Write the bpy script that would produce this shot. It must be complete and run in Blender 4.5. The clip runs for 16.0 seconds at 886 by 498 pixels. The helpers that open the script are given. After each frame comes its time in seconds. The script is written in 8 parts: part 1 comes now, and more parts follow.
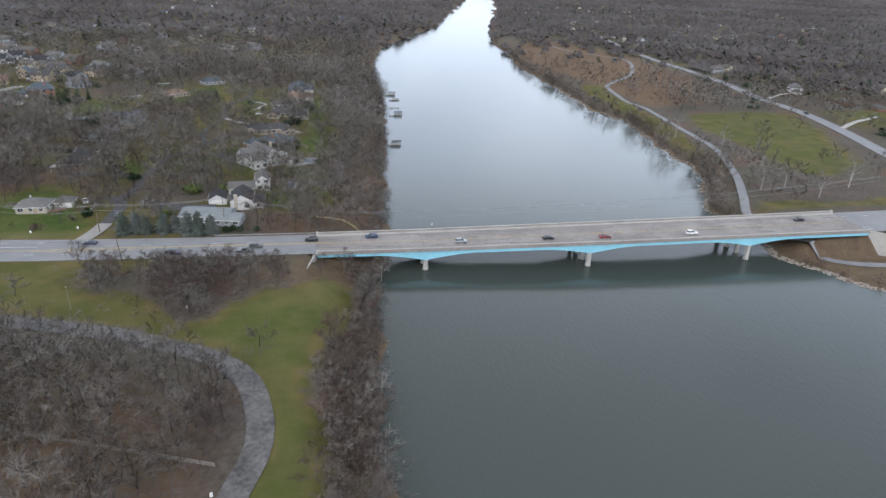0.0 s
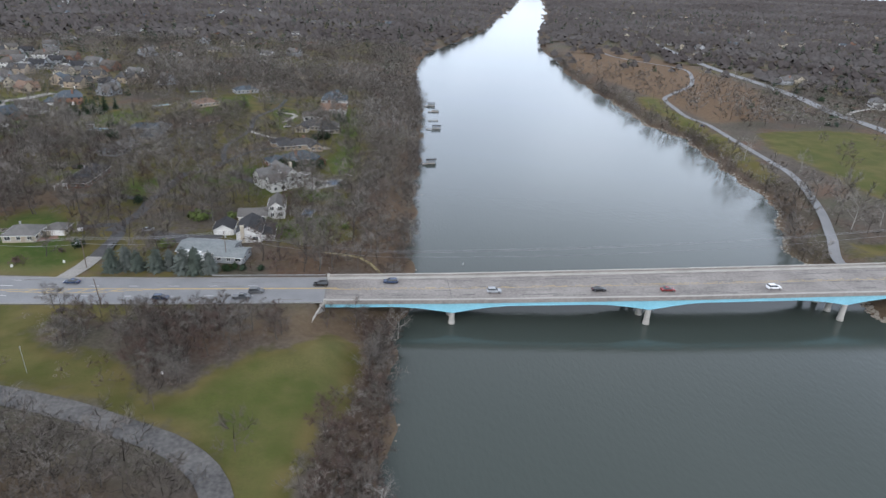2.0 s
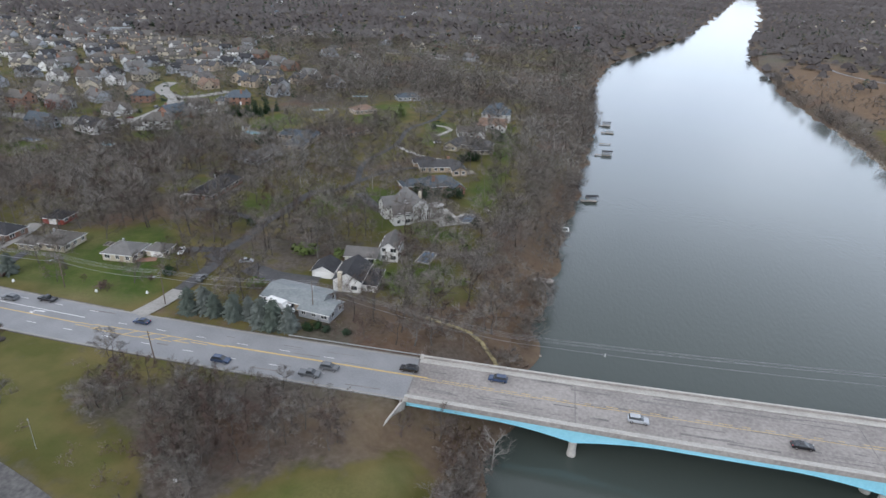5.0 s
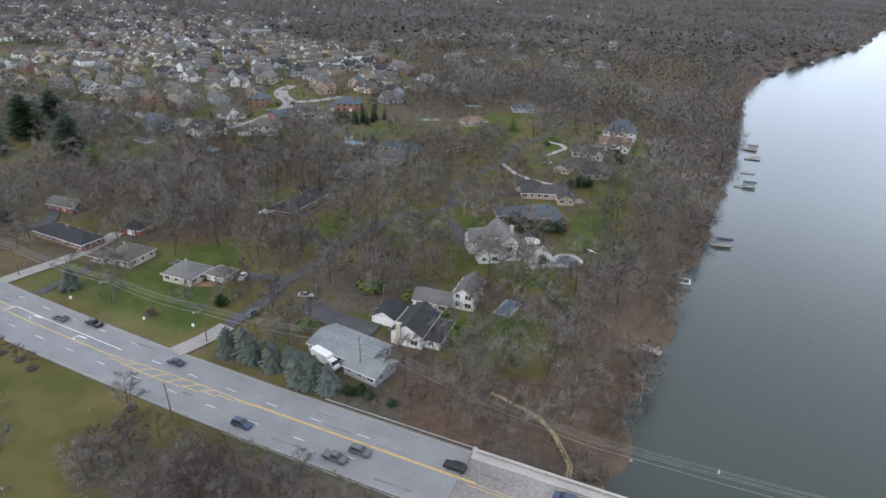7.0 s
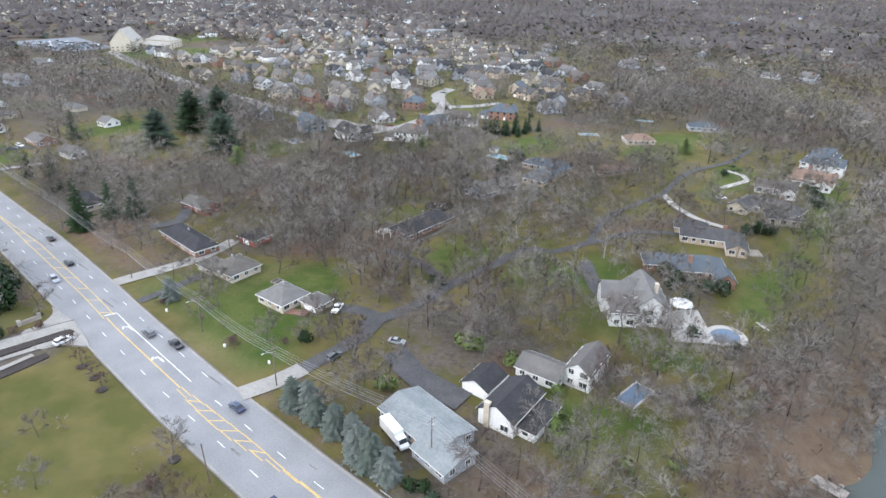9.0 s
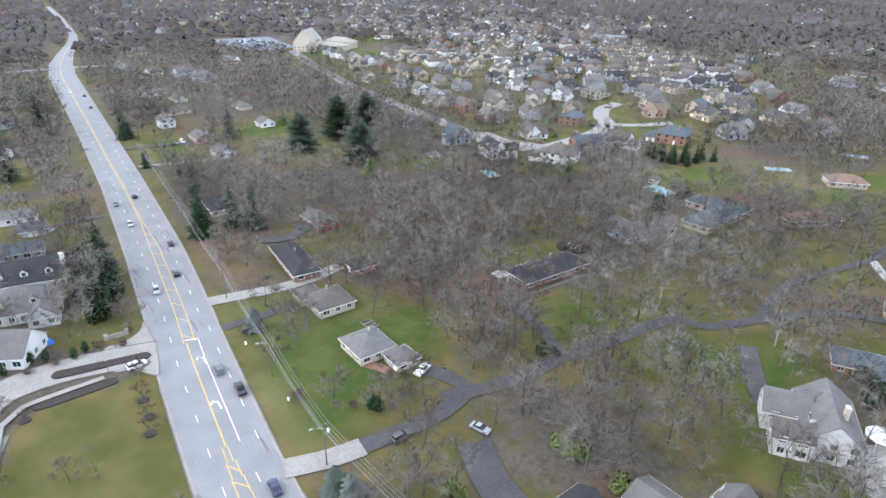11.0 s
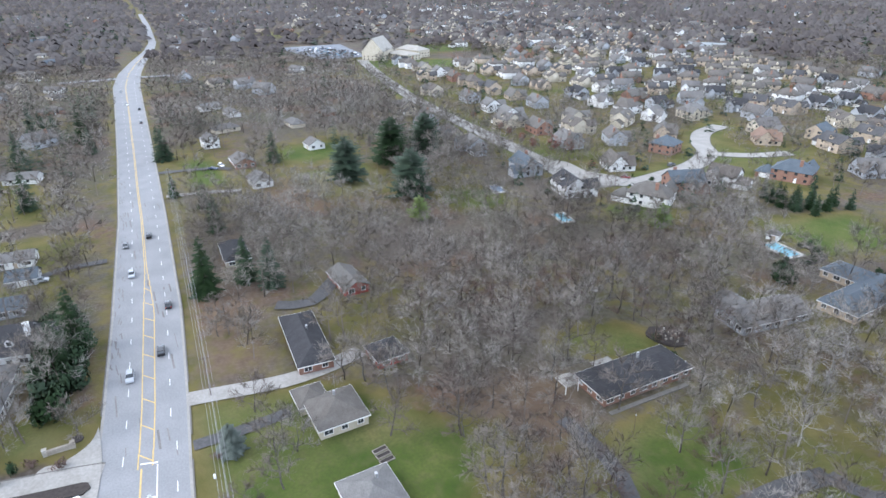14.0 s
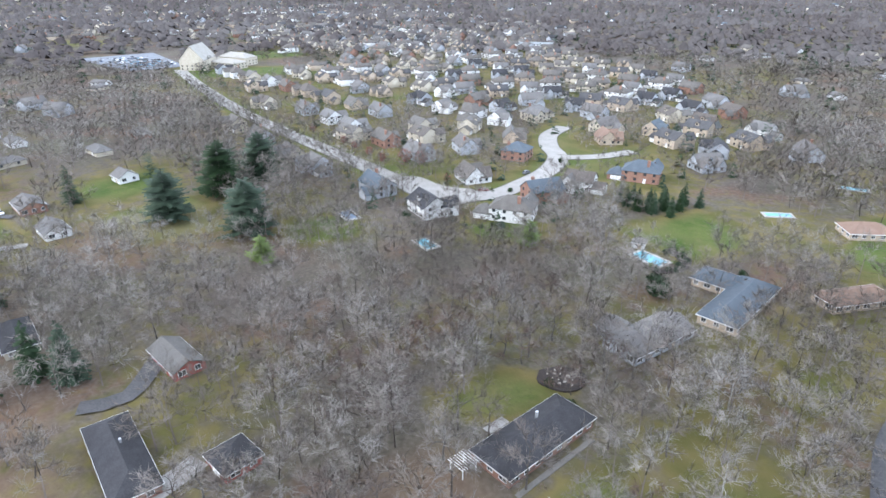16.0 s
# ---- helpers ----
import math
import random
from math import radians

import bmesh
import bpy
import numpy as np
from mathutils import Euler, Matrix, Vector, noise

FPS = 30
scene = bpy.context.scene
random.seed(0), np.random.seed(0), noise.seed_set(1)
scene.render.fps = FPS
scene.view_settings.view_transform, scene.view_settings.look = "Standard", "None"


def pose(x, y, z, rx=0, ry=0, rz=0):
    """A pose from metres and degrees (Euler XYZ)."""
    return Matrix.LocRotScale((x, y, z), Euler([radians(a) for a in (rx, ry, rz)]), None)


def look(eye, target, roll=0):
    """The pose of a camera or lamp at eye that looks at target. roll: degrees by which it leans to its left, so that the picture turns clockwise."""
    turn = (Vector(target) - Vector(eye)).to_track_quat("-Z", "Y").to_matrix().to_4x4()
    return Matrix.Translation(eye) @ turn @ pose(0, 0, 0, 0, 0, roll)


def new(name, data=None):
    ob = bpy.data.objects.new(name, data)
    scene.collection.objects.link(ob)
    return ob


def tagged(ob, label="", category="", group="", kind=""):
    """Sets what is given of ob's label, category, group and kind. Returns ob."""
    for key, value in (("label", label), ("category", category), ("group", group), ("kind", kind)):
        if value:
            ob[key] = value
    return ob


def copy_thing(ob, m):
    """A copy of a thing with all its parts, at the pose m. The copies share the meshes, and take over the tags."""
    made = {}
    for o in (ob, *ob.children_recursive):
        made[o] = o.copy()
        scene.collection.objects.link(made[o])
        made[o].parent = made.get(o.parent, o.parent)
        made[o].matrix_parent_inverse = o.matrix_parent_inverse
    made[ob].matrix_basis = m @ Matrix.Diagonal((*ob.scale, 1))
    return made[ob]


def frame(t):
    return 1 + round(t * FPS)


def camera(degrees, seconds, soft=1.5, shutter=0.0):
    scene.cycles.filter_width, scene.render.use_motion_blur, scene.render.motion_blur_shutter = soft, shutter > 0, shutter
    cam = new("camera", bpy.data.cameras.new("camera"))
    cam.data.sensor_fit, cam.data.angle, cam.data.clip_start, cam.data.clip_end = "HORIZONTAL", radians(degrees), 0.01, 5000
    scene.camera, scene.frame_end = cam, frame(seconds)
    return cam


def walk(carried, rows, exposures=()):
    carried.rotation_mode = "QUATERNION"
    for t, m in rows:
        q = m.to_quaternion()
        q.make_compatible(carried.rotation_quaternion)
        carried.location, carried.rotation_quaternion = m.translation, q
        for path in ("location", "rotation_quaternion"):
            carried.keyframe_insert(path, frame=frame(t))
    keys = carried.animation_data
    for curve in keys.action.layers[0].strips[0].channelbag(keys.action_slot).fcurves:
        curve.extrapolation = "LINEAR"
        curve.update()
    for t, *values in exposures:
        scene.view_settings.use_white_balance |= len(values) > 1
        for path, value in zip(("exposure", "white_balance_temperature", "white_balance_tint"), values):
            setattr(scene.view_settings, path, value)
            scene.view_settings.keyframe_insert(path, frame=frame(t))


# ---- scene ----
cam = camera(71.3, 16.0, 1.5)
PATH = [
    (0, (-3.994, 0.289, 93.585), (-3.63, 2.08, 92.774), 2.6),
    (0.5, (-1.723, 9.418, 93.552), (-1.36, 11.211, 92.744), 2.6),
    (1, (0.79, 18.562, 93.513), (1.133, 20.359, 92.706), 2.4),
    (1.5, (3.62, 27.722, 93.462), (3.912, 29.529, 92.656), 2.4),
    (2, (6.613, 36.787, 93.405), (6.839, 38.603, 92.599), 2.5),
    (2.5, (9.539, 45.753, 93.335), (9.651, 47.579, 92.526), 2.3),
    (3, (12.119, 54.865, 93.288), (12.176, 56.693, 92.479), 2.3),
    (3.5, (14.333, 64.086, 93.266), (14.264, 65.912, 92.455), 2.3),
    (3.7, (15.079, 67.732, 93.26), (14.977, 69.556, 92.446), 2.4),
    (5.8, (21.421, 105.529, 93.082), (20.964, 107.294, 92.261), 2.0),
    (6, (21.846, 109.203, 93.079), (21.351, 110.958, 92.257), 1.9),
    (6.5, (22.493, 118.506, 93.076), (21.901, 120.23, 92.252), 2.0),
    (7, (22.751, 127.788, 93.092), (22.062, 129.473, 92.265), 1.8),
    (7.5, (22.573, 136.963, 93.114), (21.768, 138.594, 92.282), 1.7),
    (8, (21.761, 145.994, 93.146), (20.843, 147.562, 92.31), 1.5),
    (8.5, (20.279, 154.969, 93.195), (19.251, 156.464, 92.355), 1.3),
    (9, (18.12, 163.839, 93.201), (16.987, 165.256, 92.359), 1.1),
    (9.2, (16.926, 167.298, 93.201), (15.756, 168.683, 92.357), 1.2),
    (11.3, (0.723, 202.526, 93.217), (-0.808, 203.5, 92.376), 0.3),
    (11.5, (-1.24, 205.653, 93.206), (-2.8, 206.581, 92.366), 0.2),
    (12, (-7.137, 212.851, 93.088), (-8.759, 213.668, 92.25), 0.0),
    (12.5, (-13.83, 219.223, 92.912), (-15.496, 219.943, 92.072), 0.1),
    (13, (-21.224, 224.427, 92.719), (-22.897, 225.134, 91.882), -0.0),
    (13.5, (-29.058, 228.572, 92.55), (-30.72, 229.308, 91.715), -0.3),
    (14, (-36.858, 232.155, 92.429), (-38.471, 232.994, 91.596), -0.4),
    (14.5, (-44.154, 235.586, 92.371), (-45.714, 236.52, 91.537), -0.4),
    (15, (-50.918, 239.244, 92.319), (-52.417, 240.272, 91.486), -0.2),
    (15.5, (-57.235, 243.159, 92.262), (-58.663, 244.285, 91.429), -0.2),
    (16, (-63.35, 247.379, 92.168), (-64.693, 248.606, 91.336), 0.0),
]
walk(cam, [(t, look(eye, target, roll)) for t, eye, target, roll in PATH],
     [(0, -0.08, 6420, 12), (7, -0.02, 6370, 12), (9, 0.76, 6280, 12), (12.5, 0.8, 6060, 12), (14.5, 0.82, 6030, 12), (16, 1.08, 6000, 12)])

# ---------------------------------------------------------------- light
world = bpy.data.worlds.new("overcast_sky")
scene.world = world
world.use_nodes = True
wn = world.node_tree
wn.nodes.clear()
w_out = wn.nodes.new("ShaderNodeOutputWorld")
w_bg = wn.nodes.new("ShaderNodeBackground")
w_sky = wn.nodes.new("ShaderNodeTexSky")
w_sky.sky_type = "NISHITA"
w_sky.sun_disc = False
w_sky.sun_elevation = radians(38)
w_sky.sun_rotation = radians(200)
w_sky.air_density = 1.0
w_sky.dust_density = 3.0
w_mix = wn.nodes.new("ShaderNodeMix")
w_mix.data_type = "RGBA"
w_cloud = wn.nodes.new("ShaderNodeTexNoise")
w_cloud.inputs["Scale"].default_value = 2.2
w_cloud.inputs["Detail"].default_value = 5
w_ramp = wn.nodes.new("ShaderNodeValToRGB")
w_ramp.color_ramp.elements[0].position, w_ramp.color_ramp.elements[0].color = 0.3, (4.7, 5.2, 6.1, 1)
w_ramp.color_ramp.elements[1].position, w_ramp.color_ramp.elements[1].color = 0.7, (7.2, 7.7, 8.5, 1)
wn.links.new(w_cloud.outputs["Fac"], w_ramp.inputs["Fac"])
w_mix.inputs["Factor"].default_value = 0.75
wn.links.new(w_sky.outputs["Color"], w_mix.inputs["A"])
w_dir = wn.nodes.new("ShaderNodeTexCoord")
w_sep = wn.nodes.new("ShaderNodeSeparateXYZ")
w_grad = wn.nodes.new("ShaderNodeValToRGB")  # thin cloud, brighter low over the land
for k, (zpos, level) in enumerate(((0.0, 2.1), (0.28, 2.75), (0.5, 1.8), (0.9, 0.92))):
    e = w_grad.color_ramp.elements[k] if k < 2 else w_grad.color_ramp.elements.new(zpos)
    e.position, e.color = zpos, (level * (0.96 if zpos < 0.4 else 1.0), level, level * (1.03 if zpos < 0.4 else 1.0), 1)
wn.links.new(w_dir.outputs["Generated"], w_sep.inputs["Vector"])
wn.links.new(w_sep.outputs["Z"], w_grad.inputs["Fac"])
w_mul = wn.nodes.new("ShaderNodeVectorMath")
w_mul.operation = "MULTIPLY"
wn.links.new(w_ramp.outputs["Color"], w_mul.inputs[0])
wn.links.new(w_grad.outputs["Color"], w_mul.inputs[1])
wn.links.new(w_mul.outputs["Vector"], w_mix.inputs["B"])
wn.links.new(w_mix.outputs["Result"], w_bg.inputs["Color"])
w_bg.inputs["Strength"].default_value = 0.15
wn.links.new(w_bg.outputs["Background"], w_out.inputs["Surface"])

sun = new("sun", bpy.data.lights.new("sun", "SUN"))
sun.data.energy, sun.data.angle, sun.data.color = 0.9, radians(22), (1.0, 0.96, 0.9)
sun.matrix_world = look((-60, -160, 200), (0, 60, 0))

# ---------------------------------------------------------------- materials


def surface(name, a, b, scale=1.0, rough=0.85, bump=0.0, fine=6.0, metal=0.0, per_object=0.0, tint="", bump_scale=0.0, spec=0.3):
    """Two-tone material with patches at `scale` (per metre) and grain at `fine` times that."""
    m = bpy.data.materials.new(name)
    m.use_nodes = True
    nt = m.node_tree
    bs = nt.nodes["Principled BSDF"]
    bs.inputs["Roughness"].default_value, bs.inputs["Metallic"].default_value = rough, metal
    bs.inputs["Specular IOR Level"].default_value = spec
    pos = nt.nodes.new("ShaderNodeTexCoord")
    n1, n2 = nt.nodes.new("ShaderNodeTexNoise"), nt.nodes.new("ShaderNodeTexNoise")
    n1.inputs["Scale"].default_value, n1.inputs["Detail"].default_value = scale, 4
    n2.inputs["Scale"].default_value, n2.inputs["Detail"].default_value = scale * fine, 3
    for n in (n1, n2):
        nt.links.new(pos.outputs["Object"], n.inputs["Vector"])
    add = nt.nodes.new("ShaderNodeMath")
    add.operation = "ADD"
    nt.links.new(n1.outputs["Fac"], add.inputs[0])
    nt.links.new(n2.outputs["Fac"], add.inputs[1])
    mr = nt.nodes.new("ShaderNodeMapRange")
    mr.inputs["From Min"].default_value, mr.inputs["From Max"].default_value = 0.72, 1.28
    nt.links.new(add.outputs[0], mr.inputs["Value"])
    mix = nt.nodes.new("ShaderNodeMix")
    mix.data_type = "RGBA"
    mix.inputs["A"].default_value, mix.inputs["B"].default_value = (*a, 1), (*b, 1)
    nt.links.new(mr.outputs["Result"], mix.inputs["Factor"])
    col = mix.outputs["Result"]
    if per_object or tint:
        src = nt.nodes.new("ShaderNodeAttribute") if tint else nt.nodes.new("ShaderNodeObjectInfo")
        if tint:
            src.attribute_name = tint
        mr2 = nt.nodes.new("ShaderNodeMapRange")
        k = per_object or 0.35
        mr2.inputs["To Min"].default_value, mr2.inputs["To Max"].default_value = 1 - k, 1 + k
        nt.links.new(src.outputs["Fac" if tint else "Random"], mr2.inputs["Value"])
        hsv = nt.nodes.new("ShaderNodeHueSaturation")
        nt.links.new(col, hsv.inputs["Color"])
        nt.links.new(mr2.outputs["Result"], hsv.inputs["Value"])
        mr3 = nt.nodes.new("ShaderNodeMapRange")
        mr3.inputs["To Min"].default_value, mr3.inputs["To Max"].default_value = 1.45, 0.7
        nt.links.new(src.outputs["Fac" if tint else "Random"], mr3.inputs["Value"])
        nt.links.new(mr3.outputs["Result"], hsv.inputs["Saturation"])
        mr4 = nt.nodes.new("ShaderNodeMapRange")
        mr4.inputs["To Min"].default_value, mr4.inputs["To Max"].default_value = 0.488, 0.52
        nt.links.new(src.outputs["Fac" if tint else "Random"], mr4.inputs["Value"])
        nt.links.new(mr4.outputs["Result"], hsv.inputs["Hue"])
        col = hsv.outputs["Color"]
    nt.links.new(col, bs.inputs["Base Color"])
    if bump:
        bn = nt.nodes.new("ShaderNodeBump")
        bn.inputs["Strength"].default_value = bump
        n3 = nt.nodes.new("ShaderNodeTexNoise")
        n3.inputs["Scale"].default_value = bump_scale or scale * fine
        nt.links.new(pos.outputs["Object"], n3.inputs["Vector"])
        nt.links.new(n3.outputs["Fac"], bn.inputs["Height"])
        nt.links.new(bn.outputs["Normal"], bs.inputs["Normal"])
    return m


ASPHALT = surface("asphalt_pale_worn", (0.198, 0.202, 0.207), (0.264, 0.266, 0.270), 0.12, 0.9, 0.2, 20)
ASPHALT_DARK = surface("asphalt_dark", (0.056, 0.056, 0.058), (0.100, 0.098, 0.098), 0.15, 0.9, 0.2, 12)
ASPHALT_PARK = surface("asphalt_patched", (0.072, 0.070, 0.068), (0.178, 0.170, 0.160), 0.16, 0.9, 0.2, 6)
DECK = surface("worn_bridge_concrete", (0.195, 0.179, 0.168), (0.328, 0.304, 0.281), 0.09, 0.9, 0.2, 14)
CONCRETE = surface("concrete", (0.340, 0.327, 0.297), (0.468, 0.451, 0.416), 0.3, 0.9, 0.2, 8)
CONCRETE_DRIVE = surface("concrete_drive", (0.240, 0.229, 0.209), (0.325, 0.313, 0.290), 0.2, 0.9, 0.1, 8)
KERB = surface("kerb_concrete", (0.122, 0.114, 0.103), (0.169, 0.162, 0.147), 0.4, 0.9, 0.1, 8)
BLUE_STEEL = surface("pale_blue_painted_steel", (0.22, 0.50, 0.60), (0.28, 0.58, 0.68), 0.2, 0.5, 0.0, 8)
DARK_STEEL = surface("shaded_steel", (0.10, 0.22, 0.27), (0.13, 0.27, 0.32), 0.2, 0.6)
YELLOW = surface("yellow_road_paint", (0.48, 0.335, 0.12), (0.60, 0.44, 0.19), 0.6, 0.8, 0, 6)
WHITE_PAINT = surface("white_road_paint", (0.62, 0.62, 0.60), (0.80, 0.80, 0.78), 0.6, 0.8, 0, 6)
BARK = surface("grey_brown_bark", (0.068, 0.060, 0.054), (0.128, 0.115, 0.102), 0.8, 0.95, 0.4, 6, per_object=0.25)
BARK_PALE = surface("pale_sycamore_bark", (0.302, 0.288, 0.259), (0.432, 0.418, 0.382), 0.8, 0.9, 0.3, 5)
TWIG = surface("bare_twigs", (0.128, 0.110, 0.097), (0.205, 0.180, 0.162), 0.1, 0.95, 0, 8, per_object=0.3)
TWIG_WOODS = surface("bare_twigs_woodland", (0.153, 0.137, 0.121), (0.236, 0.213, 0.192), 0.02, 0.95, 0, 8, per_object=0.5, tint="tint")
# solid far crowns: twig colour darkened to hold the shade between the twigs
CROWN_FAR_SHADED = surface("far_bare_crowns", (0.080, 0.073, 0.071), (0.122, 0.112, 0.108), 0.05, 1.0, 0, 12, per_object=0.28, tint="tint", spec=0.0)
TWIG_PALE = surface("pale_twigs", (0.198, 0.180, 0.162), (0.276, 0.258, 0.234), 0.1, 0.95, 0, 8)
BRUSH = surface("red_brown_brush", (0.146, 0.114, 0.098), (0.214, 0.176, 0.155), 0.08, 0.95, 0, 8, tint="tint")
RED_LEAF = surface("dull_red_leaves", (0.16, 0.065, 0.055), (0.24, 0.11, 0.09), 0.2, 0.9, 0, 8)
NEEDLE = surface("dark_green_needles", (0.013, 0.028, 0.013), (0.036, 0.060, 0.028), 0.5, 0.9, 0, 6, per_object=0.3)
NEEDLE_WOODS = surface("dark_green_needles_far", (0.017, 0.032, 0.018), (0.038, 0.060, 0.031), 0.1, 0.9, 0, 6, tint="tint")
NEEDLE_BLUE = surface("blue_green_needles", (0.067, 0.083, 0.071), (0.124, 0.140, 0.123), 0.5, 0.9, 0, 6, per_object=0.2)
NEEDLE_LIGHT = surface("yellow_green_needles", (0.09, 0.13, 0.035), (0.17, 0.22, 0.07), 0.5, 0.9, 0, 6)
MULCH = surface("dark_mulch", (0.03, 0.026, 0.024), (0.06, 0.05, 0.045), 1.5, 0.95, 0.4, 6)
ROOF_GREY = surface("grey_shingles", (0.108, 0.104, 0.100), (0.164, 0.157, 0.150), 0.4, 0.95, 0.3, 9, per_object=0.12)
ROOF_BROWN = surface("brown_grey_shingles", (0.092, 0.084, 0.076), (0.140, 0.130, 0.119), 0.4, 0.95, 0.3, 9, per_object=0.12)
ROOF_DARK = surface("charcoal_shingles", (0.028, 0.028, 0.030), (0.051, 0.051, 0.055), 0.4, 0.9, 0.3, 9)
ROOF_SLATE = surface("dark_slate_shingles", (0.050, 0.050, 0.052), (0.092, 0.090, 0.090), 0.4, 0.9, 0.3, 9, per_object=0.12)
ROOF_BLUE = surface("blue_grey_shingles", (0.065, 0.082, 0.098), (0.098, 0.117, 0.136), 0.4, 0.9, 0.3, 9)
ROOF_TEAL = surface("pale_blue_grey_roofing", (0.161, 0.185, 0.190), (0.251, 0.269, 0.268), 0.25, 0.75, 0.1, 6)
ROOF_RED = surface("pinkish_shingles", (0.168, 0.109, 0.079), (0.227, 0.159, 0.123), 0.4, 0.95, 0.3, 9)
WALL_WHITE = surface("white_siding", (0.594, 0.594, 0.576), (0.702, 0.702, 0.684), 0.3, 0.8, 0, 8)
WALL_CREAM = surface("cream_brick", (0.40, 0.355, 0.275), (0.51, 0.465, 0.375), 0.5, 0.9, 0.2, 12)
WALL_BRICK = surface("red_brick", (0.194, 0.103, 0.077), (0.288, 0.172, 0.126), 0.6, 0.92, 0.2, 14)
WALL_RED = surface("barn_red_boards", (0.26, 0.06, 0.05), (0.36, 0.10, 0.08), 0.5, 0.9, 0, 10)
WALL_GREY = surface("grey_siding", (0.297, 0.315, 0.333), (0.387, 0.405, 0.423), 0.3, 0.85, 0, 8)
WALL_TAN = surface("tan_siding", (0.357, 0.290, 0.216), (0.468, 0.387, 0.297), 0.3, 0.85, 0, 8)
TRIM = surface("white_trim", (0.70, 0.70, 0.68), (0.80, 0.80, 0.78), 0.5, 0.7)
GLASS = surface("dark_window_glass", (0.02, 0.025, 0.03), (0.05, 0.055, 0.06), 0.5, 0.12, spec=0.6)
WOOD_GREY = surface("weathered_boards", (0.238, 0.212, 0.187), (0.357, 0.323, 0.281), 0.4, 0.9, 0.2, 10)
WOOD_POLE = surface("dark_pole_timber", (0.10, 0.075, 0.06), (0.18, 0.14, 0.115), 0.6, 0.95, 0.2, 8)
WIRE = surface("cable_aluminium", (0.272, 0.272, 0.280), (0.352, 0.352, 0.360), 0.5, 0.5, metal=0.4)
METAL = surface("galvanised_metal", (0.42, 0.43, 0.44), (0.55, 0.56, 0.57), 0.5, 0.5, metal=0.6)
TYRE = surface("tyre_rubber", (0.015, 0.015, 0.016), (0.03, 0.03, 0.03), 2, 0.9)
RIM = surface("alloy_rim", (0.4, 0.4, 0.42), (0.5, 0.5, 0.52), 2, 0.35, metal=0.9)
LAMP_RED = surface("red_lamp_lens", (0.35, 0.02, 0.02), (0.45, 0.04, 0.04), 2, 0.3)
LAMP_CLEAR = surface("clear_lamp_lens", (0.6, 0.6, 0.6), (0.75, 0.75, 0.75), 2, 0.2)
POOL_BLUE = surface("pale_turquoise_pool_water", (0.089, 0.287, 0.351), (0.134, 0.355, 0.422), 0.4, 0.3, spec=0.2)
POOL_COVER = surface("slate_blue_pool_cover", (0.080, 0.128, 0.192), (0.120, 0.176, 0.248), 0.4, 0.5)
TARP_BLUE = surface("bright_blue_tarpaulin", (0.02, 0.13, 0.45), (0.05, 0.22, 0.6), 1.0, 0.5)
STONE = surface("pale_rubble_stone", (0.240, 0.216, 0.184), (0.400, 0.376, 0.336), 0.7, 0.95, 0.4, 5, per_object=0.2)
PATCH = surface("dark_asphalt_patch", (0.132, 0.126, 0.120), (0.228, 0.216, 0.204), 0.3, 0.9, 0.2, 8)
CAR_PAINTS = {}
for cname, ca in (("black", (0.012, 0.012, 0.014)), ("dark_blue", (0.03, 0.05, 0.10)), ("white", (0.72, 0.72, 0.72)), ("silver", (0.34, 0.36, 0.38)), ("grey", (0.10, 0.105, 0.11)), ("red", (0.20, 0.03, 0.03)), ("light_blue", (0.18, 0.30, 0.38))):
    CAR_PAINTS[cname] = surface(f"{cname}_car_paint", ca, tuple(min(1, v * 1.1 + 0.003) for v in ca), 0.5, 0.22, spec=0.6)


def water_material():
    m = bpy.data.materials.new("river_water")
    m.use_nodes = True
    nt = m.node_tree
    bs = nt.nodes["Principled BSDF"]
    bs.inputs["Roughness"].default_value = 0.1
    bs.inputs["IOR"].default_value = 1.33
    pos = nt.nodes.new("ShaderNodeTexCoord")
    big = nt.nodes.new("ShaderNodeTexNoise")
    big.inputs["Scale"].default_value = 0.012
    mp = nt.nodes.new("ShaderNodeMapping")
    mp.inputs["Scale"].default_value = (1.0, 0.45, 1.0)
    nt.links.new(pos.outputs["Object"], mp.inputs["Vector"])
    nt.links.new(mp.outputs["Vector"], big.inputs["Vector"])
    mix = nt.nodes.new("ShaderNodeMix")
    mix.data_type = "RGBA"
    mix.inputs["A"].default_value, mix.inputs["B"].default_value = (0.046, 0.058, 0.050, 1), (0.060, 0.072, 0.064, 1)
    nt.links.new(big.outputs["Fac"], mix.inputs["Factor"])
    nt.links.new(mix.outputs["Result"], bs.inputs["Base Color"])
    rip = nt.nodes.new("ShaderNodeTexNoise")
    rip.inputs["Scale"].default_value, rip.inputs["Detail"].default_value = 0.9, 3
    nt.links.new(mp.outputs["Vector"], rip.inputs["Vector"])
    bn = nt.nodes.new("ShaderNodeBump")
    bn.inputs["Strength"].default_value, bn.inputs["Distance"].default_value = 0.22, 0.3
    nt.links.new(rip.outputs["Fac"], bn.inputs["Height"])
    nt.links.new(bn.outputs["Normal"], bs.inputs["Normal"])
    return m


WATER = water_material()


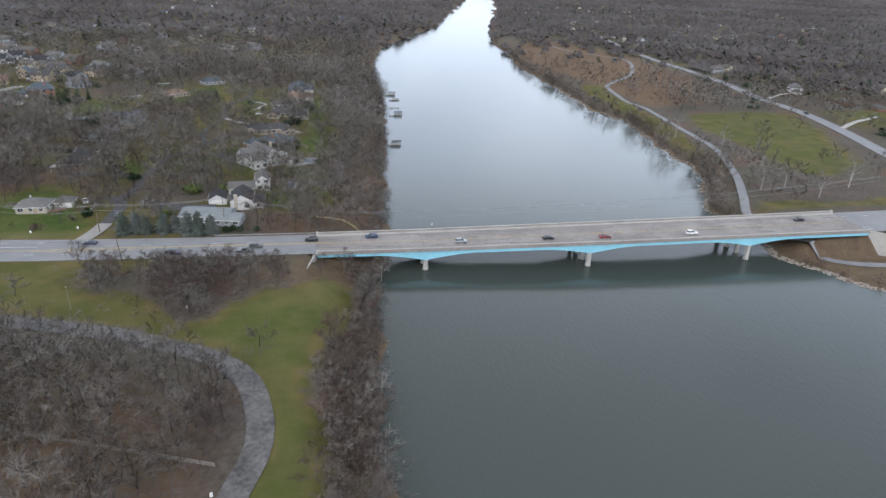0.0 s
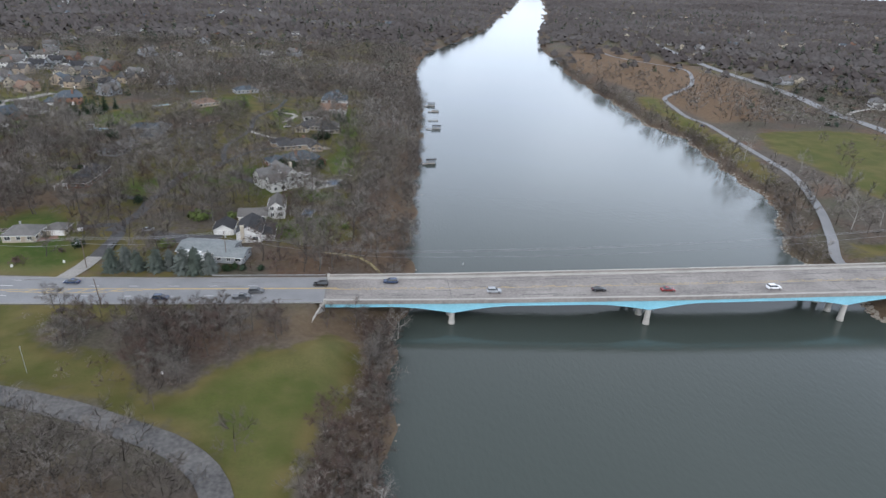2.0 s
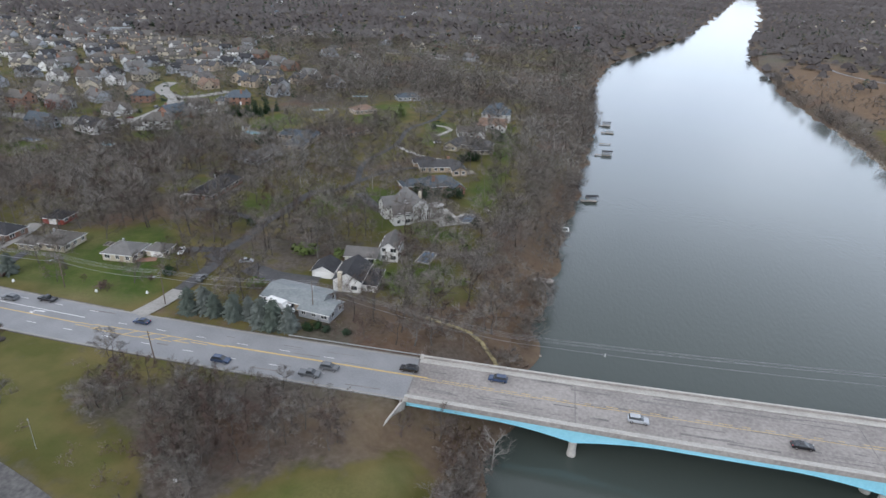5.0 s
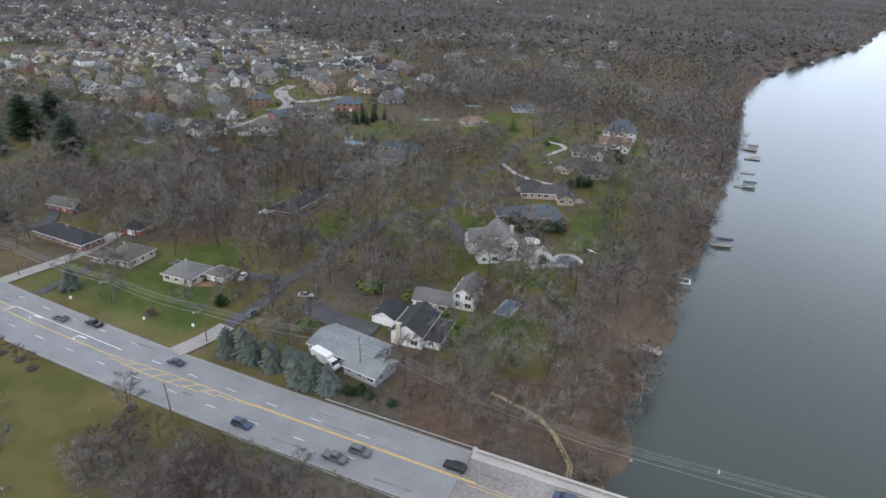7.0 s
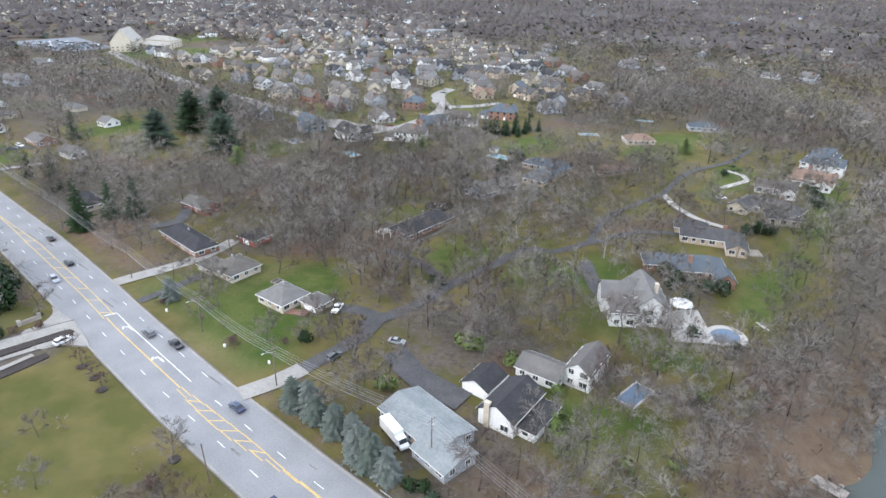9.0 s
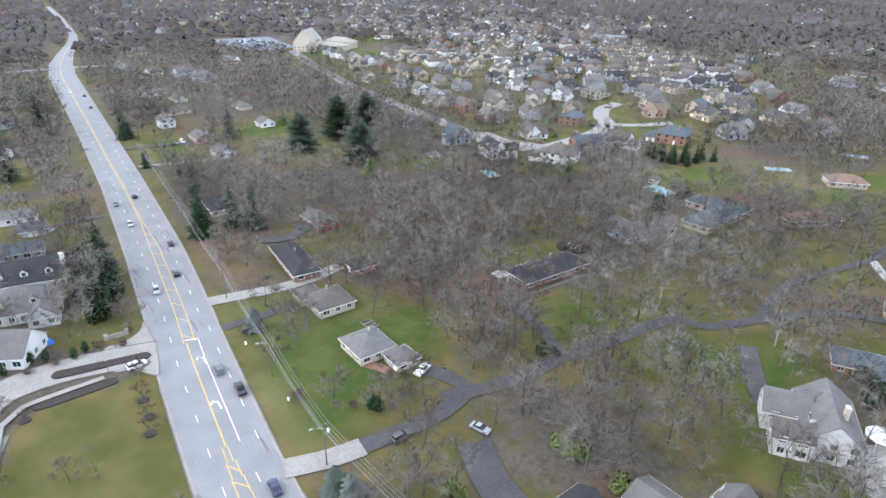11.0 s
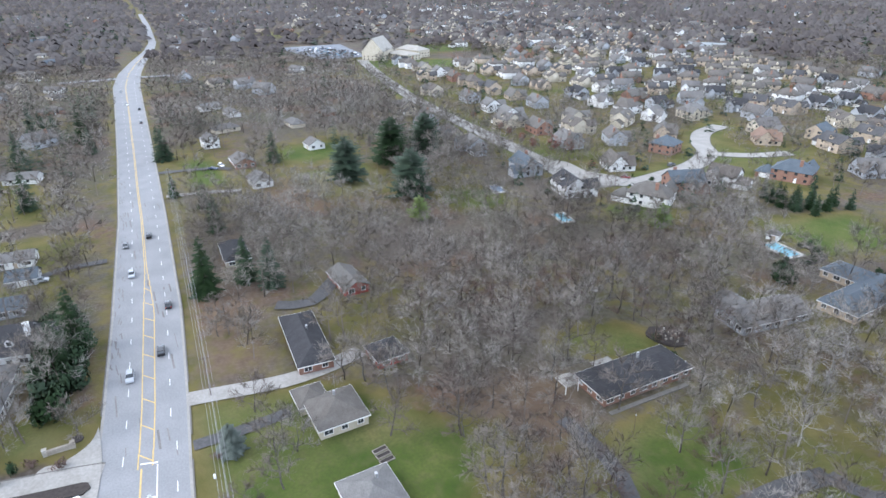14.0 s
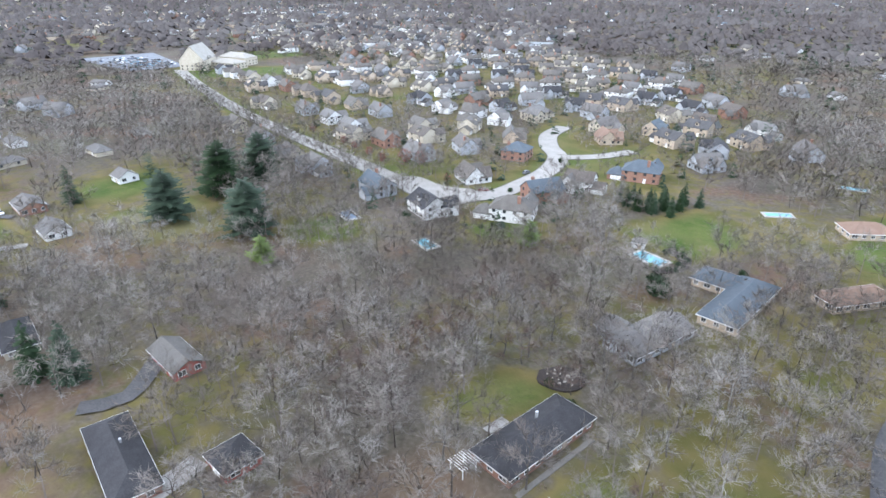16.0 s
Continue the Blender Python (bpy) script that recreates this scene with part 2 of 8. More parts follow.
def ground_material():
    """Leaf litter, lawn and dry grass by the attributes lawn and dry, broken up by noise."""
    m = bpy.data.materials.new("leaf_litter_and_lawn")
    m.use_nodes = True
    nt = m.node_tree
    bs = nt.nodes["Principled BSDF"]
    bs.inputs["Roughness"].default_value = 0.95
    bs.inputs["Specular IOR Level"].default_value = 0.1
    pos = nt.nodes.new("ShaderNodeTexCoord")

    def noise_node(scale, detail=4):
        n = nt.nodes.new("ShaderNodeTexNoise")
        n.inputs["Scale"].default_value, n.inputs["Detail"].default_value = scale, detail
        nt.links.new(pos.outputs["Object"], n.inputs["Vector"])
        return n.outputs["Fac"]

    def ramp(fac, lo, hi):
        r = nt.nodes.new("ShaderNodeMapRange")
        r.inputs["From Min"].default_value, r.inputs["From Max"].default_value = lo, hi
        nt.links.new(fac, r.inputs["Value"])
        return r.outputs["Result"]

    def mixed(fac, a, b):
        x = nt.nodes.new("ShaderNodeMix")
        x.data_type = "RGBA"
        nt.links.new(fac, x.inputs["Factor"])
        for key, v in (("A", a), ("B", b)):
            if isinstance(v, tuple):
                x.inputs[key].default_value = (*v, 1)
            else:
                nt.links.new(v, x.inputs[key])
        return x.outputs["Result"]

    def attr(name):
        a = nt.nodes.new("ShaderNodeAttribute")
        a.attribute_name = name
        return a.outputs["Fac"]

    def op(kind, a, b):
        x = nt.nodes.new("ShaderNodeMath")
        x.operation = kind
        for i, v in enumerate((a, b)):
            if isinstance(v, float):
                x.inputs[i].default_value = v
            else:
                nt.links.new(v, x.inputs[i])
        return x.outputs[0]

    litter = mixed(ramp(noise_node(0.05), 0.35, 0.65), (0.068, 0.056, 0.046), (0.102, 0.087, 0.072))
    litter = mixed(ramp(noise_node(0.018), 0.45, 0.65), litter, (0.084, 0.084, 0.053))
    litter = mixed(ramp(noise_node(0.03, 5), 0.52, 0.66), litter, (0.120, 0.072, 0.048))
    litter = mixed(op("MULTIPLY", ramp(noise_node(0.9), 0.35, 0.75), 0.7), litter, (0.150, 0.130, 0.108))
    litter = mixed(op("MULTIPLY", ramp(noise_node(0.5, 6), 0.5, 0.72), 0.7), litter, (0.055, 0.045, 0.037))
    red = mixed(ramp(noise_node(0.3), 0.3, 0.7), (0.118, 0.074, 0.048), (0.180, 0.126, 0.076))
    litter = mixed(attr("dry"), litter, red)
    grass = mixed(ramp(noise_node(0.07), 0.38, 0.62), (0.047, 0.080, 0.015), (0.090, 0.113, 0.029))
    grass = mixed(ramp(noise_node(0.038), 0.5, 0.72), grass, (0.140, 0.128, 0.052))
    grass = mixed(op("MULTIPLY", ramp(noise_node(0.35, 6), 0.5, 0.7), 0.35), grass, (0.150, 0.130, 0.062))
    grass = mixed(op("MULTIPLY", ramp(noise_node(1.4), 0.35, 0.75), 0.55), grass, (0.048, 0.060, 0.022))
    wobble = op("MULTIPLY", op("SUBTRACT", noise_node(0.22), 0.5), 0.9)
    tan = mixed(ramp(noise_node(0.5), 0.3, 0.7), (0.16, 0.125, 0.07), (0.21, 0.17, 0.10))
    grass = mixed(op("MULTIPLY", attr("dry"), 0.85), grass, tan)
    olive = mixed(ramp(noise_node(0.09, 5), 0.38, 0.62), (0.080, 0.078, 0.024), (0.138, 0.114, 0.046))
    grass = mixed(ramp(attr("lawn"), 0.68, 0.95), olive, grass)
    edge = ramp(op("ADD", attr("lawn"), wobble), 0.35, 0.65)
    nt.links.new(mixed(edge, litter, grass), bs.inputs["Base Color"])
    bn = nt.nodes.new("ShaderNodeBump")
    bn.inputs["Strength"].default_value, bn.inputs["Distance"].default_value = 0.5, 0.3
    nt.links.new(noise_node(1.2), bn.inputs["Height"])
    nt.links.new(bn.outputs["Normal"], bs.inputs["Normal"])
    return m


GROUND = ground_material()

# ---------------------------------------------------------------- geometry helpers


class Geo:
    """Vertices and faces of one mesh, gathered piece by piece."""

    def __init__(self):
        self.v, self.f = [], []

    def add(self, verts, faces):
        k = len(self.v)
        self.v += [tuple(p) for p in verts]
        self.f += [tuple(i + k for i in q) for q in faces]
        return self

    def box(self, cx, cy, z0, w, d, h, turn=0.0, taper=1.0):
        c, s = math.cos(turn), math.sin(turn)
        pts = []
        for z, k in ((z0, 1.0), (z0 + h, taper)):
            for x, y in ((-w / 2, -d / 2), (w / 2, -d / 2), (w / 2, d / 2), (-w / 2, d / 2)):
                pts.append((cx + (x * c - y * s) * k, cy + (x * s + y * c) * k, z))
        return self.add(pts, [(3, 2, 1, 0), (4, 5, 6, 7), (0, 1, 5, 4), (1, 2, 6, 5), (2, 3, 7, 6), (3, 0, 4, 7)])

    def tube(self, p, q, r0, r1, n=6, caps=False):
        p, q = Vector(p), Vector(q)
        ax = (q - p).normalized()
        a = ax.orthogonal().normalized()
        b = ax.cross(a)
        pts = [c + (a * math.cos(2 * math.pi * i / n) + b * math.sin(2 * math.pi * i / n)) * r for c, r in ((p, r0), (q, r1)) for i in range(n)]
        faces = [(i, (i + 1) % n, n + (i + 1) % n, n + i) for i in range(n)]
        if caps:
            faces += [tuple(range(n - 1, -1, -1)), tuple(range(n, 2 * n))]
        return self.add(pts, faces)

    def extrude(self, outline, axis_from, axis_to, place):
        """A closed outline of (u, v), carried from one depth to the other; place(u, v, depth) gives the point."""
        n = len(outline)
        pts = [place(u, v, w) for w in (axis_from, axis_to) for u, v in outline]
        faces = [(i, (i + 1) % n, n + (i + 1) % n, n + i) for i in range(n)]
        return self.add(pts, faces + [tuple(range(n - 1, -1, -1)), tuple(range(n, 2 * n))])

    def mesh(self, name, material, smooth=False):
        me = bpy.data.meshes.new(name)
        me.from_pydata(self.v, [], self.f)
        me.validate()
        bm = bmesh.new()
        bm.from_mesh(me)
        bmesh.ops.recalc_face_normals(bm, faces=bm.faces)
        bm.to_mesh(me)
        bm.free()
        me.materials.append(material)
        if smooth:
            me.polygons.foreach_set("use_smooth", [True] * len(me.polygons))
        return me


def part(name, geo, material, parent, label="", at=None):
    """One mesh object under a thing or a part; geo is a Geo or a mesh that alike parts share."""
    ob = new(name, geo.mesh(name, material) if isinstance(geo, Geo) else geo)
    ob.parent = parent
    if at is not None:
        ob.matrix_basis = at
    return tagged(ob, label)


def thing(name, label, category, at, group="", kind=""):
    ob = new(name)
    ob.empty_display_size = 0.5
    ob.matrix_world = at
    return tagged(ob, label, category, group, kind)


def triangle_mesh(name, verts, tris, material, tint=None, normals=None):
    """A large mesh of triangles from arrays; normals, where given, shade a crown as one rounded mass."""
    me = bpy.data.meshes.new(name)
    nv, nt = len(verts), len(tris)
    me.vertices.add(nv)
    me.vertices.foreach_set("co", np.asarray(verts, np.float32).ravel())
    me.loops.add(nt * 3)
    me.loops.foreach_set("vertex_index", np.asarray(tris, np.int32).ravel())
    me.polygons.add(nt)
    me.polygons.foreach_set("loop_start", np.arange(0, nt * 3, 3, dtype=np.int32))
    me.update(calc_edges=True)
    if tint is not None:
        me.attributes.new("tint", "FLOAT", "POINT").data.foreach_set("value", np.asarray(tint, np.float32))
    if normals is not None:
        me.attributes.new("custom_normal", "FLOAT_VECTOR", "POINT").data.foreach_set("vector", np.asarray(normals, np.float32).ravel())
    me.materials.append(material)
    return me


# ---------------------------------------------------------------- lie of the land

BANK_Y_W = [-5000, -500, 60, 103, 150, 181, 212, 257, 318, 384, 430, 540, 640, 762, 872, 948, 1126, 1405, 2300, 5000]
BANK_X_W = [5, 5, 6, 7.5, 10, 12, 17.5, 22, 27, 34, 38, 47.5, 50, 57, 71, 85, 148, 247, 470, 1150]
BANK_Y_E = [-5000, 0, 100, 150, 170, 179, 192, 205, 230, 254, 272, 290, 325, 350, 382, 405, 457, 505, 585, 670, 780, 823, 881, 1030, 1400, 1780, 2400, 5000]
BANK_X_E = [900, 400, 290, 222, 199.5, 190.7, 184, 179, 177, 179.5, 188, 197, 214, 216, 217, 224, 231, 221, 228, 231, 237, 247, 259, 273, 360, 482, 650, 1290]
WATER_Z = -7.5

ROAD_X = [-1640, -1300, -1000, -900, -800, -720, -640, -550, -400, -300, -215, -170, -140, -100, -60, -8, 40, 100, 165, 218, 260, 420, 700]
ROAD_S = [310, 300, 285, 272, 252, 238, 231, 229.5, 226, 222.8, 218, 214.8, 211.8, 209.3, 207.8, 207, 204.8, 202.2, 202, 202, 202.5, 203, 203]
ROAD_N = [319, 309, 295, 284, 268, 258, 252, 249, 244, 240.6, 236.8, 233.2, 230.3, 227.2, 225.4, 224.6, 223.4, 222.3, 223, 224.2, 226, 229, 230]


def road_z(x):
    """Height of the main road: level in the west, rising gently over the bridge."""
    return np.interp(x, [-8.5, 31, 95, 165, 219, 300, 420, 700], [0, 0.5, 1.9, 2.6, 3.0, 2.8, 1.0, 0])




def bank_distance(x, y):
    """Metres from the water's edge, positive on land."""
    wob = 1.6 * np.sin(y * 0.21) + 1.1 * np.sin(y * 0.083 + 1.0)
    w = np.interp(y, BANK_Y_W, BANK_X_W) + wob
    e = np.interp(y, BANK_Y_E, BANK_X_E) + wob
    return np.maximum(w - x, (x - e) * np.where(y < 200, 0.62, 1.0))


def road_offset(x, y):
    """Metres outside the main road's edges."""
    return np.maximum(np.interp(x, ROAD_X, ROAD_S) - y, y - np.interp(x, ROAD_X, ROAD_N))


def ground_z(x, y):
    x, y = np.asarray(x, float), np.asarray(y, float)
    d = bank_distance(x, y)
    s = np.clip((d - 3.5) / 18.0, 0, 1)
    z = WATER_Z + 0.11 * np.clip(d, 0, 3.5) + 6.3 * (s * s * (3 - 2 * s)) + 0.8 * np.clip((d - 19) / 60, 0, 1)
    z = np.where(d < 0, WATER_Z - np.clip(-d * 0.3, 0, 2.5), z)
    off = road_offset(x, y)
    bank = np.where((x < -7.5) | (x > 219), road_z(x) - 0.12 - 0.5 * np.clip(off - 0.8, 0, 30), -99.0)
    z = np.maximum(z, bank)
    z = np.where((off < 0.8) & (z > road_z(x) - 0.12) & (d > 0), road_z(x) - 0.12, z)
    z = np.where((x > 165) & (x < 330) & (y < np.interp(x, ROAD_X, ROAD_S) + 1), np.minimum(z, -7.2 + 0.02 * np.clip(d, 0, 60)), z)
    wing_x = -8.6 - 4.2 * (207 - y) / 9.5
    z = z - 3.0 * np.clip((x - wing_x) / 0.8, 0, 1) * np.clip((8 - x) / 12, 0, 1) * np.clip((y - 186) / 9, 0, 1) * np.clip((212 - y) / 4, 0, 1) * (z > -5)
    far = np.hypot(x + 100, y - 300)
    roll = 0.5 * np.sin(x * 0.017 + 1) * np.sin(y * 0.021) * np.clip((off - 6) / 40, 0, 1) * np.clip(d / 60, 0, 1)
    return z + roll + 55 * np.clip((far - 1800) / 2600, 0, 1) ** 1.4 * np.clip(d / 250, 0, 1)


def drift(x, y, size, seed=0.0):
    """Slow irregular variation between 0 and 1 over the land."""
    x, y = np.asarray(x, float) / size + seed, np.asarray(y, float) / size - seed * 1.7
    v = np.sin(2.1 * x + 1.3 * np.sin(1.7 * y + seed)) + np.sin(2.4 * y + 1.5 * np.sin(1.3 * x - seed)) + 0.8 * np.sin(3.1 * (x + y) + 1.1 * np.sin(2.2 * (x - y)))
    return np.clip(0.5 + v / 4.4, 0, 1)


def inside(x, y, poly):
    """Whether points lie in a polygon."""
    x, y = np.asarray(x, float), np.asarray(y, float)
    hit = np.zeros(x.shape, bool)
    for (x0, y0), (x1, y1) in zip(poly, poly[1:] + poly[:1]):
        cross = (y0 > y) != (y1 > y)
        hit ^= cross & (x < (x1 - x0) * (y - y0) / ((y1 - y0) or 1e-9) + x0)
    return hit


def line_distance(x, y, line):
    x, y = np.asarray(x, float), np.asarray(y, float)
    best = np.full(x.shape, 1e9)
    for (x0, y0), (x1, y1) in zip(line, line[1:]):
        dx, dy = x1 - x0, y1 - y0
        k = np.clip(((x - x0) * dx + (y - y0) * dy) / (dx * dx + dy * dy + 1e-9), 0, 1)
        best = np.minimum(best, np.hypot(x - x0 - k * dx, y - y0 - k * dy))
    return best


def smooth_line(line, step=4.0):
    """Catmull-Rom through the points, about one point a step."""
    p = [Vector((*q, 0)) for q in line]
    p = [p[0] * 2 - p[1]] + p + [p[-1] * 2 - p[-2]]
    out = []
    for a, b, c, d in zip(p, p[1:], p[2:], p[3:]):
        n = max(1, int((c - b).length / step))
        for i in range(n):
            t = i / n
            q = 0.5 * (2 * b + (c - a) * t + (2 * a - 5 * b + 4 * c - d) * t * t + (3 * b - a - 3 * c + d) * t ** 3)
            out.append((q.x, q.y))
    return out + [(p[-2].x, p[-2].y)]


# ways: name, centre line, width, material, label
SUBURB_STREET = [(-700, 478), (-600, 456), (-485, 436), (-415, 429), (-365, 425), (-315, 422), (-281, 420), (-252, 424), (-240, 438), (-241, 460), (-246, 485), (-258, 508), (-275, 522), (-291, 542), (-298, 566)]
SUBURB_BRANCH = [(-258, 508), (-250, 515), (-242, 527), (-236, 546)]
SUBURB_BACK = [(-485, 436), (-478, 490), (-455, 540), (-420, 590), (-380, 620), (-335, 640)]
PARK_ROAD = [(-135, 178), (-115, 172.8), (-95, 168.8), (-82, 165.3), (-63, 158.6), (-47, 151), (-34.4, 144), (-24.8, 133), (-20.4, 116), (-21, 105), (-23.6, 96.5), (-30, 70), (-38, 30)]
EAST_PATH = [(262, 189), (240, 188), (215, 190), (199, 196), (191.5, 208), (188.5, 225), (190, 240), (200, 260), (214.5, 285.6), (232, 323), (242, 352), (246, 381), (251.5, 426), (257.5, 475), (254, 500), (260, 535), (271, 580), (293, 610), (335, 660), (370, 728), (390, 780), (388, 816), (345, 913), (356, 1037)]
EAST_ROAD = [(325, 252), (340, 295), (350, 328.6), (360, 357), (374, 398), (389, 448), (396, 490), (398, 520), (416, 600), (425, 675), (437, 778), (456, 910), (482, 1036), (560, 1400)]
SIDE_STREET = [(-150, 214), (-152, 205), (-154, 192), (-152, 180), (-143, 170), (-136, 150), (-132, 120)]
WAYS = [
    ("road", SUBURB_STREET, 10.5, CONCRETE_DRIVE, "pale concrete residential street curving between houses"),
    ("road", SUBURB_BRANCH, 8.0, CONCRETE_DRIVE, "pale concrete side street with a planted turn"),
    ("road", PARK_ROAD, 6.2, ASPHALT_PARK, "cracked patched asphalt park lane beside a lawn"),
    ("road", EAST_PATH, 4.3, ASPHALT, "narrow grey park lane along the river bank"),
    ("road", EAST_ROAD, 11.0, ASPHALT, "wide pale asphalt road beside the park"),
    ("road", SIDE_STREET, 10.5, CONCRETE_DRIVE, "pale concrete side street joining the main road"),
    ("driveway", [(-169, 233), (-167.5, 241), (-165, 255), (-166, 267), (-168.5, 276)], 5.4, CONCRETE_DRIVE, "pale gravelly driveway to a brick ranch house"),
    ("driveway", [(-152, 232), (-152, 243), (-153, 253)], 3.4, ASPHALT_DARK, "dark asphalt driveway through lawn"),
    ("driveway", [(-92, 226), (-89.5, 234), (-88.5, 242)], 5.5, CONCRETE_DRIVE, "pale concrete driveway apron off the main road"),
    ("driveway", [(-88.5, 242), (-88, 262), (-93, 272), (-104, 268)], 4.6, ASPHALT_DARK, "dark asphalt driveway under bare trees"),
    ("driveway", [(-92.4, 265), (-89.3, 276), (-87.6, 288), (-88.6, 300.4), (-86.8, 313.4), (-85.7, 331.5), (-83.8, 342.6)], 4.4, ASPHALT_DARK, "dark asphalt driveway under bare trees"),
    ("driveway", [(-83.8, 342.6), (-76, 345), (-70, 360), (-60, 382), (-45, 392)], 3.4, ASPHALT_DARK, "dark asphalt driveway winding between lawns"),
    ("driveway", [(-70, 432), (-60, 420), (-47, 411), (-36, 409)], 3.0, CONCRETE, "pale curved concrete driveway"),
    ("driveway", [(-60, 488), (-50, 485), (-46, 479), (-52, 458)], 3.0, CONCRETE, "pale looped concrete driveway"),
    ("driveway", [(-70, 360), (-76, 392), (-70, 432), (-72, 470), (-62, 505), (-60, 540)], 3.0, ASPHALT_DARK, "dark asphalt lane among bare trees"),
    ("driveway", [(-76, 262), (-64, 258), (-50, 258)], 7.5, ASPHALT_DARK, "black asphalt forecourt beside a garage"),
    ("driveway", [(-40, 320), (-52, 330), (-64, 345)], 5.0, ASPHALT_DARK, "dark asphalt driveway beside a white house"),
    ("driveway", [(-158, 178), (-172, 172), (-190, 166), (-206, 160)], 3.4, ASPHALT_DARK, "dark asphalt driveway between big houses"),
    ("driveway", [(-262, 218), (-262, 205), (-258, 198)], 3.6, ASPHALT_DARK, "dark asphalt driveway through lawn"),
    ("driveway", [(-323, 243), (-320, 262), (-316, 274)], 4.0, CONCRETE_DRIVE, "pale concrete driveway to small houses"),
    ("driveway", [(-362, 243), (-358, 268), (-352, 276)], 4.0, ASPHALT_DARK, "dark asphalt driveway to small houses"),
    ("driveway", [(-88.6, 300.4), (-96, 303), (-102.6, 305.8), (-112, 307), (-122, 306)], 3.6, ASPHALT_DARK, "dark asphalt driveway to a ranch house"),
    ("driveway", [(-203, 262), (-200, 272), (-212, 284)], 5.0, ASPHALT_DARK, "dark asphalt driveway under bare trees"),
    ("road", [(-690, 190), (-689, 215), (-688, 250), (-687, 285)], 10.0, ASPHALT, "cross street at a wide junction"),
    ("driveway", [(405, 520), (430, 540), (455, 552)], 4.0, CONCRETE, "pale concrete driveway to a white house"),
    ("driveway", [(378, 398), (410, 420), (450, 440)], 4.0, CONCRETE, "pale concrete driveway through lawn"),
    ("footpath", [(-122, 178), (-131, 178.5), (-138, 179.5), (-143, 184), (-145, 201)], 1.6, CONCRETE_DRIVE, "pale concrete footpath edging a lawn"),
]

LAWNS = [
    [(-50, 156), (-42, 163), (-34, 174), (-28, 182), (-14, 184), (-9, 197), (3, 194), (5, 180), (1, 160), (-6, 150), (-9, 127), (-5, 110), (-7, 95), (-4, 40), (-34, 40), (-26, 96), (-20, 116), (-27, 135), (-36, 146)],
    [(-190, 196), (-170, 212), (-110, 208), (-62, 206), (-50, 200), (-86, 196), (-68, 172), (-96, 170), (-118, 174), (-124, 186), (-137, 190), (-140, 208)],
    [(-146, 186), (-144, 203), (-138, 210), (-100, 208), (-104, 178), (-120, 174), (-137, 181)],
    [(-165, 236), (-94, 229), (-93, 242), (-103, 258), (-112, 280), (-124, 295), (-142, 278), (-160, 264)],
    [(-17, 342), (-1, 340), (-3, 393), (-2, 460), (-6, 512), (-18, 512), (-15, 400)],
    [(-66, 338), (-66, 358), (-46, 354), (-42, 325), (-22, 312), (-6, 318), (-6, 304), (-25, 300), (-45, 308)],
    [(-120, 520), (-110, 552), (-88, 552), (-84, 520), (-86, 478), (-112, 476)],
    [(-60, 440), (-46, 430), (-44, 500), (-64, 505)],
    [(-182, 446), (-168, 488), (-140, 470), (-144, 436), (-163, 442)],
    [(-152, 322), (-150, 346), (-130, 352), (-136, 326)],
    [(-114, 309.5), (-115, 333), (-94, 338), (-88, 333), (-89, 312), (-97, 305)],
    [(-83, 314), (-82.5, 332), (-72, 339), (-62, 337), (-61, 326), (-70, 310)],
    [(-226, 402), (-212, 430), (-196, 420), (-205, 398)],
    [(-276, 350), (-262, 380), (-240, 372), (-246, 348)],
    [(-330, 300), (-330, 338), (-290, 336), (-285, 305)],
    [(-385, 300), (-385, 345), (-345, 345), (-340, 305)],
    [(-380, 256), (-382, 272), (-330, 272), (-330, 252)],
    [(-300, 130), (-300, 215), (-238, 208), (-244, 168), (-200, 150), (-200, 120)],
    [(-390, 120), (-390, 190), (-315, 205), (-312, 120)],
    [(-176, 190), (-176, 204), (-163, 204), (-160, 192)],
    [(280, 452), (347, 461), (378, 452), (358, 392), (337, 352), (320, 312), (272, 283), (258, 290), (263, 345), (262, 400)],
    [(192, 238), (203, 254), (245, 246), (300, 256), (300, 240), (240, 238)],
    [(408, 400), (420, 470), (500, 460), (500, 390)],
    [(-698, 462), (-690, 500), (-636, 610), (-560, 640), (-585, 560), (-640, 470)],
    [(-800, 560), (-780, 640), (-700, 640), (-720, 560)],
    [(-1080, 440), (-1060, 500), (-980, 510), (-1000, 440)],
    [(-60, 262), (-40, 280), (-8, 286), (0, 262), (-12, 250), (-30, 256)],
]
LAWNS.append([(-100, 173), (-82, 168), (-63, 161), (-50, 155), (-43, 160), (-60, 184), (-80, 186), (-98, 196)])
EAST_GRASS = [(216, 300), (232, 345), (246, 400), (254, 470), (258, 540), (272, 590), (250, 600), (238, 560), (236, 470), (228, 400)]
DRY = [
    [(178, 120), (300, 120), (300, 213), (178, 213)],
    [(-60, 185), (-20, 205), (15, 210), (20, 150), (8, 60), (-2, 60), (4, 150), (0, 180), (-30, 190)],
    [(-20, 232), (30, 234), (40, 330), (48, 430), (30, 430), (10, 300), (-40, 240)],
    [(-215, 238), (-172, 236), (-172, 256), (-215, 258)],
    [(-140, 288), (-104, 284), (-98, 308), (-140, 320)],
    [(264, 480), (330, 500), (396, 640), (415, 800), (400, 950), (350, 1040), (300, 980), (250, 800), (262, 600)],
    [(-70, 370), (-58, 378), (-50, 398), (-66, 402)],
    [(-330, 270), (-280, 290), (-260, 340), (-320, 345)],
    [(-130, 60), (-130, 150), (-100, 156), (-50, 138), (-32, 118), (-30, 60)],
    [(-164, 200), (-155, 214), (-170, 222), (-172, 206)],
]
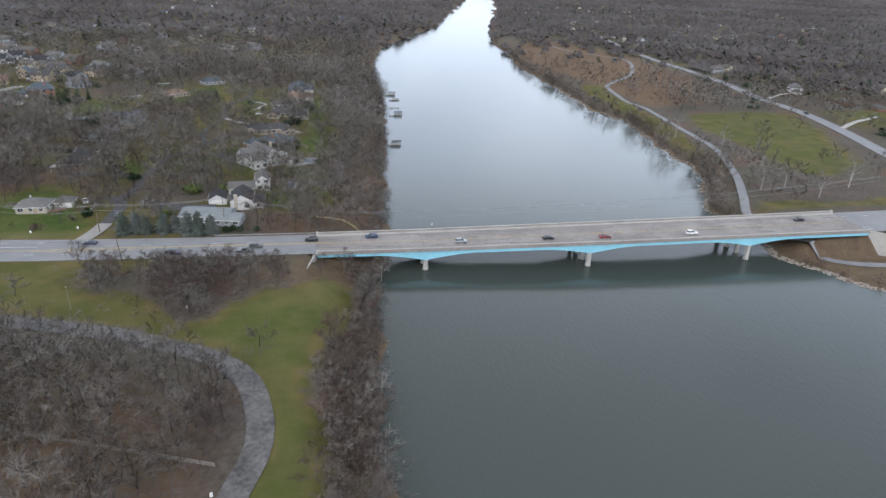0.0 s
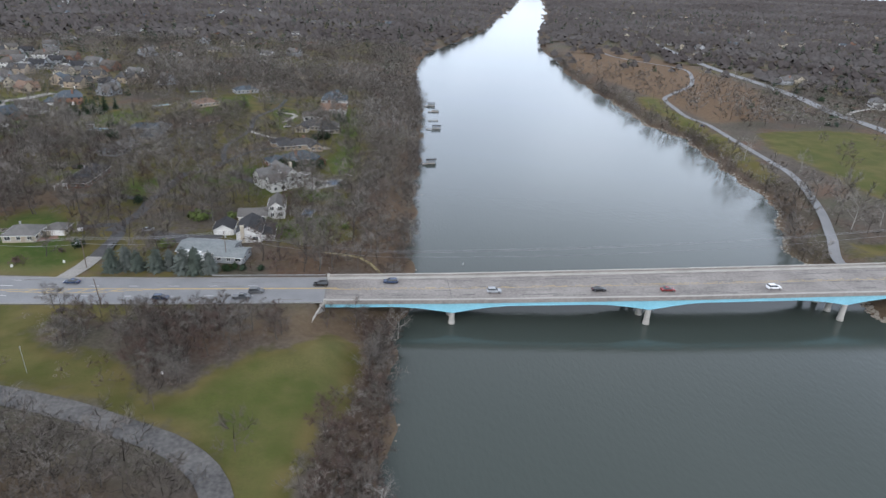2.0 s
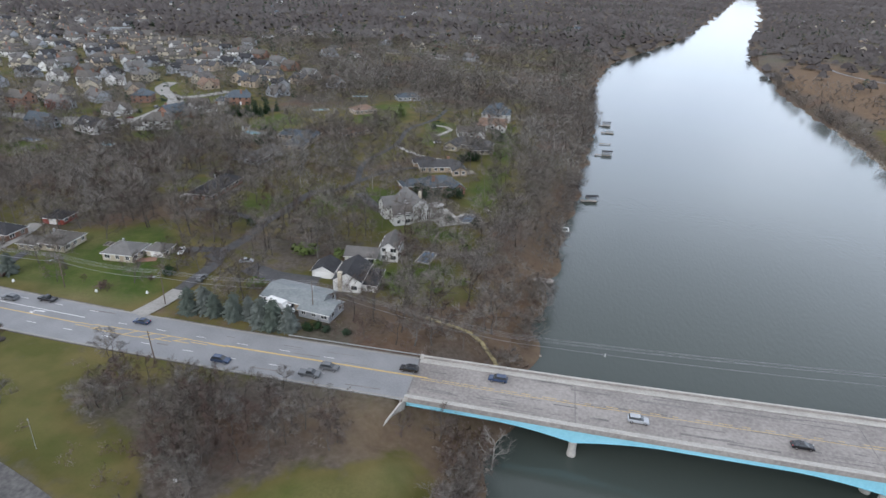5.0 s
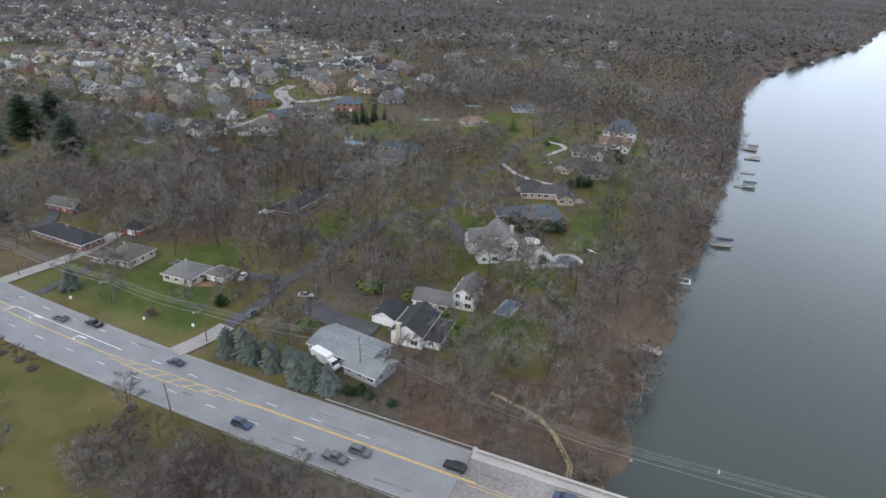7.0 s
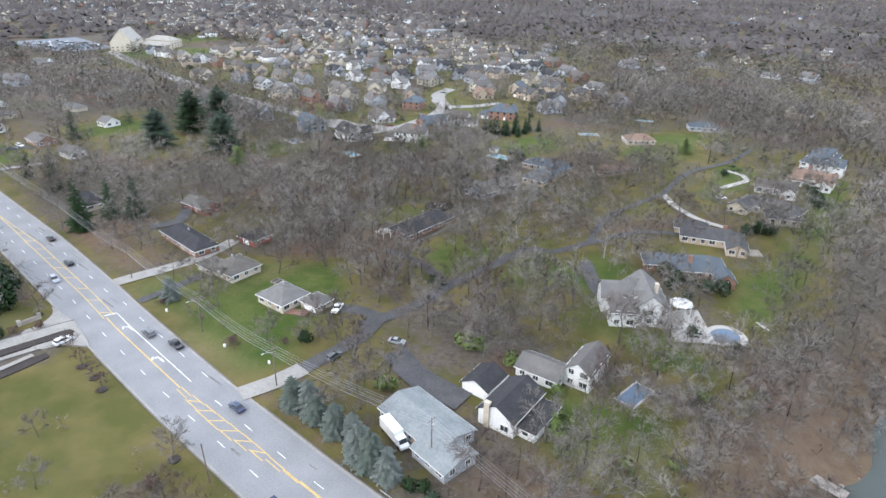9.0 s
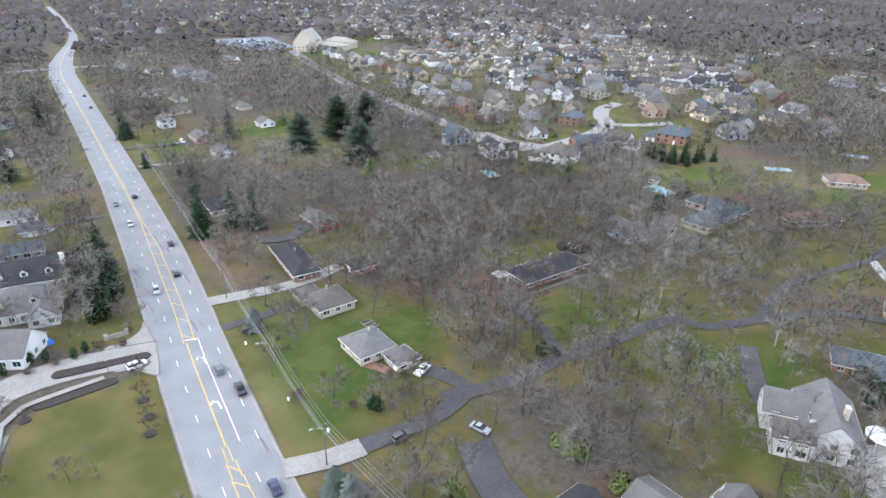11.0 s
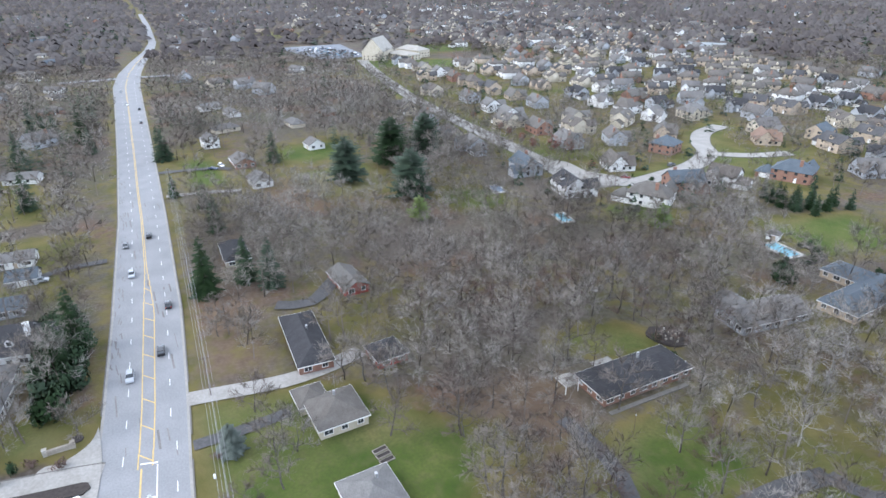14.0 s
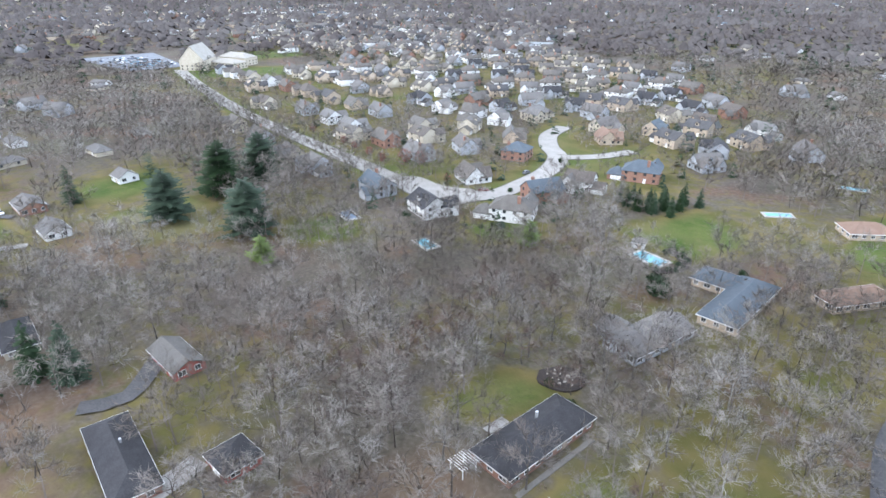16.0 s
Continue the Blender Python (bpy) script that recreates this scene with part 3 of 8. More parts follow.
SUBURB = [(-640, 462), (-485, 446), (-330, 438), (-262, 400), (-205, 402), (-186, 480), (-170, 560), (-190, 640), (-300, 740), (-420, 830), (-640, 900), (-900, 960), (-1050, 840), (-1000, 640), (-840, 640), (-650, 650), (-600, 560)]


def grid_lines(*spans):
    out = []
    for a, b, step in spans:
        n = max(1, round((b - a) / step))
        out += [a + (b - a) * i / n for i in range(n)]
    return np.array(out + [spans[-1][1]])


def make_ground():
    xs = grid_lines((-6000, -1600, 220), (-1600, -800, 40), (-800, -340, 9), (-340, 300, 4.2), (300, 520, 9), (520, 1600, 40), (1600, 6000, 220))
    ys = grid_lines((-3000, -200, 220), (-200, 40, 15), (40, 500, 4.2), (500, 900, 9), (900, 1800, 40), (1800, 6500, 220))
    gx, gy = np.meshgrid(xs, ys)
    gz = ground_z(gx, gy)
    lawn = np.zeros(gx.shape)
    for i, poly in enumerate(LAWNS):
        lawn[inside(gx, gy, poly)] = (0.84, 0.74, 0.74)[i] if i < 3 else 0.8 if poly[0][0] > 180 else 0.73 if poly[0][0] < -290 and poly[0][1] < 200 else 0.78 if poly is LAWNS[-1] else 1.0
    lawn[inside(gx, gy, EAST_GRASS)] = 0.8
    near_street = np.minimum(line_distance(gx, gy, SUBURB_STREET), np.minimum(line_distance(gx, gy, SUBURB_BRANCH), line_distance(gx, gy, SUBURB_BACK)))
    patchy = 0.5 + 0.5 * np.sin(gx * 0.043 + 2 * np.sin(gy * 0.023)) * np.sin(gy * 0.037 + 1.7 * np.sin(gx * 0.019))
    suburb = inside(gx, gy, SUBURB)
    lawn[suburb] = np.maximum(lawn[suburb], 0.35 + 0.5 * patchy[suburb])
    lawn = np.maximum(lawn, np.clip(1.1 - (near_street - 8) / 10, 0, 1) * 0.9)
    homes = (gx < np.where(gy > 255, 12, -20)) & (gy > 230) & (gx > -450)
    lawn = np.maximum(lawn, np.where(homes, 0.14 + 0.5 * patchy, 0.0))
    lawn = np.maximum(lawn, np.where((gx > -112) & (gx < 4) & (gy > 295) & (gy < 570), 0.2 + 0.65 * drift(gx, gy, 21, 2.0), 0.0))
    lawn = np.maximum(lawn, np.where(gx < -160, 0.0 + 0.55 * patchy, 0))
    lawn = np.maximum(lawn, np.where(gx > 380, 0.1 + 0.5 * patchy, 0))
    verge = np.clip(1 - road_offset(gx, gy) / 9, 0, 1) * ((gx < -45) | (gx > 225))
    lawn = np.maximum(lawn, 0.7 * verge)
    lawn = np.where(bank_distance(gx, gy) < 9, 0, lawn)
    dry = np.zeros(gx.shape)
    for poly in DRY:
        dry[inside(gx, gy, poly)] = 1.0 if poly[0][0] > 250 else 0.6
    dry = np.maximum(dry, np.clip(1 - bank_distance(gx, gy) / 16, 0, 1) * 0.6)
    dry = np.maximum(dry, 0.9 * np.clip(1.15 - road_offset(gx, gy) / 5, 0, 1) * ((gx < -60) & (gx > -170) & (gy > 215)))
    for k in range(2):
        for a in (lawn, dry):
            a[1:-1, 1:-1] = (a[1:-1, 1:-1] * 2 + a[:-2, 1:-1] + a[2:, 1:-1] + a[1:-1, :-2] + a[1:-1, 2:]) / 6
    n, m = len(ys), len(xs)
    idx = np.arange(n * m).reshape(n, m)
    a, b, c, d = idx[:-1, :-1].ravel(), idx[:-1, 1:].ravel(), idx[1:, 1:].ravel(), idx[1:, :-1].ravel()
    tris = np.concatenate([np.stack([a, b, c], 1), np.stack([a, c, d], 1)])
    me = triangle_mesh("ground", np.stack([gx.ravel(), gy.ravel(), gz.ravel()], 1), tris, GROUND)
    for name, arr in (("lawn", lawn), ("dry", dry)):
        me.attributes.new(name, "FLOAT", "POINT").data.foreach_set("value", arr.ravel().astype(np.float32))
    me.polygons.foreach_set("use_smooth", [True] * len(me.polygons))
    tagged(new("ground", me), "leaf-strewn ground with patches of green winter lawn", "ground", kind="structure")


make_ground()


def make_water():
    ys = grid_lines((-3000, 0, 150), (0, 900, 10), (900, 1800, 40), (1800, 5000, 150))
    geo = Geo()
    pts = []
    for y in ys:
        w, e = np.interp(y, BANK_Y_W, BANK_X_W) - 7, np.interp(y, BANK_Y_E, BANK_X_E) + 9
        pts += [(w, y, WATER_Z), (e, y, WATER_Z)]
    geo.add(pts, [(2 * i, 2 * i + 1, 2 * i + 3, 2 * i + 2) for i in range(len(ys) - 1)])
    tagged(new("water", geo.mesh("water", WATER)), "wide calm grey-green river reflecting overcast sky", "river", kind="structure")


make_water()


def ribbon(line, width, lift, across=2, z=None):
    """A strip along a line, laid on the ground."""
    geo = Geo()
    line = smooth_line(line)
    pts = []
    for i, (x, y) in enumerate(line):
        x0, y0 = line[max(0, i - 1)]
        x1, y1 = line[min(len(line) - 1, i + 1)]
        n = math.hypot(x1 - x0, y1 - y0) or 1
        nx, ny = -(y1 - y0) / n, (x1 - x0) / n
        zc = max(float(ground_z(x + nx * width * k, y + ny * width * k)) for k in (-0.5, 0, 0.5)) if z is None else z
        for k in range(across + 1):
            u = (k / across - 0.5) * width
            pts.append((x + nx * u, y + ny * u, zc + lift))
    w = across + 1
    geo.add(pts, [(i * w + k, i * w + k + 1, (i + 1) * w + k + 1, (i + 1) * w + k) for i in range(len(line) - 1) for k in range(across)])
    return geo


for way_i, (wname, wline, wwidth, wmat, wlabel) in enumerate(WAYS):
    way = tagged(new(wname, ribbon(wline, wwidth, 0.16 + 0.012 * way_i).mesh(wname, wmat)), wlabel, "road" if wname == "road" else wname, kind="structure")
    if wname == "road" and wmat is CONCRETE_DRIVE or wline is EAST_ROAD:
        for side in (-1, 1):
            pts = smooth_line(wline)
            geo = Geo()
            edge = []
            for i, (x, y) in enumerate(pts):
                x0, y0 = pts[max(0, i - 1)]
                x1, y1 = pts[min(len(pts) - 1, i + 1)]
                n = math.hypot(x1 - x0, y1 - y0) or 1
                nx, ny = -(y1 - y0) / n * side, (x1 - x0) / n * side
                z = float(ground_z(x, y)) + 0.14 + 0.012 * way_i
                for u, h in ((0.0, -0.2), (0.0, 0.14), (0.3, 0.14), (0.3, -0.2)):
                    edge.append((x + nx * (wwidth / 2 + u), y + ny * (wwidth / 2 + u), z + h))
            geo.add(edge, [(4 * i + k, 4 * i + k + 1, 4 * i + k + 5, 4 * i + k + 4) for i in range(len(pts) - 1) for k in range(3)])
            part("kerb", geo, KERB, way)

# ---------------------------------------------------------------- main road


def road_edges(x):
    return float(np.interp(x, ROAD_X, ROAD_S)), float(np.interp(x, ROAD_X, ROAD_N))


def road_strip(x0, x1, k0, k1, z, step=6.0, off0=0.0, off1=0.0):
    """A strip of the road between two shares of its width."""
    geo = Geo()
    n = max(1, int(abs(x1 - x0) / step))
    pts = []
    for i in range(n + 1):
        x = x0 + (x1 - x0) * i / n
        s, e = road_edges(x)
        h = z + float(road_z(x))
        pts += [(x, s + (e - s) * k0 + off0, h), (x, s + (e - s) * k1 + off1, h)]
    return geo.add(pts, [(2 * i, 2 * i + 1, 2 * i + 3, 2 * i + 2) for i in range(n)])


main_road = thing("road", "wide five-lane pale asphalt road with yellow median markings", "road", pose(0, 0, 0), kind="structure")
part("asphalt_surface", road_strip(-1640, -8.6, 0, 1, 0.0), ASPHALT, main_road)
part("asphalt_surface", road_strip(219, 700, 0, 1, 0.0), ASPHALT, main_road)
part("gutter", road_strip(-900, -8.6, 0, 0, 0.02, 6, -0.1, 0.5), CONCRETE_DRIVE, main_road, "pale concrete gutter strip")
part("gutter", road_strip(-900, -8.6, 1, 1, 0.02, 6, -0.5, 0.1), CONCRETE_DRIVE, main_road, "pale concrete gutter strip")
for x0, x1, k, off in ((-900, -172, 0, -0.4), (-134, -62, 0, -0.4), (-900, -176, 1, 0.1), (-166, -156, 1, 0.1), (-148, -97, 1, 0.1), (-84, -8.6, 1, 0.1)):
    geo = Geo()
    n = max(1, int(abs(x1 - x0) / 6))
    pts = []
    for i in range(n + 1):
        x = x0 + (x1 - x0) * i / n
        y = road_edges(x)[k] + off
        pts += [(x, y, -0.3), (x, y, 0.13), (x, y + 0.3, 0.13), (x, y + 0.3, -0.3)]
    geo.add(pts, [(4 * i + j, 4 * i + j + 1, 4 * i + j + 5, 4 * i + j + 4) for i in range(n) for j in range(3)])
    part("kerb", geo, KERB, main_road)

dashes, yellow, patches = Geo(), Geo(), Geo()


def mark(geo, xa, ya, xb, yb, w, z=0.03):
    d = Vector((xb - xa, yb - ya, 0))
    nrm = Vector((-d.y, d.x, 0)).normalized() * (w / 2)
    a, b = Vector((xa, ya, z + float(road_z(xa)))), Vector((xb, yb, z + float(road_z(xb))))
    geo.add([a - nrm, b - nrm, b + nrm, a + nrm], [(0, 1, 2, 3)])


def road_y(x, k):
    s, e = road_edges(x)
    return s + (e - s) * k


for i in range(-72, -1):
    x = i * 12.2 - 9
    for k in (0.285, 0.665 if x > -100 else 0.85 if x > -160 else 0.785):
        mark(dashes, x, road_y(x, k), x + 3.0, road_y(x + 3, k), 0.16)
for i in range(18, 40):
    x = i * 12.2
    for k in (0.22, 0.78):
        mark(dashes, x, road_y(x, k), x + 3.0, road_y(x + 3, k), 0.16)
for i in range(-180, -1):
    x = i * 5.0
    turn_bay = -151 < x < -109
    lens = max(0.0, 1 - ((x + 88) / 21) ** 2) if -109 < x < -67 else (1.0 if x < -151 else 0.0)
    taper = lens * (0.068 if x > -222 else 0.068 * max(0.1, 1 - (-222 - x) / 34))
    mid_k = float(np.interp(x, [-340, -235, -160, -109, -88, -60, -20], [0.46, 0.525, 0.525, 0.465, 0.47, 0.56, 0.545]))
    lo, hi = mid_k - taper - 0.008, mid_k + taper + 0.008
    if turn_bay:
        mark(yellow, x, road_y(x, 0.48), x + 5, road_y(x + 5, 0.48), 0.34)
        mark(dashes, x, road_y(x, 0.645), x + 5, road_y(x + 5, 0.645), 0.22)
        continue
    for k in (lo, hi):
        mark(yellow, x, road_y(x, k), x + 5, road_y(x + 5, k), 0.26)
    if taper > 0.03 and (x > -140 or i % 2):
        mark(yellow, x + 0.5, road_y(x, lo), x + 3.6, road_y(x + 3.6, hi), 0.3, 0.035)
for x, y in ((-121, 221.2), (-141, 223.4)):
    for dx, dy, ex, ey in ((0, 0, 3.2, 0), (0, 0, -0.2, -1.2), (-0.9, -0.9, 0.6, -1.6), (-0.9, -0.9, 0.4, -0.5)):
        mark(dashes, x + dx, y + dy, x + ex, y + ey, 0.42, 0.036)
mark(dashes, -151.5, road_y(-151, 0.47), -150.5, road_y(-151, 0.645), 0.4)
rng = random.Random(4)
for i in range(46):
    x = rng.uniform(-330, -10)
    k = rng.uniform(0.05, 0.95)
    y = road_y(x, k)
    l = rng.uniform(1.5, 9)
    mark(patches, x, y, x + l, y + rng.uniform(-0.1, 0.1), rng.uniform(0.1, 0.55), 0.012)
for i in range(70):
    x = rng.uniform(-360, -190)
    y = road_y(x, rng.uniform(0.02, 0.16))
    mark(patches, x, y, x + rng.uniform(0.6, 3.5), y + rng.uniform(-0.4, 0.4), rng.uniform(0.1, 0.4), 0.014)
for name, geo, m in (("lane_markings", dashes, WHITE_PAINT), ("median_markings", yellow, YELLOW), ("asphalt_patches", patches, PATCH)):
    tagged(part(name, geo, m, main_road), kind="stuff")

# ---------------------------------------------------------------- bridge
BRIDGE_W, BRIDGE_E = -8.4, 218.8
PIERS = (31.4, 95.0, 163.5)


def raised(geo):
    """Carries the bridge's parts up along the rising deck; the feet of the piers stay in the river bed."""
    geo.v = [(x, y, z + float(road_z(x)) * min(1.0, max(0.0, (z + 7.2) / 2.4))) for x, y, z in geo.v]
    return geo


def make_bridge():
    br = thing("bridge", "long concrete road bridge on pale blue haunched steel girders", "bridge", pose(0, 0, 0), kind="structure")
    for name in ("deck",):
        geo = Geo()
        n = 60
        pts = []
        for i in range(n + 1):
            x = BRIDGE_W + (BRIDGE_E - BRIDGE_W) * i / n
            s, e = road_edges(x)
            pts += [(x, s - 0.2, -0.45), (x, s - 0.2, 0.0), (x, e + 0.2, 0.0), (x, e + 0.2, -0.45)]
        geo.add(pts, [(4 * i + j, 4 * i + (j + 1) % 4, 4 * i + 4 + (j + 1) % 4, 4 * i + 4 + j) for i in range(n) for j in range(4)])
        geo.add([pts[0], pts[1], pts[2], pts[3]], [(0, 1, 2, 3)])
        geo.add(pts[-4:], [(0, 1, 2, 3)])
        part(name, raised(geo), DECK, br)
    # raised sidewalks and parapets with a coping
    for side in (0, 1):
        sg = -1 if side == 0 else 1
        for name, u0, u1, z0, z1, m in (("sidewalk", -1.9, -0.15, 0.0, 0.2, CONCRETE), ("parapet", -0.15, 0.22, -0.5, 0.82, DECK), ("parapet_coping", -0.22, 0.3, 0.82, 0.98, CONCRETE)):
            geo = Geo()
            n = 48
            pts = []
            for i in range(n + 1):
                x = BRIDGE_W + (BRIDGE_E - BRIDGE_W) * i / n
                y = road_edges(x)[side]
                pts += [(x, y + sg * u0, z0), (x, y + sg * u0, z1), (x, y + sg * u1, z1), (x, y + sg * u1, z0)]
            geo.add(pts, [(4 * i + j, 4 * i + (j + 1) % 4, 4 * i + 4 + (j + 1) % 4, 4 * i + 4 + j) for i in range(n) for j in range(4)])
            geo.add(pts[:4], [(0, 1, 2, 3)]).add(pts[-4:], [(0, 1, 2, 3)])
            part(name, raised(geo), m, br)
        for x in (BRIDGE_W + 0.3, BRIDGE_E - 0.3):
            y = road_edges(x)[side]
            part("parapet_post", raised(Geo().box(x, y, -0.3, 0.9, 0.75, 1.55)), CONCRETE, br)

    def depth(x):
        d = min(abs(x - p) for p in PIERS)
        return 1.15 + 2.3 * max(0.0, 1 - d / 19.0) ** 1.7

    for gi in range(7):
        k = gi / 6
        geo = Geo()
        n = 150
        web, low = [], []
        for i in range(n + 1):
            x = BRIDGE_W + 0.3 + (BRIDGE_E - BRIDGE_W - 0.6) * i / n
            s, e = road_edges(x)
            y = s + 0.25 + (e - s - 0.5) * k
            zb = -0.45 - depth(x)
            web += [(x, y - 0.05, -0.46), (x, y - 0.05, zb), (x, y + 0.05, zb), (x, y + 0.05, -0.46)]
            low += [(x, y - 0.28, zb - 0.07), (x, y - 0.28, zb), (x, y + 0.28, zb), (x, y + 0.28, zb - 0.07)]
        for pts in (web, low):
            geo.add(pts, [(4 * i + j, 4 * i + (j + 1) % 4, 4 * i + 4 + (j + 1) % 4, 4 * i + 4 + j) for i in range(n) for j in range(4)])
        part("girder", raised(geo), BLUE_STEEL, br, "pale blue haunched steel girder")
    for px in PIERS:
        s, e = road_edges(px)
        for j in range(4):
            y = s + 0.8 + (e - s - 1.6) * j / 3
            col = Geo()
            for z0, z1, r0, r1 in ((-9.6, -6.9, 1.15, 1.1), (-6.9, -4.3, 0.95, 0.9), (-4.3, -3.95, 1.05, 1.05)):
                col.tube((px, y, z0), (px, y, z1), r0, r1, 14, True)
            part("pier_column", raised(col), CONCRETE, br)
    # abutments and wing walls
    for x, sg in ((BRIDGE_W, -1), (BRIDGE_E, 1)):
        s, e = road_edges(x)
        part("abutment", raised(Geo().box(x + sg * 0.75, (s + e) / 2, -8.5, 1.4, e - s - 0.3, 7.9)), CONCRETE, br)
    s, e = road_edges(BRIDGE_W)
    wing = Geo()
    for i in range(8):
        t0, t1 = i / 8, (i + 1) / 8
        a = [(-8.6 - 4.2 * t, s + 0.1 - 9.5 * t) for t in (t0, t1)]
        (xa, ya), (xb, yb) = a
        h0, h1 = 0.1 - 3.6 * t0 ** 1.3, 0.1 - 3.6 * t1 ** 1.3
        wing.add([(xa - 0.2, ya, -8), (xb - 0.2, yb, -8), (xb - 0.2, yb, h1), (xa - 0.2, ya, h0), (xa + 0.25, ya, -8), (xb + 0.25, yb, -8), (xb + 0.25, yb, h1), (xa + 0.25, ya, h0)],
                 [(0, 1, 2, 3), (7, 6, 5, 4), (3, 2, 6, 7), (1, 5, 6, 2), (0, 3, 7, 4)])
    part("wing_wall", raised(wing), CONCRETE, br, "pale stepped concrete wing wall")
    s2, e2 = road_edges(BRIDGE_E)
    wing = Geo()
    for xa, ya, xb, yb in ((BRIDGE_E, s2 + 0.1, 226, s2 - 5), (226, s2 - 5, 256, s2 - 8)):
        wing.add([(xa, ya, -8), (xb, yb, -8), (xb, yb, 0.1), (xa, ya, 0.3), (xa, ya + 0.5, -8), (xb, yb + 0.5, -8), (xb, yb + 0.5, 0.1), (xa, ya + 0.5, 0.3)],
                 [(0, 1, 2, 3), (7, 6, 5, 4), (3, 2, 6, 7), (1, 5, 6, 2), (0, 3, 7, 4)])
    part("wing_wall", raised(wing), CONCRETE, br, "pale concrete wing wall")
    joint = Geo()
    for x in (BRIDGE_W, BRIDGE_E, *PIERS):
        s, e = road_edges(x)
        mark(joint, x, s + 2, x, e - 2, 0.45 if x in (BRIDGE_W, BRIDGE_E) else 0.22, 0.012)
    r = random.Random(11)
    for i in range(170):
        x = r.uniform(BRIDGE_W + 2, BRIDGE_E - 8)
        k = min(max(r.gauss(r.choice((0.24, 0.5, 0.78, 0.93)), 0.05), 0.12), 0.9)
        l = r.uniform(2, 13)
        mark(joint, x, road_y(x, k), x + l, road_y(x + l, k) + r.uniform(-0.15, 0.15), r.uniform(0.12, 0.6), 0.016)
    tagged(part("deck_patches", joint, PATCH, br, "dark joints and patched streaks on the deck"), kind="stuff")
    worn = Geo()
    for i in range(44):
        x = BRIDGE_W + 2 + i * 5
        mark(worn, x, road_y(x, 0.49), x + 5, road_y(x + 5, 0.49), 0.16, 0.022)
        mark(worn, x, road_y(x, 0.535), x + r.uniform(1, 5), road_y(x + 5, 0.535), 0.16, 0.022)
    tagged(part("median_markings", worn, YELLOW, br, "worn yellow median lines"), kind="stuff")


make_bridge()

# ---------------------------------------------------------------- houses
FOOTPRINTS = []  # centre and reach of what trees keep clear of
_window_mesh, _pane_mesh = {}, {}


def window_meshes(w, h):
    key = (w, h)
    if key not in _window_mesh:
        fr = Geo()
        for x, z, ww, hh in ((0, -h / 2 - 0.06, w + 0.28, 0.12), (0, h / 2 + 0.06, w + 0.28, 0.12), (-w / 2 - 0.06, 0, 0.12, h), (w / 2 + 0.06, 0, 0.12, h), (0, 0, 0.07, h)):
            fr.box(x, 0.03, z - hh / 2, ww, 0.1, hh)
        _window_mesh[key] = fr.mesh("window", TRIM)
        _pane_mesh[key] = Geo().box(0, 0.015, -h / 2, w, 0.05, h).mesh("pane", GLASS)
    return _window_mesh[key], _pane_mesh[key]


_plain_window = {}


def plain_window(w, h):
    if (w, h) not in _plain_window:
        _plain_window[(w, h)] = Geo().box(0, 0.03, -h / 2, w, 0.1, h).mesh("window", GLASS)
    return _plain_window[(w, h)]


def roof_block(geo, cx, cy, w, d, h, rise, kind, turn, over=0.45):
    c, s = math.cos(radians(turn)), math.sin(radians(turn))

    def at(x, y, z):
        return (cx + x * c - y * s, cy + x * s + y * c, z)

    a, b = w / 2 + over, d / 2 + over
    drop = over * rise / (d / 2)
    t = 0.2
    if kind == "hip":
        r = max(0.2, a - b)
        pts = [at(-a, -b, h - drop), at(a, -b, h - drop), at(a, b, h - drop), at(-a, b, h - drop), at(-r, 0, h + rise), at(r, 0, h + rise)]
        low = [(x, y, z - t) for x, y, z in pts[:4]]
        geo.add(pts + low, [(0, 1, 5, 4), (2, 3, 4, 5), (1, 2, 5), (3, 0, 4), (6, 7, 1, 0), (7, 8, 2, 1), (8, 9, 3, 2), (9, 6, 0, 3), (9, 8, 7, 6)])
    elif kind == "flat":
        geo.add([at(x, y, z) for z in (h, h + 0.3) for x, y in ((-a, -b), (a, -b), (a, b), (-a, b))], [(3, 2, 1, 0), (4, 5, 6, 7), (0, 1, 5, 4), (1, 2, 6, 5), (2, 3, 7, 6), (3, 0, 4, 7)])
    else:
        out = [(-b, h - drop), (0, h + rise), (b, h - drop), (b, h - drop - t), (0, h + rise - t), (-b, h - drop - t)]
        n = 6
        pts = [at(x, u, v) for x in (-a, a) for u, v in out]
        geo.add(pts, [(i, (i + 1) % n, n + (i + 1) % n, n + i) for i in range(n)] + [(0, 5, 4, 1), (1, 4, 3, 2), (6, 7, 10, 11), (7, 8, 9, 10)])


def wall_block(geo, cx, cy, w, d, h, rise, kind, turn):
    c, s = math.cos(radians(turn)), math.sin(radians(turn))

    def at(x, y, z):
        return (cx + x * c - y * s, cy + x * s + y * c, z)

    if kind == "gable":
        out = [(-d / 2, -0.7), (d / 2, -0.7), (d / 2, h - 0.05), (0, h + rise - 0.12), (-d / 2, h - 0.05)]
        geo.extrude(out, -w / 2, w / 2, lambda u, v, x: at(x, u, v))
    else:
        geo.extrude([(-d / 2, -0.7), (d / 2, -0.7), (d / 2, h - 0.02), (-d / 2, h - 0.02)], -w / 2, w / 2, lambda u, v, x: at(x, u, v))


def in_block(x, y, b, slack=0.1):
    c, s = math.cos(radians(-b[7])), math.sin(radians(-b[7]))
    dx, dy = x - b[0], y - b[1]
    return abs(dx * c - dy * s) < b[2] / 2 + slack and abs(dx * s + dy * c) < b[3] / 2 + slack


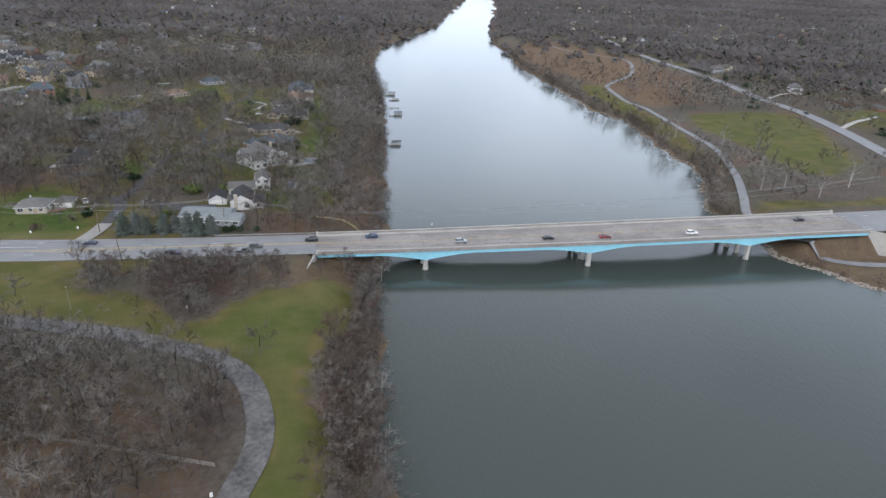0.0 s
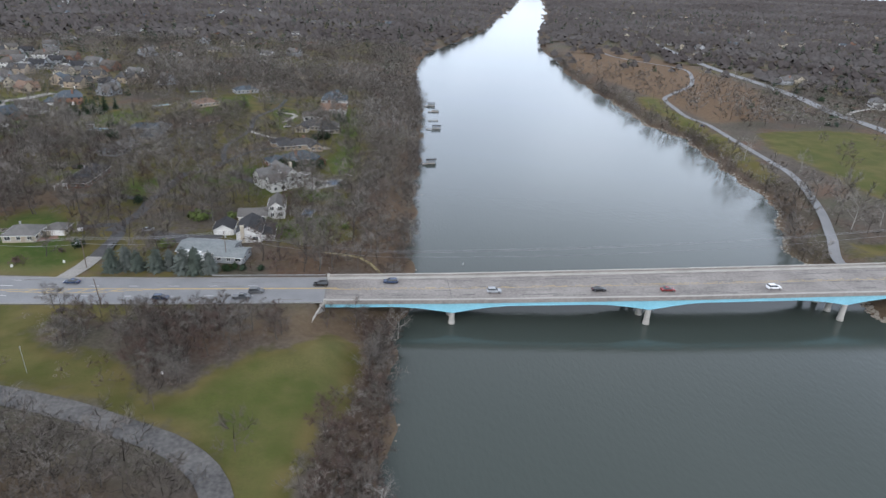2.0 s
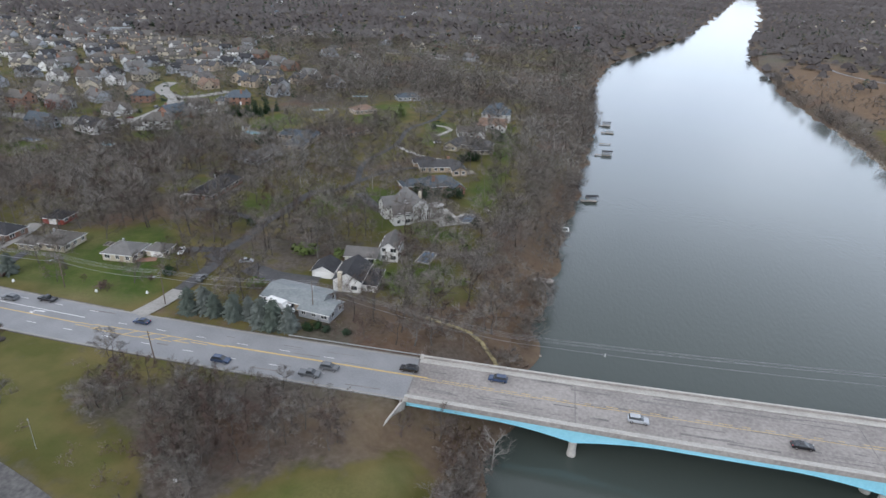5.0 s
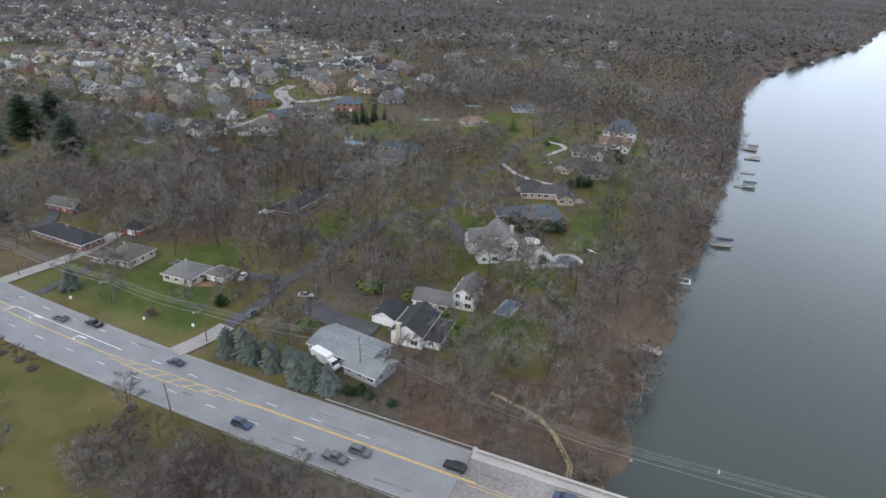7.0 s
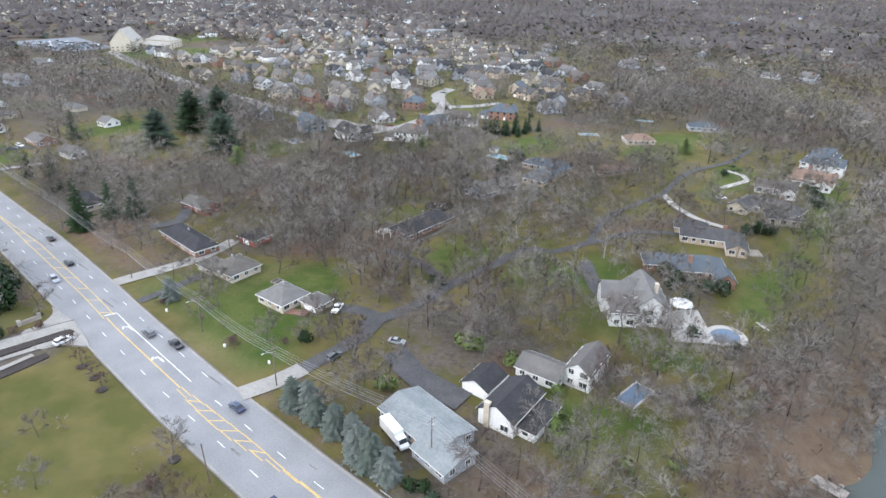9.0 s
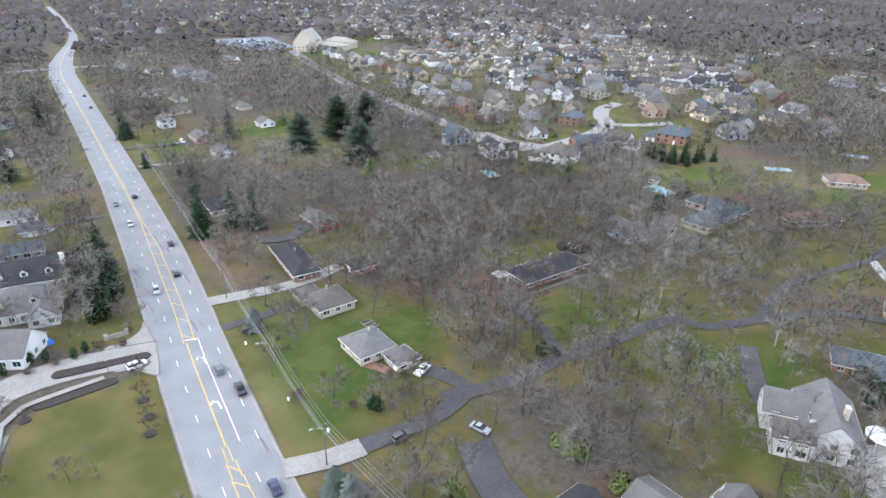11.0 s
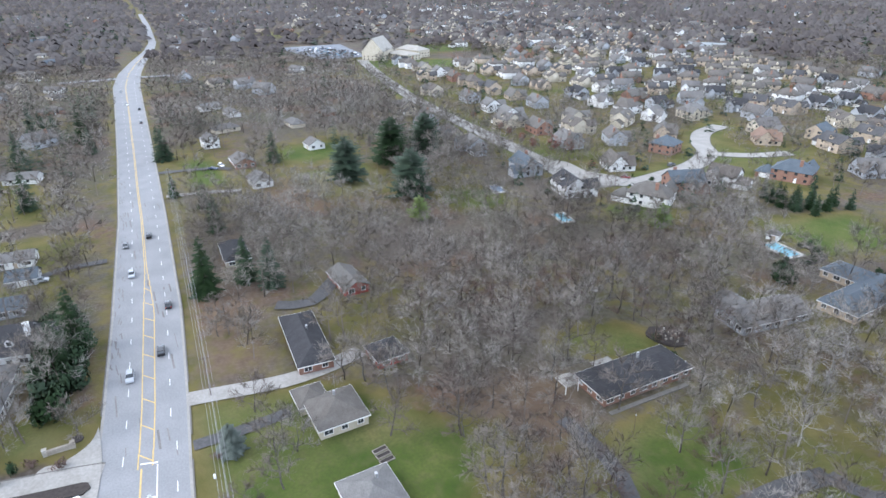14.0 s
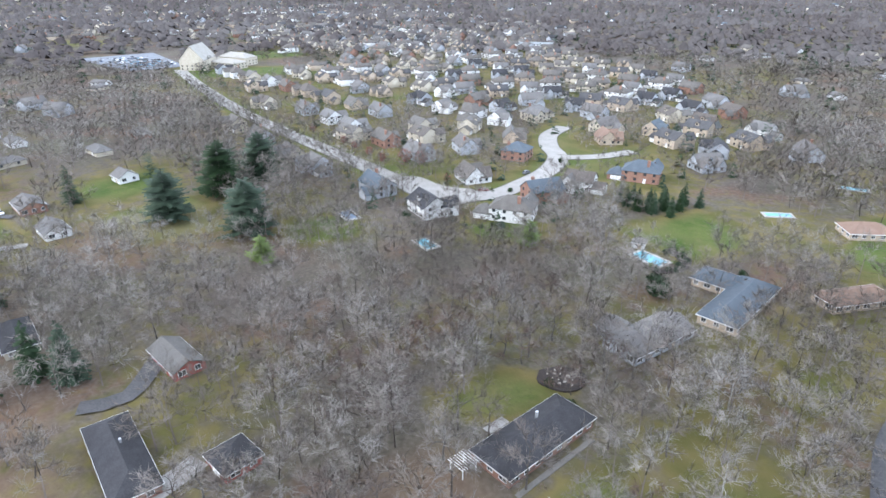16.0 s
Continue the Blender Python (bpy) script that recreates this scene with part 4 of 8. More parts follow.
def house(x, y, turn, blocks, wall_m, roof_m, label, detail=2, garage=None, chimney=None, dormers=0, name="house", category="house", group=""):
    """blocks: (cx, cy, w, d, eaves, rise, kind, turn) in the house's own frame, the ridge along w."""
    hz = float(ground_z(x, y))
    home = thing(name, label, category, pose(x, y, hz, 0, 0, turn), group)
    for b in blocks:
        g = Geo()
        wall_block(g, *b)
        part("wall", g, wall_m, home)
        g = Geo()
        roof_block(g, *b)
        part("roof", g, roof_m, home)
        if detail == 2 and b[6] != "flat":
            fc, fs = math.cos(radians(b[7])), math.sin(radians(b[7]))
            fz = b[4] - 0.45 * b[5] / (b[3] / 2) - 0.24
            runs = [(0, -b[3] / 2 - 0.47, b[2] + 0.9, 0.06), (0, b[3] / 2 + 0.47, b[2] + 0.9, 0.06)]
            if b[6] == "hip":
                runs += [(-b[2] / 2 - 0.47, 0, 0.06, b[3] + 0.9), (b[2] / 2 + 0.47, 0, 0.06, b[3] + 0.9)]
            for fx, fy, fw, fd in runs:
                g = Geo()
                g.box(b[0] + fx * fc - fy * fs, b[1] + fx * fs + fy * fc, fz, fw, fd, 0.24, radians(b[7]))
                part("fascia", g, TRIM, home)
        c, s = math.cos(radians(turn)), math.sin(radians(turn))
        FOOTPRINTS.append((x + b[0] * c - b[1] * s, y + b[0] * s + b[1] * c, max(b[2], b[3]) * 0.5 + 1.5, b[2] / 2, b[3] / 2, turn + b[7]))
    for bi, b in enumerate(blocks):
        cx, cy, w, d, h, rise, kind, bt = b
        if d < 3 or (detail == 0 and bi > 1):
            continue
        c, s = math.cos(radians(bt)), math.sin(radians(bt))
        sides = [(0, -d / 2, w, 180), (0, d / 2, w, 0), (w / 2, 0, d, -90), (-w / 2, 0, d, 90)]
        for ox, oy, length, facing in sides[: (2 if detail == 0 and bi == 0 else 4 if detail else 1)]:
            n = max(1, int(length / (6.5, 4.2, 3.1)[detail]))
            for storey in range(2 if h > 4.4 else 1):
                for i in range(n):
                    u = (i + 0.5) / n * length - length / 2
                    ux, uy = (ox + u, oy) if facing in (0, 180) else (ox, oy + u)
                    px, py = cx + ux * c - uy * s, cy + ux * s + uy * c
                    if any(in_block(px, py, o) for j, o in enumerate(blocks) if j != bi):
                        continue
                    if garage and math.hypot(px - garage[0], py - garage[1]) < 2.6 and storey == 0:
                        continue
                    ww, wh = (1.3, 1.35) if (i + bi) % 3 else (1.9, 1.45)
                    m = pose(px, py, 1.65 + 2.75 * storey, 0, 0, facing + bt)
                    if detail == 2:
                        wm, pm = window_meshes(ww, wh)
                        win = part("window", wm, None, home, "", m)
                        part("pane", pm, None, win)
                    else:
                        part("window", plain_window(1.3, 1.3), None, home, "", m)
    if garage:
        gx, gy, face, gw = garage
        g = Geo().box(0, 0.05, 0, gw, 0.12, 2.2)
        for k in range(3):
            g.box(0, 0.09, 0.12 + 0.7 * k, gw - 0.2, 0.12, 0.56)
        part("garage_door", g, TRIM, home, "white panelled garage door", pose(gx, gy, 0, 0, 0, face))
    b = blocks[0]
    c, s = math.cos(radians(b[7])), math.sin(radians(b[7]))
    dx, dy = b[2] * 0.13, -b[3] / 2
    part("door", Geo().box(0, 0.04, 0.1, 1.0, 0.12, 2.05).box(0, 0.02, 0.05, 1.3, 0.1, 2.3), WALL_TAN if detail == 2 else TRIM, home, "", pose(b[0] + dx * c - dy * s, b[1] + dx * s + dy * c, 0, 0, 0, 180 + b[7]))
    if chimney:
        cw = 0.45 if chimney[-1] is METAL else 1.0
        part("chimney", Geo().box(chimney[0], chimney[1], 0.2, 1.3 * cw, 0.9 * cw, chimney[2]).box(chimney[0], chimney[1], chimney[2] + 0.2, 1.5 * cw, 1.1 * cw, 0.22), chimney[3] if len(chimney) > 3 else WALL_BRICK, home)
    for k in range(dormers):
        cx, cy, w, d, h, rise, kind, bt = b
        u = (k + 0.5) / dormers * w * 0.9 - w * 0.45
        c, s = math.cos(radians(bt)), math.sin(radians(bt))
        dm = pose(cx + u * c + d * 0.30 * s, cy + u * s - d * 0.30 * c, h + rise * 0.22, 0, 0, bt)
        g = Geo()
        g.extrude([(-1.0, 0), (1.0, 0), (1.0, 1.5), (0, 2.3), (-1.0, 1.5)], -1.0, 2.2, lambda p, q, r: (p, r, q))
        dorm = part("dormer", g, wall_m if wall_m is not WALL_BRICK else TRIM, home, "", dm)
        part("pane", Geo().box(0, -1.04, 0.4, 1.1, 0.08, 1.1), GLASS, dorm)
        g = Geo()
        g.extrude([(-1.25, 1.3), (0, 2.4), (1.25, 1.3), (1.25, 1.45), (0, 2.6), (-1.25, 1.45)], -1.2, 2.6, lambda p, q, r: (p, r, q))
        part("dormer_roof", g, roof_m, dorm)
    return home


G_, H_ = "gable", "hip"
# beside the main road, north side
house(-119.5, 260, 2, [(0, 0, 11, 10, 2.9, 2.3, H_, 0)], WALL_CREAM, ROOF_GREY, "cream brick cottage with grey hipped shingle roof", chimney=(-1.5, 1.5, 5.2, METAL))
house(-109.8, 264.6, 2, [(0, 0, 6.6, 6.4, 2.5, 1.7, H_, 0)], WALL_CREAM, ROOF_GREY, "small cream garage with grey hipped roof", garage=(0.6, -3.2, 180, 4.6), name="garage", category="garage")
house(-146.5, 261.8, 1, [(0, 0, 11.5, 11, 2.9, 2.5, H_, 0), (-7.5, -3.6, 7, 6.5, 2.6, 1.9, H_, 0)], WALL_CREAM, ROOF_BROWN, "cream ranch house with brown-grey hipped roof", chimney=(-2, 0.5, 5.3, METAL))
house(-178, 264, -4, [(0, 0, 26, 8.6, 2.9, 2.2, H_, 0)], WALL_BRICK, ROOF_DARK, "long red brick ranch house with dark hipped roof", chimney=(-1, 0.8, 5.2, METAL))
house(-163, 281, 4, [(0, 0, 8.2, 8, 2.6, 2.0, H_, 0)], WALL_RED, ROOF_DARK, "small barn-red outbuilding with dark roof", garage=(0, -4, 180, 3.0), name="garage", category="garage")
house(-245, 258, -2, [(0, 0, 17, 8, 2.7, 2.2, H_, 0)], WALL_CREAM, ROOF_DARK, "low house with dark hipped roof among trees")
house(-206, 286, 3, [(0, 0, 15, 8, 2.7, 2.0, G_, 0)], WALL_RED, ROOF_BROWN, "low dark red house among bare trees")
house(-358, 283, 2, [(0, 0, 15, 10, 2.9, 2.6, G_, 0)], WALL_BRICK, ROOF_GREY, "brick gabled house with grey roof")
house(-322, 284, 2, [(0, 0, 13, 9, 2.8, 2.6, G_, 0)], WALL_WHITE, ROOF_GREY, "small white gabled house with grey roof")
house(-371, 325, 5, [(0, 0, 9.5, 9, 3.0, 2.8, G_, 0)], WALL_WHITE, ROOF_GREY, "small white gabled house on open lawn")
house(-403, 274, 5, [(0, 0, 10, 8.5, 4.6, 2.8, G_, 0)], WALL_WHITE, ROOF_GREY, "tall white house behind a bare tree")
# beside the river
house(-51, 245.5, -9, [(0, 0, 19, 11, 2.9, 1.5, G_, 0), (9.5, -3.4, 10, 8.6, 2.6, 1.3, G_, 0)], WALL_GREY, ROOF_TEAL, "low building with wide pale blue-grey roof", name="workshop", category="building")
house(-39.5, 261.8, 3, [(0, 0, 13.5, 9, 4.3, 2.6, G_, 90), (6.6, 0.6, 4.6, 11.5, 2.6, 0.9, "hip", 0)], WALL_WHITE, ROOF_DARK, "white rendered house with charcoal gable roof", chimney=(-2.2, -6.9, 6.5, WALL_CREAM))
house(-50, 266, 3, [(0, 0, 8.4, 7.2, 2.7, 1.9, G_, 90)], WALL_WHITE, ROOF_DARK, "white garage with twin door and charcoal roof", garage=(0, -4.2, 180, 5.4), name="garage", category="garage")
house(-33, 286, 4, [(0, 0, 12, 6.6, 5.0, 2.4, G_, 90), (-9, -6, 11, 8, 3.0, 2.0, G_, 0)], WALL_WHITE, ROOF_GREY, "white and pale blue gabled house among trees")
house(-35, 326, -56, [(0, 0, 17, 11, 5.4, 4.4, G_, 0), (-2.5, -8, 9, 8.5, 5.2, 3.4, G_, 90), (6.5, -7.5, 7.5, 6.5, 5.0, 2.6, G_, 90)], WALL_WHITE, ROOF_GREY, "large white two-storey house with steep grey gables", dormers=2, chimney=(3, 2, 10.6, WALL_CREAM))
house(-32, 363, 30, [(0, 0, 18, 12, 3.0, 3.2, H_, 0), (-12, 2, 10, 9, 2.8, 2.2, H_, 0), (7, -7, 8, 6, 2.8, 2.2, G_, 90)], WALL_BRICK, ROOF_BLUE, "low house with wide blue-grey hipped roof", chimney=(-3, -3, 6.6))
house(-36, 392, 20, [(0, 0, 22, 10, 3.0, 2.6, H_, 0), (-7, 7.5, 12, 8, 2.8, 2.2, H_, 0), (8, -6.5, 10, 7, 2.8, 2.0, G_, 90)], WALL_TAN, ROOF_SLATE, "rambling tan house with dark slate hipped roofs", chimney=(4, 1, 6.2))
house(-27, 441, -8, [(0, 0, 24, 11, 3.2, 3.0, H_, 0), (-9, -8, 10, 8, 3.0, 2.2, G_, 90), (8, -9, 12, 7, 3.0, 2.2, H_, 30)], WALL_CREAM, ROOF_SLATE, "sprawling cream house with dark slate hipped roofs", chimney=(3, 2, 6.6))
house(-32, 470, 15, [(0, 0, 17, 9, 3.4, 2.6, G_, 0), (5, -6, 7, 6, 3.2, 2.4, G_, 90)], WALL_WHITE, ROOF_BROWN, "white gabled house with brown-grey roof")
house(-21, 497, 3, [(0, 0, 18, 11, 3.6, 3.0, G_, 0), (5, -7.5, 8, 7, 3.2, 2.4, G_, 90), (-7, -6.5, 7, 6, 3.0, 1.0, "flat", 0)], WALL_WHITE, ROOF_RED, "white house with brownish red roof and sun room", chimney=(-3, 2, 7.5))
house(-24, 529, 88, [(0, 0, 30, 13, 5.4, 3.6, H_, 0), (-9, -8, 9, 8, 5.4, 3.2, G_, 90), (20, 1, 12, 9, 3.2, 2.4, H_, 0)], WALL_WHITE, ROOF_BLUE, "very large white house with slate hipped roof and dormers", dormers=4)
house(-114, 508, 42, [(0, 0, 16, 11, 2.9, 2.6, H_, 0)], WALL_TAN, ROOF_RED, "low house with pinkish hipped roof")
house(-96, 566, 30, [(0, 0, 18, 10, 2.9, 2.6, H_, 0)], WALL_GREY, ROOF_BLUE, "low house with blue-grey roof")
# in the woods north-west
house(-126, 331, 89, [(0, 0, 27, 10.5, 2.9, 2.6, H_, 0)], WALL_BRICK, ROOF_DARK, "long brick ranch house with charcoal hipped roof", chimney=(2, 1.5, 6.0, METAL))
house(-130.5, 384, 82, [(0, 0, 24, 11, 2.9, 2.4, G_, 0), (-4, 7, 9, 8, 2.8, 2.0, G_, 90)], WALL_GREY, ROOF_GREY, "grey ranch house screened by bare trees")
house(-122, 420, 93, [(0, 0, 33, 11, 3.0, 2.8, H_, 0), (10, 10, 14, 11, 2.9, 2.4, H_, 90)], WALL_TAN, ROOF_BLUE, "sprawling house with blue-grey hipped roofs by a pool")
house(-166, 437, 20, [(0, 0, 4.2, 3.6, 2.6, 1.4, H_, 0)], WALL_WHITE, ROOF_GREY, "small white glazed pool house", name="pool_house", category="shed")
house(-100, 448, 60, [(0, 0, 22, 9, 2.9, 2.0, H_, 0)], WALL_TAN, ROOF_RED, "low house with reddish brown roof")
# south side of the main road
house(-171, 178.5, 60, [(0, 0, 23, 12, 3.6, 4.6, G_, 0), (-9, -6.5, 8, 7, 3.4, 3.2, G_, 90)], WALL_WHITE, ROOF_GREY, "large white house with broad grey gable roof", dormers=1, chimney=(-3.5, -3.4, 8.6, WALL_WHITE))
house(-193, 187, 80, [(0, 0, 19, 15, 3.6, 4.8, H_, 0), (6.5, -7, 10, 7.5, 3.4, 3.4, G_, 90), (-11.5, 1.5, 6, 8, 3.2, 2.6, H_, 0)], WALL_WHITE, ROOF_GREY, "large white house with steep grey hipped roof", dormers=2)
house(-212, 190, 80, [(0, 0, 22, 15, 3.8, 4.8, G_, 0), (14.5, 0, 8, 12, 3.6, 4.2, G_, 0)], WALL_WHITE, ROOF_DARK, "large white house with black dormered roof", dormers=3, chimney=(10.6, -3, 9.6, WALL_WHITE))
house(-238, 183, 84, [(0, 0, 26, 9, 2.9, 2.2, G_, 0), (-3, -5.5, 9, 5, 2.7, 1.6, G_, 0)], WALL_GREY, ROOF_BLUE, "long low house with blue-grey roof")
house(-258, 194, 84, [(0, 0, 8.5, 7.5, 2.6, 2.2, G_, 0)], WALL_GREY, ROOF_BLUE, "small open-fronted outbuilding with blue-grey roof", garage=(0, -3.75, 180, 3.0), name="garage", category="garage")
house(-275, 189, 84, [(0, 0, 15, 8, 2.8, 2.2, G_, 0)], WALL_WHITE, ROOF_GREY, "white low house behind bare trees")

# houses round the residential street
SUB = [
    (-243, 403, -14, 3, WALL_WHITE, ROOF_DARK, "white two-storey house with dark roof facing the street end"),
    (-216, 425, 28, 4, WALL_WHITE, ROOF_BROWN, "large cream two-storey house with grey hipped roof"),
    (-223, 452, 70, 1, WALL_BRICK, ROOF_BLUE, "red brick house with blue-grey roof"),
    (-219, 474, 20, 0, WALL_WHITE, ROOF_BROWN, "white gabled house with brown roof"),
    (-207, 506, 22, 4, WALL_BRICK, ROOF_BLUE, "large red brick house with slate blue hipped roof"),
    (-277, 403, -8, 1, WALL_GREY, ROOF_BLUE, "blue-grey house with slate roof"),
    (-262, 446, 160, 2, WALL_WHITE, ROOF_BROWN, "white cottage with twin steep gables"),
    (-272, 491, 200, 5, WALL_BRICK, ROOF_BLUE, "square red brick house with blue-grey pyramid roof"),
    (-259, 553, 140, 2, WALL_TAN, ROOF_RED, "tan and pink house with tall gable"),
    (-306, 452, 172, 1, WALL_GREY, ROOF_GREY, "grey house behind a red-leaved tree"),
    (-340, 456, 172, 1, WALL_BRICK, ROOF_BROWN, "red brick house with brown-grey gable roof"),
    (-379, 459, 172, 0, WALL_WHITE, ROOF_GREY, "white gabled house with tan brick garage"),
    (-407, 463, 172, 0, WALL_WHITE, ROOF_GREY, "white gabled house with grey roof"),
    (-442, 466, 172, 1, WALL_GREY, ROOF_GREY, "grey house with grey gable roof"),
    (-322, 400, -6, 0, WALL_GREY, ROOF_GREY, "grey house behind bare trees"),
    (-350, 402, -6, 2, WALL_CREAM, ROOF_GREY, "cream house behind bare trees"),
    (-392, 406, -6, 1, WALL_GREY, ROOF_GREY, "grey house at the wood's edge"),
    (-432, 410, -6, 0, WALL_CREAM, ROOF_BROWN, "cream house at the wood's edge"),
    (-195, 545, 60, 2, WALL_GREY, ROOF_GREY, "grey house with white trim"),
    (-250, 590, 100, 0, WALL_TAN, ROOF_BLUE, "tan house with blue-grey roof"),
    (-275, 575, 80, 1, WALL_CREAM, ROOF_GREY, "cream house with grey roof"),
    (-325, 570, 260, 4, WALL_CREAM, ROOF_GREY, "large cream house with grey hipped roof"),
]
KINDS = [
    ([(0, 0, 13, 10, 5.2, 3.6, G_, 0), (-3.5, -6, 6, 6, 5.0, 3.0, G_, 90), (8.5, -1.5, 7, 7, 2.8, 2.4, G_, 0)], (8.5, -5.0, 180, 4.6), None, 0),
    ([(0, 0, 16, 10.5, 4.8, 4.0, G_, 0), (4.5, -6.5, 7, 6.5, 2.9, 2.8, G_, 90)], (4.5, -9.75, 180, 4.8), (-4, 2, 9.0), 0),
    ([(0, 0, 14, 9.5, 3.4, 4.6, G_, 0), (-4, -5.5, 5.5, 6, 3.4, 3.8, G_, 90), (4, -5, 5.5, 5, 3.2, 3.6, G_, 90)], None, None, 1),
    ([(0, 0, 15, 11, 5.4, 3.6, G_, 0), (6, 6.5, 6.5, 5, 5.2, 2.8, G_, 90), (-10, 0, 6.5, 7, 2.8, 2.2, G_, 0)], (-10, -3.5, 180, 4.6), None, 1),
    ([(0, 0, 17, 12, 5.6, 4.0, H_, 0), (5, 7, 7, 6, 5.4, 3.0, G_, 90), (-11, -2, 8, 8, 3.0, 2.8, H_, 0)], (-11, -6, 180, 4.8), (3, -3, 9.8), 0),
    ([(0, 0, 13, 13, 5.4, 3.8, H_, 0), (0, -7, 6, 4, 2.9, 1.8, G_, 90)], None, (4, 2, 8.6), 0),
]
for sx, sy, st, k, wm_, rm_, lab in SUB:
    bl, ga, ch, do = KINDS[k]
    house(sx, sy, st, bl, wm_, rm_, lab, 1, ga, ch, do, group="houses of the estate")

# the estate behind, and houses scattered through the woods: a few models, copied
MODELS = []
for k, wm_, rm_, lab in ((0, WALL_CREAM, ROOF_BROWN, "cream two-storey house with brown-grey gables"), (1, WALL_GREY, ROOF_GREY, "grey house with grey gable roof"), (2, WALL_TAN, ROOF_BROWN, "tan house with steep brown gables"), (3, WALL_TAN, ROOF_SLATE, "tan house with dark slate gable roof"), (4, WALL_TAN, ROOF_BROWN, "tan house with brown hipped roof"), (1, WALL_BRICK, ROOF_BROWN, "brick house with brown-grey roof"), (0, WALL_WHITE, ROOF_GREY, "white two-storey house with grey gables"), (3, WALL_CREAM, ROOF_BROWN, "cream house with brown gables and garage"), (4, WALL_WHITE, ROOF_BROWN, "white house with brown hipped roof"), (0, WALL_GREY, ROOF_DARK, "grey two-storey house with dark gables")):
    bl, ga, ch, do = KINDS[k]
    first = (-352, 492) if len(MODELS) == 0 else (-372 - 31 * len(MODELS), 500)
    MODELS.append(house(*first, 170, bl, wm_, rm_, lab, 0, ga, ch, do, group="houses of the estate"))
RANCH = [house(-430, 330, 5, [(0, 0, 16, 8.5, 2.8, 2.2, H_, 0)], WALL_CREAM, ROOF_GREY, "low cream ranch house among trees", 0), house(-480, 300, 5, [(0, 0, 15, 8.5, 2.8, 2.3, G_, 0)], WALL_WHITE, ROOF_GREY, "low white ranch house among trees", 0), house(-455, 360, -8, [(0, 0, 17, 9, 2.8, 2.2, H_, 0)], WALL_BRICK, ROOF_BROWN, "low brick ranch house among trees", 0)]


DISTANT = {}  # material: pieces of the houses too far off to tell apart


def place_copy(model, x, y, turn):
    FOOTPRINTS.append((x, y, 10.5, 9, 8, turn))
    z = float(ground_z(x, y))
    if math.hypot(x + 80, y - 260) < 470:
        copy_thing(model, pose(x, y, z, 0, 0, turn))
        return
    c, s = math.cos(radians(turn)), math.sin(radians(turn))
    for ch in model.children:
        if ch.type == "MESH":
            g = DISTANT.setdefault(ch.data.materials[0].name, Geo())
            vs = [ch.matrix_basis @ v.co for v in ch.data.vertices]
            g.add([(x + v.x * c - v.y * s, y + v.x * s + v.y * c, z + v.z) for v in vs], [tuple(p.vertices) for p in ch.data.polygons])


def make_distant_houses():
    verts, tris, mats, names = [], [], [], sorted(DISTANT)
    for mi, key in enumerate(names):
        k = len(verts)
        verts += DISTANT[key].v
        for f in DISTANT[key].f:
            for i in range(1, len(f) - 1):
                tris.append((f[0] + k, f[i] + k, f[i + 1] + k))
                mats.append(mi)
    me = triangle_mesh("distant_houses", verts, tris, bpy.data.materials[names[0]])
    for key in names[1:]:
        me.materials.append(bpy.data.materials[key])
    me.polygons.foreach_set("material_index", mats)
    tagged(new("distant_houses", me), "many distant pale houses with grey roofs", "houses", kind="stuff")


rng = random.Random(21)
streets = [smooth_line(s) for s in (SUBURB_STREET, SUBURB_BRANCH)]
gx0 = -1010
while gx0 < -195:
    gy0 = 450
    while gy0 < 960:
        x, y = gx0 + rng.uniform(-6, 6), gy0 + rng.uniform(-6, 6)
        if bool(inside(x, y, SUBURB)) and all(float(line_distance(x, y, s)) > 17 for s in streets) and all(math.hypot(x - f[0], y - f[1]) > 18 for f in FOOTPRINTS):
            near = min(((px - x) ** 2 + (py - y) ** 2, px, py) for s in streets for px, py in s)
            turn = math.degrees(math.atan2(near[2] - y, near[1] - x)) + 90
            place_copy(rng.choice(MODELS), x, y, round(turn / 15) * 15 + rng.uniform(-6, 6))
        gy0 += 31
    gx0 += 31
for x0, x1, y0, y1, n in ((-900, -300, 60, 200, 24), (-660, -400, 262, 410, 14), (-190, -20, 570, 1100, 18), (-420, -200, 760, 1150, 12), (-1200, -700, 300, 420, 8), (430, 900, 420, 1250, 26), (-1500, -900, 560, 1200, 20)):
    for i in range(n):
        x, y = rng.uniform(x0, x1), rng.uniform(y0, y1)
        if float(road_offset(x, y)) > 14 and float(bank_distance(x, y)) > 40 and all(math.hypot(x - f[0], y - f[1]) > 22 for f in FOOTPRINTS) and float(line_distance(x, y, EAST_ROAD)) > 16:
            place_copy(rng.choice(RANCH + MODELS[:2]), x, y, rng.uniform(0, 360))
for x, y, t in ((466, 562, 60), (486, 726, 40), (468, 498, 75), (478, 470, 75), (501, 969, 30)):
    if math.hypot(x - 466, y - 562) < 1:
        house(x, y, t, [(0, 0, 22, 11, 5.6, 2.8, H_, 0), (-13, 0, 7, 8, 3.0, 1.8, H_, 0)], WALL_WHITE, ROOF_GREY, "large white two-storey house with hipped roof", 1)
    else:
        place_copy(RANCH[0 if x > 480 else 2], x, y, t)

